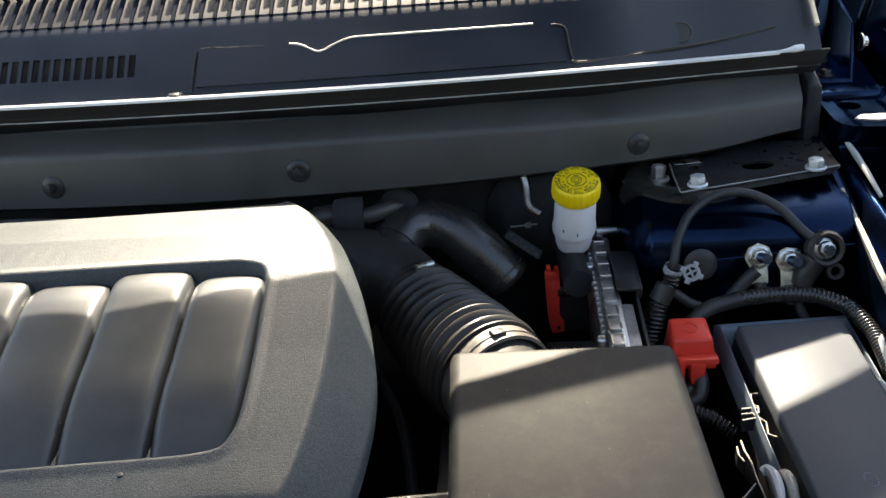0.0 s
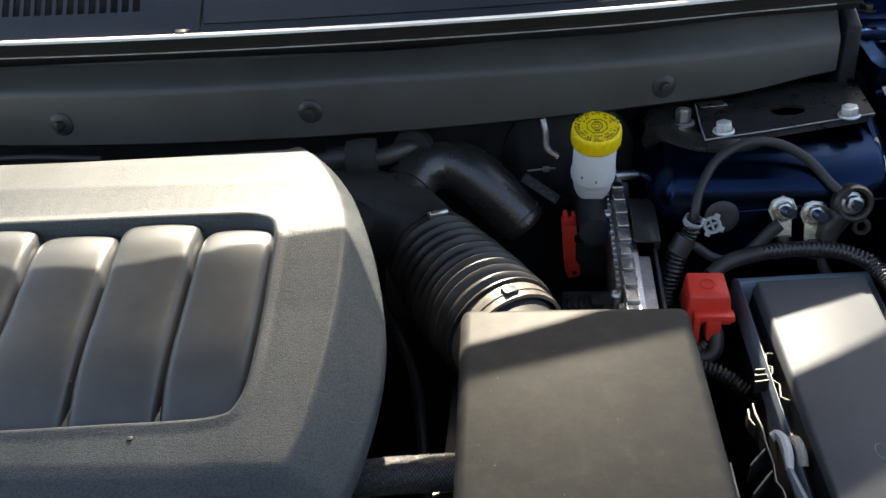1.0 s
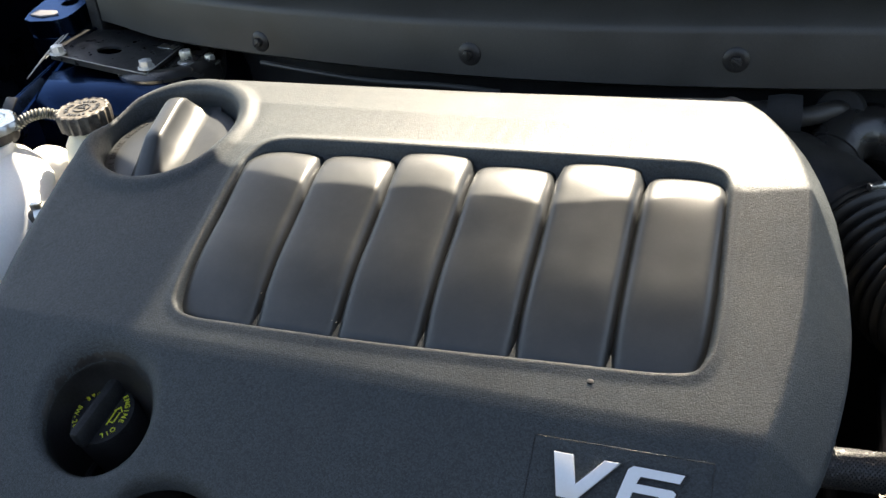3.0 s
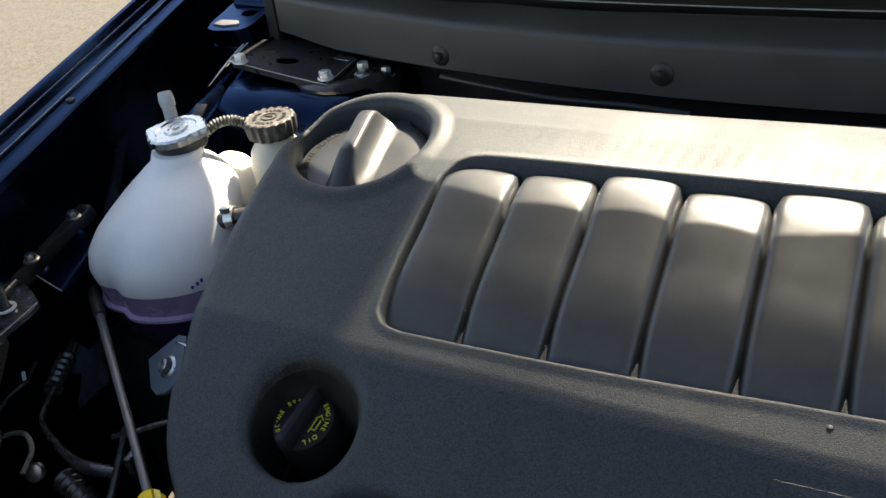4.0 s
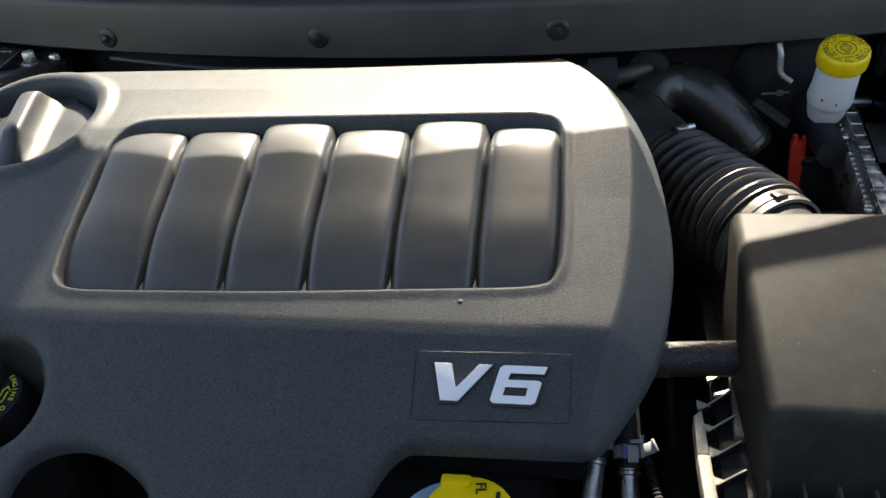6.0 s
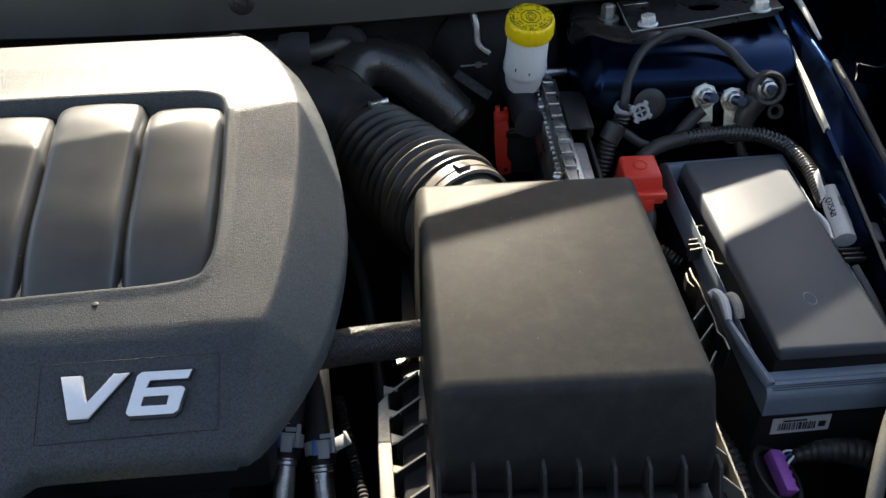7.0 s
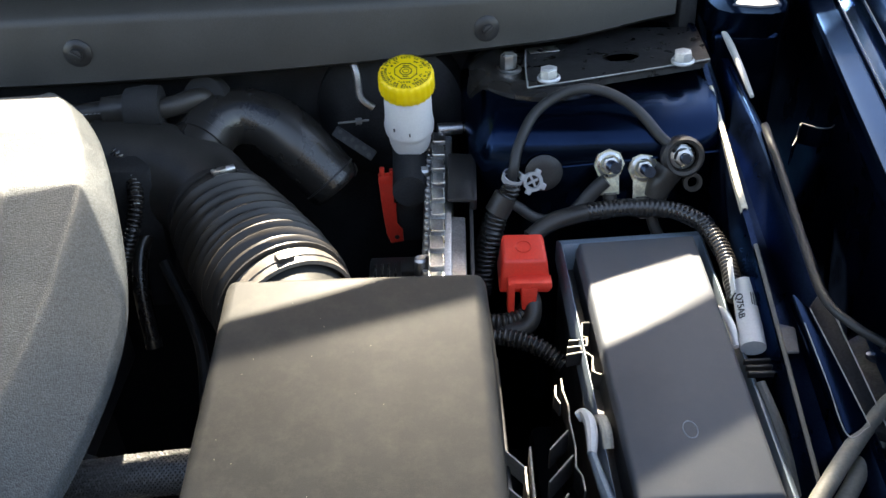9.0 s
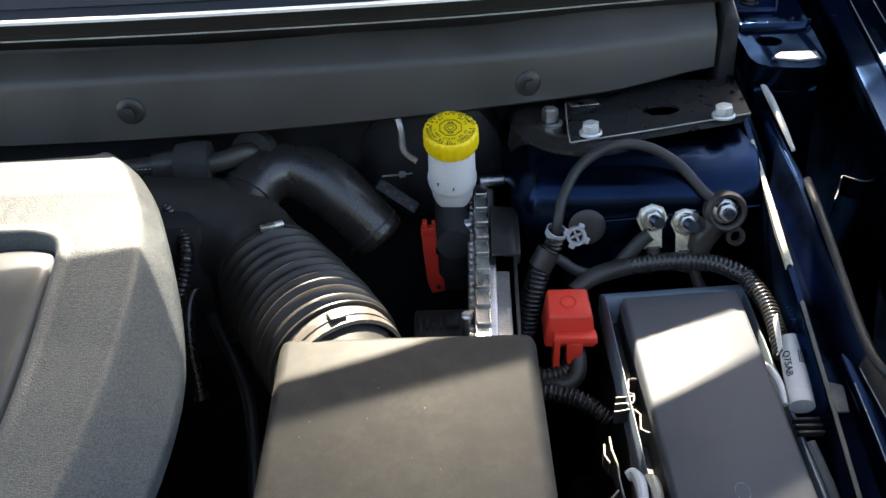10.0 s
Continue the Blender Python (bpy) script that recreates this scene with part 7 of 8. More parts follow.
    # two grey hoses and their carrier
    for pts, r in ((((0.80, 0.565, 0.905), (0.756, 0.535, 0.900), (0.720, 0.502, 0.890), (0.681, 0.461, 0.876), (0.651, 0.424, 0.860), (0.628, 0.387, 0.835), (0.60, 0.33, 0.78)), 0.0060),
                   (((0.80, 0.548, 0.892), (0.755, 0.522, 0.885), (0.722, 0.488, 0.875), (0.684, 0.444, 0.858), (0.662, 0.404, 0.835), (0.65, 0.35, 0.79)), 0.0060)):
        o = Vector(pts[2])
        root = thing("washer_hose", "thick grey rubber hose by the headlamp", "hose", o, group="grey hoses")
        part("hose", tube([Vector(p) - o for p in pts], r, 16), M_HOSEGREY, root, "grey rubber hose")
        part("clip", tube([Vector(pts[3]) - o, Vector(pts[3]).lerp(Vector(pts[4]), 0.12) - o], r + 0.002, 14, per=2), M_BLACK, root)
    o = Vector((0.70, 0.44, 0.86))
    root = thing("hose_carrier", "black plastic carrier with steel screws by the headlamp", "bracket", o)
    rail = [(0.6765, 0.457), (0.6735, 0.4156), (0.6695, 0.386), (0.664, 0.380), (0.640, 0.350)]
    cross = [(0.7075, 0.4615), (0.6955, 0.456), (0.6955, 0.420)]
    for line, high in ((rail, 0.024), (cross, 0.020)):
        part("wall", strip([Vector((x, y, 0.880)) - o for x, y in line], 0.0022, high), M_BLACK, root, "thin upright wall", smooth=False)
        part("edge_line", tube([Vector((x, y, 0.8803)) - o for x, y in line], 0.0007, 6, per=2), M_BLUEGREY, root, "pale line along the top edge")
    part("tray_floor", prism([(x - o.x, y - o.y) for x, y in ((0.6765, 0.455), (0.6735, 0.4156), (0.6695, 0.386), (0.74, 0.37), (0.75, 0.46))], -0.004, 0.0, 0.0005), M_GLOSS, root)
    part("cover_plate", prism([(x - o.x, y - o.y) for x, y in ((0.666, 0.380), (0.642, 0.350), (0.60, 0.30), (0.75, 0.28), (0.76, 0.46), (0.7225, 0.459), (0.703, 0.428), (0.690, 0.398))], 0.012, 0.016, 0.001), M_LAMPSTEEL, root, "grey plastic cover plate")
    part("ear", move(box(0.007, 0.013, 0.010, 0.0012), pose(0.664 - o.x, 0.447 - o.y, 0.878 - o.z, 0, 10, -20)), M_LAMPSTEEL, root)
    for x, y, z in ((0.6875, 0.4205, 0.862), (0.6795, 0.4035, 0.862), (0.6600, 0.3905, 0.858), (0.6430, 0.3715, 0.858), (0.6800, 0.4480, 0.864)):
        part("screw", move(merge(prism(hex_outline(0.0040), 0.0, 0.005, 0.0006), lathe([(0.0056, -0.001), (0.0056, 0.001), (0.004, 0.0015)], 18), lathe([(0.0023, 0.005), (0.0023, 0.008), (0, 0.0085)], 12)), pose(x - o.x, y - o.y, z - o.z, 8, -10, 17)), M_ALU, root, "bright steel screw")
    part("clip_post", tube([Vector(p) - o for p in ((0.664, 0.398, 0.80), (0.662, 0.394, 0.83), (0.660, 0.3905, 0.858))], 0.004, 10), M_BLACK, root)
    part("clip_post", tube([Vector(p) - o for p in ((0.650, 0.380, 0.80), (0.646, 0.376, 0.83), (0.643, 0.3715, 0.858))], 0.004, 10), M_BLACK, root)
    o = Vector((0.585, 0.44, 0.79))
    root = thing("harness_plug", "magenta plug in a black connector with taped loom", "connector", o)
    part("shell", move(lathe([(0.026, -0.03), (0.027, 0.0), (0.025, 0.004), (0.021, 0.004), (0.020, -0.004), (0, -0.004)], 32, m=Matrix.Diagonal((0.75, 1.15, 1, 1))), pose(0.580 - o.x, 0.434 - o.y, 0.788 - o.z, 10, 14, 10)), M_BLACK, root, "black connector shell")
    plug = part("plug", move(box(0.011, 0.038, 0.012, 0.0015), pose(0.583 - o.x, 0.434 - o.y, 0.793 - o.z, 10, 14, 4)), M_MAGENTA, root, "magenta plug")
    for k in range(5):
        part("tooth", move(box(0.005, 0.0035, 0.006, 0.0006), pose(0.589 - o.x, 0.448 - 0.0072 * k - o.y, 0.795 - 0.0014 * k - o.z, 10, 14, 4)), M_MAGENTA, plug)
    part("loom", tube([Vector(p) - o for p in ((0.594, 0.446, 0.792), (0.605, 0.448, 0.797), (0.633, 0.446, 0.802), (0.662, 0.438, 0.799), (0.682, 0.420, 0.785), (0.69, 0.395, 0.755))], [0.004, 0.009, 0.0115, 0.0115, 0.0115, 0.0115], 16, rib=0.001, pitch=0.006), M_RUBBER, root, "taped black loom")
    for k in range(3):
        part("wire", tube([Vector(p) - o for p in ((0.588, 0.450 - 0.006 * k, 0.793), (0.594, 0.453 - 0.005 * k, 0.797), (0.603, 0.450, 0.799))], 0.0011, 6), (M_LABEL, M_BLUECLIP, M_LABEL)[k], root)
    # dark undergrowth below the fuse box and plugs
    o = Vector((0.62, 0.42, 0.72))
    root = thing("lower_harness", "black harness and brackets below the fuse box", "wiring", o)
    for pts, r in ((((0.54, 0.45, 0.76), (0.58, 0.40, 0.74), (0.66, 0.38, 0.74), (0.73, 0.42, 0.76)), 0.012), (((0.53, 0.40, 0.74), (0.56, 0.36, 0.76), (0.62, 0.34, 0.74)), 0.009), (((0.535, 0.50, 0.80), (0.550, 0.45, 0.79), (0.555, 0.40, 0.76)), 0.008)):
        part("loom", tube([Vector(p) - o for p in pts], r, 12, rib=0.0015, pitch=0.006), M_RUBBER, root)


right_corner()


# ---- coolant bottle and power steering reservoir ----
def lobed(cx, cy, rx, ry, z, lobe, n=64):
    pts = []
    for i in range(n):
        a = 2 * math.pi * i / n
        k = 1 + lobe * (0.055 * math.cos(2 * (a - 0.35)) - 0.10 * math.exp(-((a - 4.40) / 0.20) ** 2) - 0.05 * math.exp(-((a - 1.2) / 0.3) ** 2))
        pts.append((cx + rx * k * math.cos(a), cy + ry * k * math.sin(a), z))
    return pts


def coolant_bottle():
    o = Vector((-0.655, 0.61, 0.79))
    root = thing("coolant_bottle", "white translucent coolant bottle with purple coolant at its base", "reservoir", o)

    def shell(rows, cap_low=False, cap_top=False):
        bm = loft([[Vector(p) - o for p in lobed(*r)] for r in rows], close=True)
        bm.verts.ensure_lookup_table()
        if cap_low:
            bm.faces.new(bm.verts[:64])
        if cap_top:
            bm.faces.new(bm.verts[-64:])
        return bm
    part("upper_shell", shell([(-0.651, 0.604, 0.0915, 0.0815, 0.879, 1), (-0.651, 0.606, 0.0955, 0.085, 0.893, 1), (-0.651, 0.609, 0.094, 0.083, 0.908, 0.9), (-0.649, 0.616, 0.088, 0.078, 0.925, 0.75), (-0.645, 0.628, 0.081, 0.071, 0.941, 0.7),
                               (-0.644, 0.643, 0.073, 0.064, 0.955, 0.5), (-0.648, 0.656, 0.061, 0.054, 0.966, 0.3), (-0.657, 0.667, 0.045, 0.043, 0.975, 0.1), (-0.665, 0.673, 0.032, 0.031, 0.981, 0), (-0.667, 0.680, 0.0315, 0.0305, 0.990, 0)], cap_top=True), M_WHITE, root, "milky white upper shell")
    part("coolant_band", shell([(-0.649, 0.600, 0.0855, 0.0755, 0.851, 1), (-0.650, 0.602, 0.0900, 0.0800, 0.879, 1)]), M_PURPLE, root, "purple coolant showing through")
    part("seam_flange", shell([(-0.649, 0.600, 0.083, 0.073, 0.846, 1), (-0.649, 0.600, 0.0915, 0.0815, 0.847, 1), (-0.649, 0.600, 0.0915, 0.0815, 0.851, 1), (-0.649, 0.600, 0.084, 0.074, 0.853, 1)]), M_LILAC, root, "pale lilac seam flange")
    part("lower_shell", shell([(-0.645, 0.595, 0.055, 0.05, 0.792, 1), (-0.647, 0.597, 0.070, 0.062, 0.806, 1), (-0.649, 0.600, 0.083, 0.073, 0.848, 1)], cap_low=True), M_DEEPPURPLE, root, "dark purple lower shell")
    part("side_chamber", skin(rel([(-0.66, 0.69, 0.90), (-0.59, 0.69, 0.90), (-0.59, 0.75, 0.90), (-0.66, 0.75, 0.90)], o), rel([(-0.65, 0.70, 0.968), (-0.605, 0.70, 0.965), (-0.605, 0.74, 0.965), (-0.65, 0.74, 0.968)], o), 0.018, 4), M_WHITE, root)
    c = Vector((-0.669, 0.690, 0.993)) - o
    tilt = Matrix.Translation(c) @ pose(0, 0, 0.003, 3, -3, 12) @ Matrix.Scale(1.06, 4)
    part("neck", lathe([(0.029, -0.010), (0.030, -0.006), (0.030, 0.006), (0.027, 0.010)], 36, m=tilt), M_BLACK, root, "black filler neck")
    n = 72
    rows = []
    for rr, z in ((0.028, 0.004), (0.0335, 0.005), (0.0335, 0.012), (0.0315, 0.0145), (0.024, 0.015), (0.0225, 0.0135), (0.014, 0.0135), (0.013, 0.0155), (0.009, 0.0155), (0.008, 0.014), (0.0045, 0.014), (0.004, 0.0165), (0.0005, 0.0165)):
        row = []
        for i in range(n):
            a = 2 * math.pi * i / n
            ear = 0.0065 * max(0, math.cos(2 * a)) ** 6 if rr > 0.025 else 0
            scal = 0.0008 * math.cos(18 * a) if rr > 0.03 else 0
            row.append(((rr + ear + scal) * math.cos(a), (rr + ear + scal) * math.sin(a), z))
        rows.append(row)
    part("pressure_cap", move(loft(rows, close=True), tilt), M_STEEL, root, "bright steel pressure cap")
    part("cap_tab", move(box(0.016, 0.02, 0.002, 0.0008), tilt @ pose(0.012, 0.036, 0.016, 30, 0, -10)), M_BLACK, root)
    part("nipple", merge(tube([Vector(p) - o for p in ((-0.700, 0.715, 0.985), (-0.705, 0.72, 1.005), (-0.711, 0.726, 1.022))], [0.009, 0.0085, 0.008], 18), tube([Vector(p) - o for p in ((-0.7105, 0.7255, 1.02), (-0.713, 0.728, 1.028), (-0.716, 0.731, 1.036))], [0.0095, 0.010, 0.0085], 18)), M_NIPPLE, root, "pale grey hose nipple")
    for x, y, z in ((-0.5670, 0.5655, 0.8935), (-0.5705, 0.5618, 0.8905), (-0.5755, 0.5576, 0.8872)):
        part("ink_mark", move(lathe([(0, 0.0008), (0.0016, 0.0006), (0.0022, -0.0004)], 12, m=Matrix.Diagonal((0.8, 1.3, 1, 1))), pose(x - o.x, y - o.y, z - o.z, 90, 0, 49)), M_BLUEMARK, root, "blue ink mark")
    on = Matrix.Translation(Vector((-0.5762, 0.6346, 0.9494)) - o) @ Vector((0.693, -0.08, 0.717)).to_track_quat("Z", "Y").to_matrix().to_4x4()
    part("stain", move(lathe([(0, 0.0004), (0.007, 0.0002), (0.010, -0.0014)], 24, m=Matrix.Diagonal((0.7, 1.5, 1, 1))), on), M_LILACSTAIN, root, "faint purple stain")
    part("ink_mark", move(lathe([(0, 0.0012), (0.0016, 0.0008), (0.002, 0)], 12), on), M_BLUEMARK, root)
    o2 = Vector((-0.57, 0.49, 0.82))
    br = thing("bottle_bracket", "grey mounting tab with a hexagon bolt below the bottle", "bracket", o2)
    f = pose(-0.572 - o2.x, 0.492 - o2.y, 0.832 - o2.z, 38, 0, -20)
    part("tab", move(prism([(-0.034, -0.012), (-0.004, -0.034), (0.010, -0.036), (0.024, -0.026), (0.032, -0.006), (0.004, 0.034), (-0.010, 0.030)], -0.002, 0.003, 0.002), f), M_TABGREY, br, "grey tab plate")
    bolt((0, 0, 0), 0.0085, 0.010, 1.5, m=f @ pose(0.004, -0.004, 0.002), parent=br)
    part("spring_clip", move(tube([(-0.012, 0.02, 0), (0.0, 0.024, 0.004), (0.014, 0.026, 0.002)], 0.0014, 8), f), M_STEEL, br)

    o = Vector((-0.558, 0.73, 0.88))
    root = thing("steering_fluid_reservoir", "ivory power steering reservoir with black scalloped cap", "reservoir", o)
    part("bottle", lathe([(0.0, 0.0), (0.030, 0.0), (0.034, 0.01), (0.0345, 0.08), (0.031, 0.098), (0.024, 0.108), (0.022, 0.118), (0, 0.118)], 36), M_IVORY, root, "ivory bottle")
    n = 96
    rows = []
    for rr, z in ((0.020, 0.116), (0.0285, 0.117), (0.0292, 0.120), (0.0300, 0.134), (0.029, 0.1375), (0.027, 0.1385), (0.0255, 0.1375), (0.0245, 0.1375), (0.0005, 0.1378)):
        rows.append([((rr + (0.0012 * math.cos(18 * 2 * math.pi * i / n) if rr > 0.0255 else 0)) * math.cos(2 * math.pi * i / n), (rr + (0.0012 * math.cos(18 * 2 * math.pi * i / n) if rr > 0.0255 else 0)) * math.sin(2 * math.pi * i / n), z) for i in range(n)])
    cap = part("cap", loft(rows, close=True), M_WORN, root, "dusty black scalloped cap")
    part("cap_symbol", merge(lathe([(0.0085, 0.1378), (0.0085, 0.1388), (0.0100, 0.1388), (0.0100, 0.1378)], 28), box(0.010, 0.0022, 0.0012, at=(0, 0, 0.1385)), box(0.0022, 0.006, 0.0012, at=(0, 0.003, 0.1385))), M_PRINT, cap)
    for k in range(24):
        if k % 6 != 4:
            a = k * 15
            part("print_mark", move(box(0.0026, 0.0045, 0.0010), pose(0.0178 * math.cos(radians(a)), 0.0178 * math.sin(radians(a)), 0.1380, 0, 0, a - 90 + (k % 3) * 8)), M_PRINT, cap)
    o = Vector((-0.62, 0.73, 0.99))
    root = thing("overflow_hose", "black corrugated overflow hose between the reservoirs", "hose", o)
    part("hose", tube([Vector(p) - o for p in ((-0.642, 0.704, 1.000), (-0.632, 0.718, 1.007), (-0.617, 0.730, 1.008), (-0.603, 0.738, 1.000), (-0.597, 0.744, 0.985), (-0.595, 0.748, 0.965))], 0.0058, 14, rib=0.002, pitch=0.004), M_WORNHOSE, root)
    o = Vector((-0.52, 0.63, 0.95))
    root = thing("hose_clamp", "steel worm-drive hose clamp on a black hose", "clamp", o)
    part("hose", tube([Vector(p) - o for p in ((-0.590, 0.612, 0.925), (-0.560, 0.624, 0.940), (-0.520, 0.634, 0.946))], 0.0105, 16), M_RUBBER, root)
    part("band", ring_at(Vector((-0.560, 0.624, 0.940)) - o, Vector((-0.54, 0.630, 0.944)) - o, 0.3, 0.0120, 0.012, 24), M_STEEL, root, "steel band")
    part("screw", move(box(0.012, 0.008, 0.008, 0.001), pose(-0.556 - o.x, 0.620 - o.y, 0.955 - o.z, 0, 0, 20)), M_STEEL, root)


coolant_bottle()


# ---- left front corner ----
def left_corner():
    o = Vector((-0.60, 0.44, 0.86))
    root = thing("dipstick_rod", "grey steel rod with ribbed yellow grip", "rod", o)
    A, B = Vector((-0.7530, 0.5600, 0.858)) - o, Vector((-0.4320, 0.3215, 0.860)) - o
    part("rod", tube([A, A.lerp(B, 0.35), A.lerp(B, 0.36), B], [0.0050, 0.0050, 0.0042, 0.0042], 14, per=6), M_RODGREY, root, "grey steel rod")
    part("sleeve", tube([A, A.lerp(B, 0.22)], 0.007, 14, per=2), M_RUBBER, root)
    d = (B - A).normalized()
    turn = d.to_track_quat("Z", "Y").to_matrix().to_4x4()
    n = 60
    rows = []
    for rr, z in ((0.004, 0), (0.0098, 0.002), (0.0112, 0.006), (0.0112, 0.05), (0.011, 0.055), (0.001, 0.056)):
        rows.append([((rr + (0.0016 * math.cos(10 * 2 * math.pi * i / n) if rr > 0.01 else 0)) * math.cos(2 * math.pi * i / n), (rr + (0.0016 * math.cos(10 * 2 * math.pi * i / n) if rr > 0.01 else 0)) * math.sin(2 * math.pi * i / n), z) for i in range(n)])
    part("grip", move(loft(rows, close=True), Matrix.Translation(B - d * 0.001) @ turn), M_YELLOW, root, "ribbed yellow grip")

    o = Vector((-0.80, 0.45, 0.86))
    root = thing("lamp_bracket", "dark painted headlamp bracket with threaded studs", "bracket", o)
    part("plate", prism([(x - o.x, y - o.y) for x, y in ((-0.742, 0.482), (-0.737, 0.470), (-0.733, 0.42), (-0.730, 0.372), (-0.687, 0.332), (-0.66, 0.30), (-0.75, 0.27), (-0.93, 0.30), (-0.93, 0.53), (-0.85, 0.52), (-0.80, 0.505), (-0.775, 0.500))], 0.018, 0.0245, 0.001), M_LAMPSTEEL, root, "dark plate")
    part("ridge", tube([Vector(p) - o for p in ((-0.800, 0.500, 0.889), (-0.783, 0.462, 0.892), (-0.768, 0.425, 0.893), (-0.744, 0.385, 0.892), (-0.705, 0.336, 0.890))], [0.003, 0.0045, 0.005, 0.005, 0.004], 10), M_LAMPSTEEL, root, "pressed ridge")
    bolt(Vector((-0.7606, 0.4542, 0.884)) - o, 0.0075, 0.006, 1.5, parent=root, label="dark flange nut", mat=M_LAMPSTEEL)
    part("stud", tube([Vector((-0.7606, 0.4542, 0.886)) - o, Vector((-0.7675, 0.459, 0.902)) - o, Vector((-0.774, 0.4635, 0.917)) - o], 0.0058, 14, rib=0.0008, pitch=0.0018), M_LAMPSTEEL, root, "threaded stud")
    part("washer_ring", lathe([(0.0085, 0.0), (0.0120, 0.0), (0.0120, 0.002), (0.0085, 0.002)], 24, at=Vector((-0.7615, 0.4548, 0.8905)) - o), M_LABEL, root, "white washer")
    stop = part("bumper_stop", lathe([(0.021, -0.012), (0.021, 0.0), (0.0165, 0.003), (0.0165, 0.008), (0.020, 0.012), (0.020, 0.017), (0.0165, 0.020), (0.018, 0.026)], 28, at=Vector((-0.824, 0.460, 0.895)) - o), M_RUBBER, root, "ribbed rubber stop")
    part("stop_cap", move(merge(prism(hex_outline(0.0225), 0.0, 0.010, 0.002), lathe([(0.0185, 0.010), (0.0185, 0.013), (0.009, 0.013), (0.009, 0.0105)], 28)), pose(-0.818 - o.x, 0.4635 - o.y, 0.919 - o.z, -8, 0, 12)), M_LAMPSTEEL, stop, "grey hexagonal cap")
    # Black disc gives the cap's opening its dark inside.
    part("stop_hole", lathe([(0.0092, 0.0), (0.0, 0.0)], 20, m=Matrix.Translation(Vector((-0.8165, 0.4655, 0.9312)) - o) @ pose(0, 0, 0, -8, 0, 12)), M_PRINT, stop, "black disc for a hole")
    part("washer", lathe([(0.011, 0), (0.011, 0.002), (0.006, 0.002)], 20, at=Vector((-0.789, 0.402, 0.8860)) - o), M_STEEL, root)
    # Light on the bracket's glossy edges is put in as pale tubes.
    part("front_edge", tube([Vector(p) - o for p in ((-0.742, 0.480, 0.8850), (-0.7335, 0.42, 0.8850), (-0.7305, 0.374, 0.8850), (-0.690, 0.334, 0.8850), (-0.662, 0.302, 0.8850))], 0.0008, 6), M_BLUEGREY, root, "edge highlight drawn as a pale line")
    part("edge_line", tube([Vector(p) - o for p in ((-0.7725, 0.444, 0.8965), (-0.7560, 0.408, 0.8978), (-0.735, 0.376, 0.8970))], 0.0005, 6), M_BLUEGREY, root, "edge highlight drawn as a thin pale line")
    o = Vector((-0.77, 0.54, 0.87))
    root = thing("apron_step", "dark blue painted step at the foot of the apron", "apron", o)
    part("box", skin(rel([(-0.800, 0.520, 0.80), (-0.722, 0.502, 0.80), (-0.748, 0.60, 0.80), (-0.81, 0.62, 0.80)], o), rel([(-0.776, 0.513, 0.893), (-0.7215, 0.501, 0.891), (-0.742, 0.585, 0.905), (-0.790, 0.60, 0.905)], o), 0.003, 3), M_PAINT, root, "dark blue painted step")
    # Highlight along the step's edge, given as a pale tube.
    part("edge_line", tube([Vector(p) - o for p in ((-0.776, 0.513, 0.8935), (-0.748, 0.5065, 0.8925), (-0.7215, 0.501, 0.8915))], 0.0007, 6), M_BLUEGREY, root, "edge highlight drawn as a thin pale line")
    for p in ((-0.803, 0.531, 0.898), (-0.814, 0.613, 0.908)):
        bolt(p, 0.0065, 0.009, 1.5, name="apron_bolt", label="grey bolt on the inner apron")
    part("ledge", skin(rel([(-0.86, 0.50, 0.86), (-0.81, 0.50, 0.86), (-0.83, 0.66, 0.88), (-0.87, 0.66, 0.88)], o), rel([(-0.86, 0.50, 0.884), (-0.815, 0.50, 0.884), (-0.835, 0.66, 0.898), (-0.87, 0.66, 0.898)], o), 0.004, 2), M_WELL, root)

    # Bright edge of the flange, its highlight given as a pale tube.
    part("flange_edge", tube([Vector(p) - o for p in ((-0.746, 0.590, 0.9065), (-0.742, 0.630, 0.912), (-0.739, 0.677, 0.920))], 0.0011, 6), M_BLUEGREY, root, "pale highlight line along the flange edge")
    o = Vector((-0.70, 0.43, 0.78))
    root = thing("coolant_pipe", "black formed pipe with ribbed rubber joint", "pipe", o)
    part("pipe", tube([Vector(p) - o for p in ((-0.726, 0.446, 0.79), (-0.714, 0.418, 0.785), (-0.700, 0.402, 0.782), (-0.662, 0.386, 0.78), (-0.63, 0.376, 0.78), (-0.60, 0.373, 0.78), (-0.565, 0.378, 0.78))], [0.0036, 0.0036, 0.0038, 0.0042, 0.0055, 0.0075, 0.006], 14), M_PIPE, root)
    part("joint", tube([Vector(p) - o for p in ((-0.757, 0.495, 0.79), (-0.743, 0.47, 0.79), (-0.726, 0.444, 0.79))], 0.0095, 16, rib=0.004, pitch=0.011), M_PIPE, root, "ribbed rubber joint")
    part("upper_pipe", tube([Vector(p) - o for p in ((-0.785, 0.545, 0.80), (-0.770, 0.52, 0.795), (-0.757, 0.495, 0.79))], 0.0045, 10), M_RUBBER, root)
    part("end_nut", lathe([(0.010, 0), (0.010, 0.008), (0.006, 0.010), (0, 0.010)], 16, m=Matrix.Translation(Vector((-0.655, 0.352, 0.775)) - o) @ pose(0, 0, 0, 60, 0, 20)), M_ALU, root)
    o = Vector((-0.61, 0.36, 0.74))
    root = thing("ribbed_boot", "black ribbed rubber boot low in the bay", "boot", o)
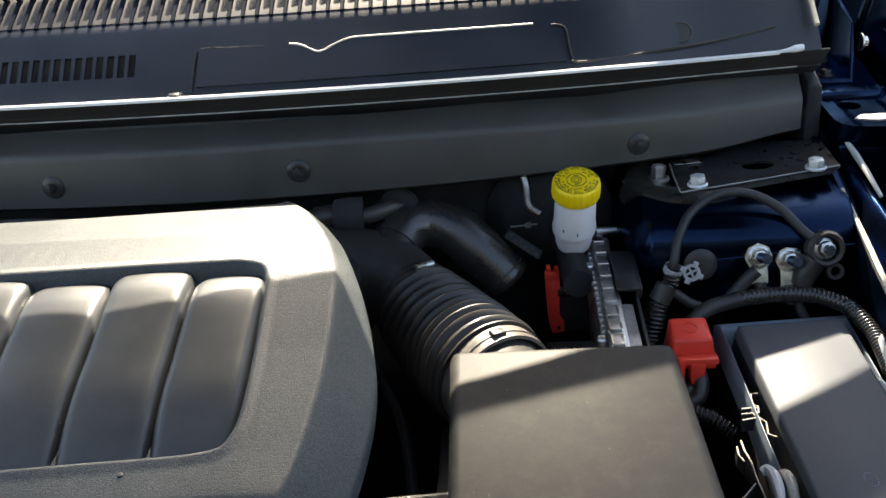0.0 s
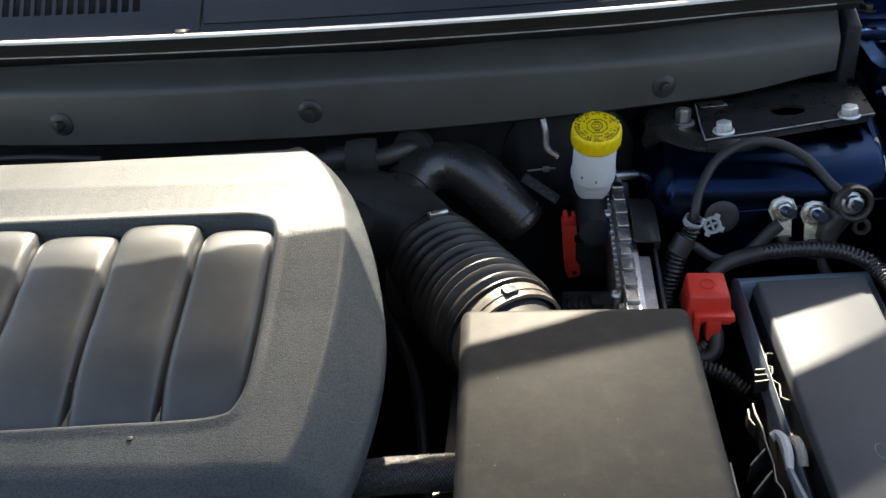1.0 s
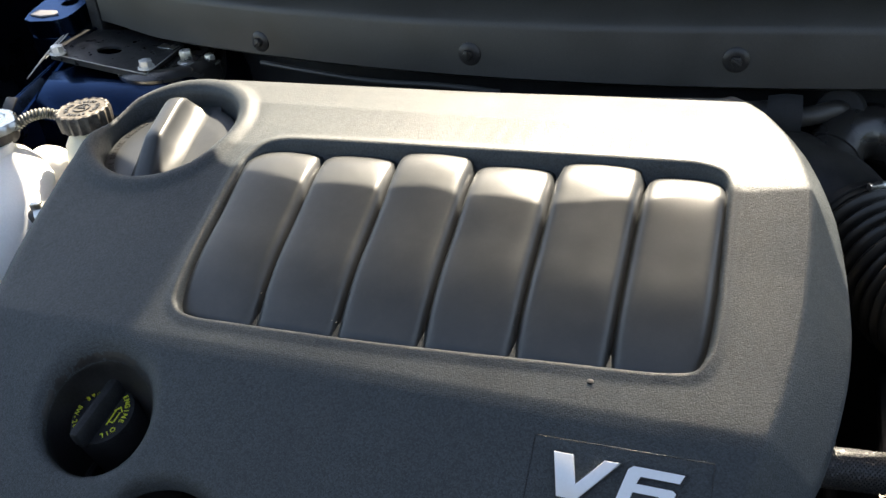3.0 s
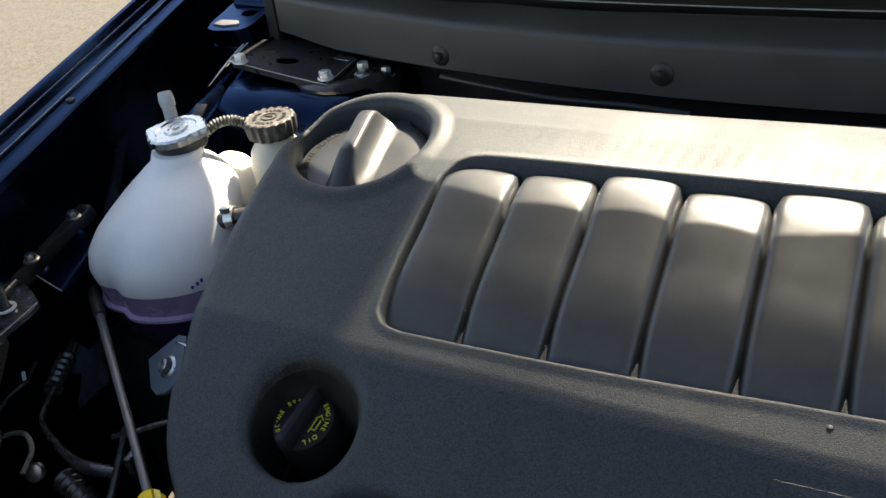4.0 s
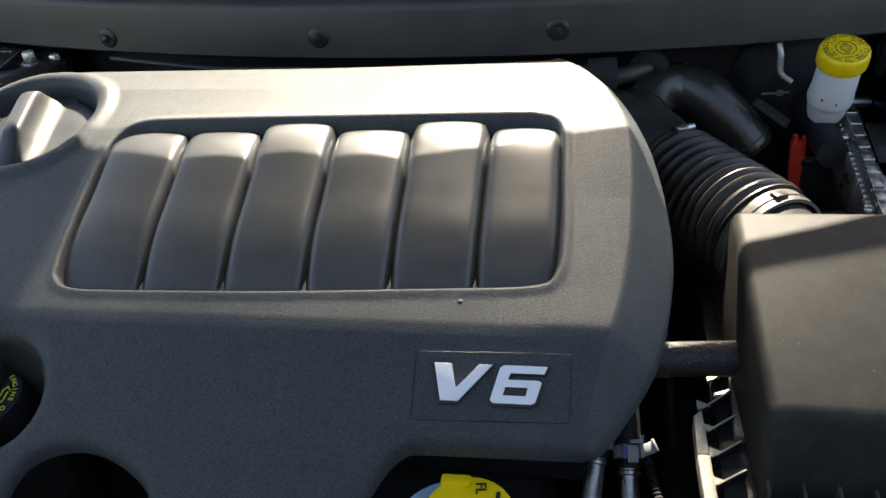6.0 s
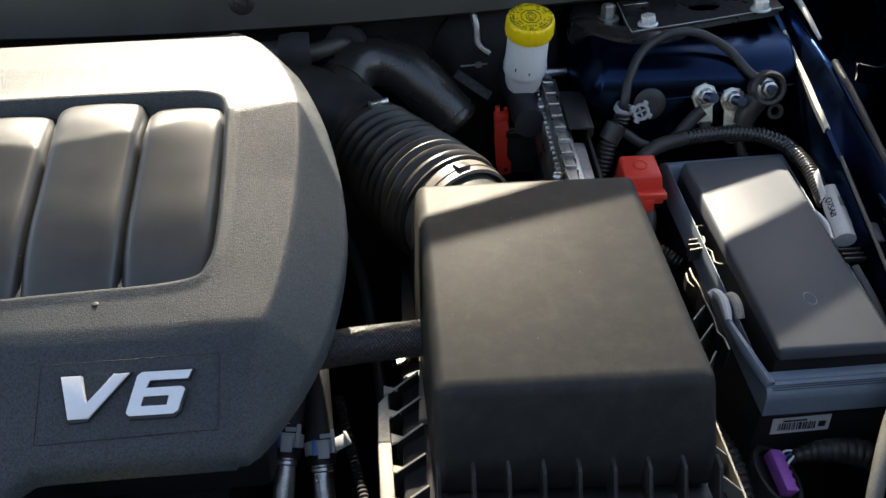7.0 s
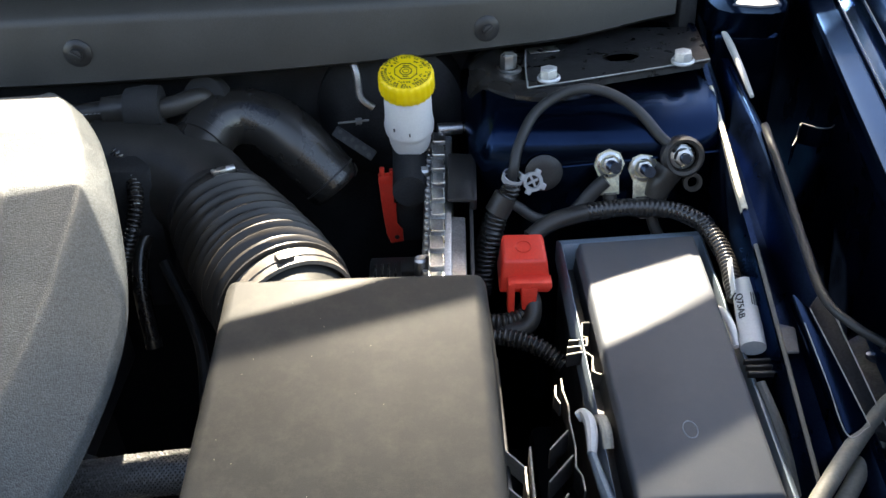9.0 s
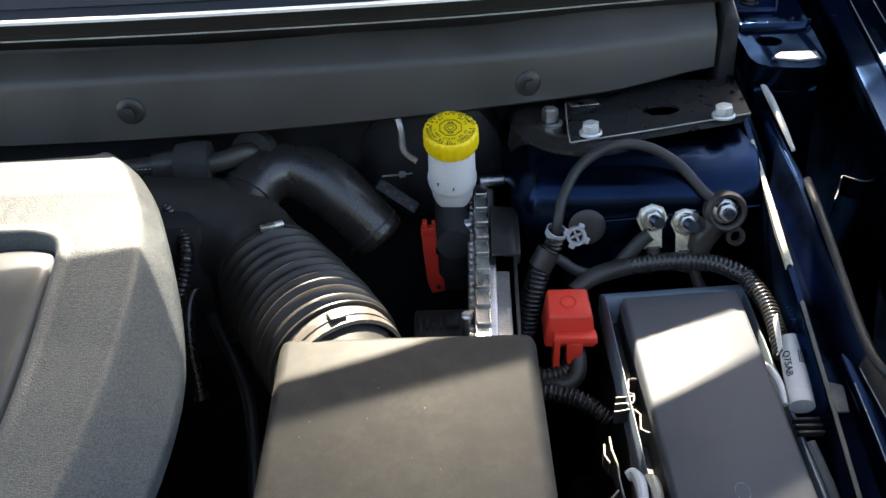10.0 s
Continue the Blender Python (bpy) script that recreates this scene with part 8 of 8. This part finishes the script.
    part("boot", tube([Vector(p) - o for p in ((-0.645, 0.368, 0.752), (-0.61, 0.358, 0.75), (-0.57, 0.345, 0.745), (-0.55, 0.33, 0.74))], 0.012, 16, rib=0.005, pitch=0.012), M_PIPE, root)
    o = Vector((-0.75, 0.38, 0.80))
    root = thing("wiring_loom", "taped wiring loom with loose wires by the headlamp", "wiring", o)
    part("loom", tube([Vector(p) - o for p in ((-0.81, 0.455, 0.83), (-0.795, 0.435, 0.825), (-0.756, 0.389, 0.82), (-0.724, 0.344, 0.815), (-0.696, 0.311, 0.81), (-0.66, 0.28, 0.80))], 0.011, 14, rib=0.0015, pitch=0.009), M_WORNHOSE, root, "cloth-taped loom")
    part("wire", tube([Vector(p) - o for p in ((-0.69, 0.318, 0.80), (-0.712, 0.345, 0.80), (-0.705, 0.362, 0.80), (-0.685, 0.372, 0.80), (-0.662, 0.360, 0.795), (-0.650, 0.335, 0.79))], 0.0028, 10), M_WORNHOSE, root, "looped grey wire")
    part("wire", tube([Vector(p) - o for p in ((-0.745, 0.45, 0.82), (-0.735, 0.425, 0.815), (-0.74, 0.40, 0.81), (-0.728, 0.38, 0.81))], 0.0022, 8), M_PIPE, root)
    part("wire", tube([Vector(p) - o for p in ((-0.70, 0.33, 0.82), (-0.67, 0.31, 0.82), (-0.645, 0.30, 0.81), (-0.62, 0.28, 0.80))], 0.003, 8), M_GREYCABLE, root)
    part("connector", move(box(0.05, 0.026, 0.02, 0.002), pose(-0.672 - o.x, 0.318 - o.y, 0.845 - o.z, 0, 0, 40)), M_LAMPSTEEL, root, "grey-black connector")
    part("connector_tab", move(box(0.012, 0.010, 0.004, 0.001), pose(-0.668 - o.x, 0.324 - o.y, 0.857 - o.z, 0, 0, 40)), M_BLACK, root)
    part("foil", move(box(0.004, 0.012, 0.001, 0.0003), pose(-0.735 - o.x, 0.425 - o.y, 0.823 - o.z, 20, 0, 50)), M_GREYCLIP, root)
    o = Vector((-0.56, 0.41, 0.78))
    root = thing("fan_shroud_bar", "thin black shroud bar low beside the engine", "bracket", o)
    part("bar", tube([Vector(p) - o for p in ((-0.595, 0.41, 0.79), (-0.569, 0.415, 0.80), (-0.542, 0.44, 0.80), (-0.50, 0.46, 0.80))], 0.0035, 8), M_PIPE, root)
    part("post", tube([Vector(p) - o for p in ((-0.582, 0.42, 0.80), (-0.565, 0.38, 0.78), (-0.55, 0.34, 0.76))], 0.004, 8), M_PIPE, root)
    part("lug", box(0.01, 0.02, 0.03, 0.002, at=Vector((-0.548, 0.393, 0.785)) - o), M_PIPE, root)


left_corner()


# ---- dark parts deep in the bay ----
def engine_block():
    o = Vector((-0.1, 0.52, 0.42))
    root = thing("engine", "black engine below the plastic cover", "engine", o)
    part("block", box(0.50, 0.28, 0.38, 0.03, at=(0, 0.05, 0.20)), M_WELL, root)
    part("head", box(0.56, 0.28, 0.06, 0.01, at=(0, 0.05, 0.43)), M_WELL, root)
    o = Vector((0.40, 0.50, 0.42))
    root = thing("gearbox", "black gearbox casing below the air filter box", "gearbox", o)
    part("casing", box(0.30, 0.36, 0.26, 0.03, at=(0, 0.02, 0.13)), M_WELL, root)
    o = Vector((0.62, 0.60, 0.42))
    root = thing("battery_tray", "black tray carrying the fuse box", "tray", o)
    part("box", box(0.15, 0.30, 0.24, 0.01, at=(0, 0.01, 0.12)), M_WELL, root)
    o = Vector((-0.64, 0.56, 0.42))
    root = thing("side_rail", "black side rail carrying the reservoirs", "rail", o)
    part("rail", box(0.20, 0.30, 0.36, 0.02, at=(-0.03, 0.14, 0.18)), M_WELL, root)
    o = Vector((-0.25, 0.85, 1.0))
    root = thing("cowl_wire", "thin wire sagging under the cowl", "wire", o)
    part("wire", tube([Vector(q) - o for q in ((-0.40, 0.868, 1.022), (-0.33, 0.862, 1.016), (-0.25, 0.858, 1.010), (-0.17, 0.856, 1.010), (-0.10, 0.855, 1.006))], 0.003, 8), M_CABLE, root)
    o = Vector((0.0, 0.80, 0.90))
    root = thing("plenum", "black intake plenum behind the engine cover", "plenum", o)
    part("body", box(0.62, 0.10, 0.16, 0.02, at=(-0.1, 0.02, 0.0)), M_WELL, root)


engine_block()
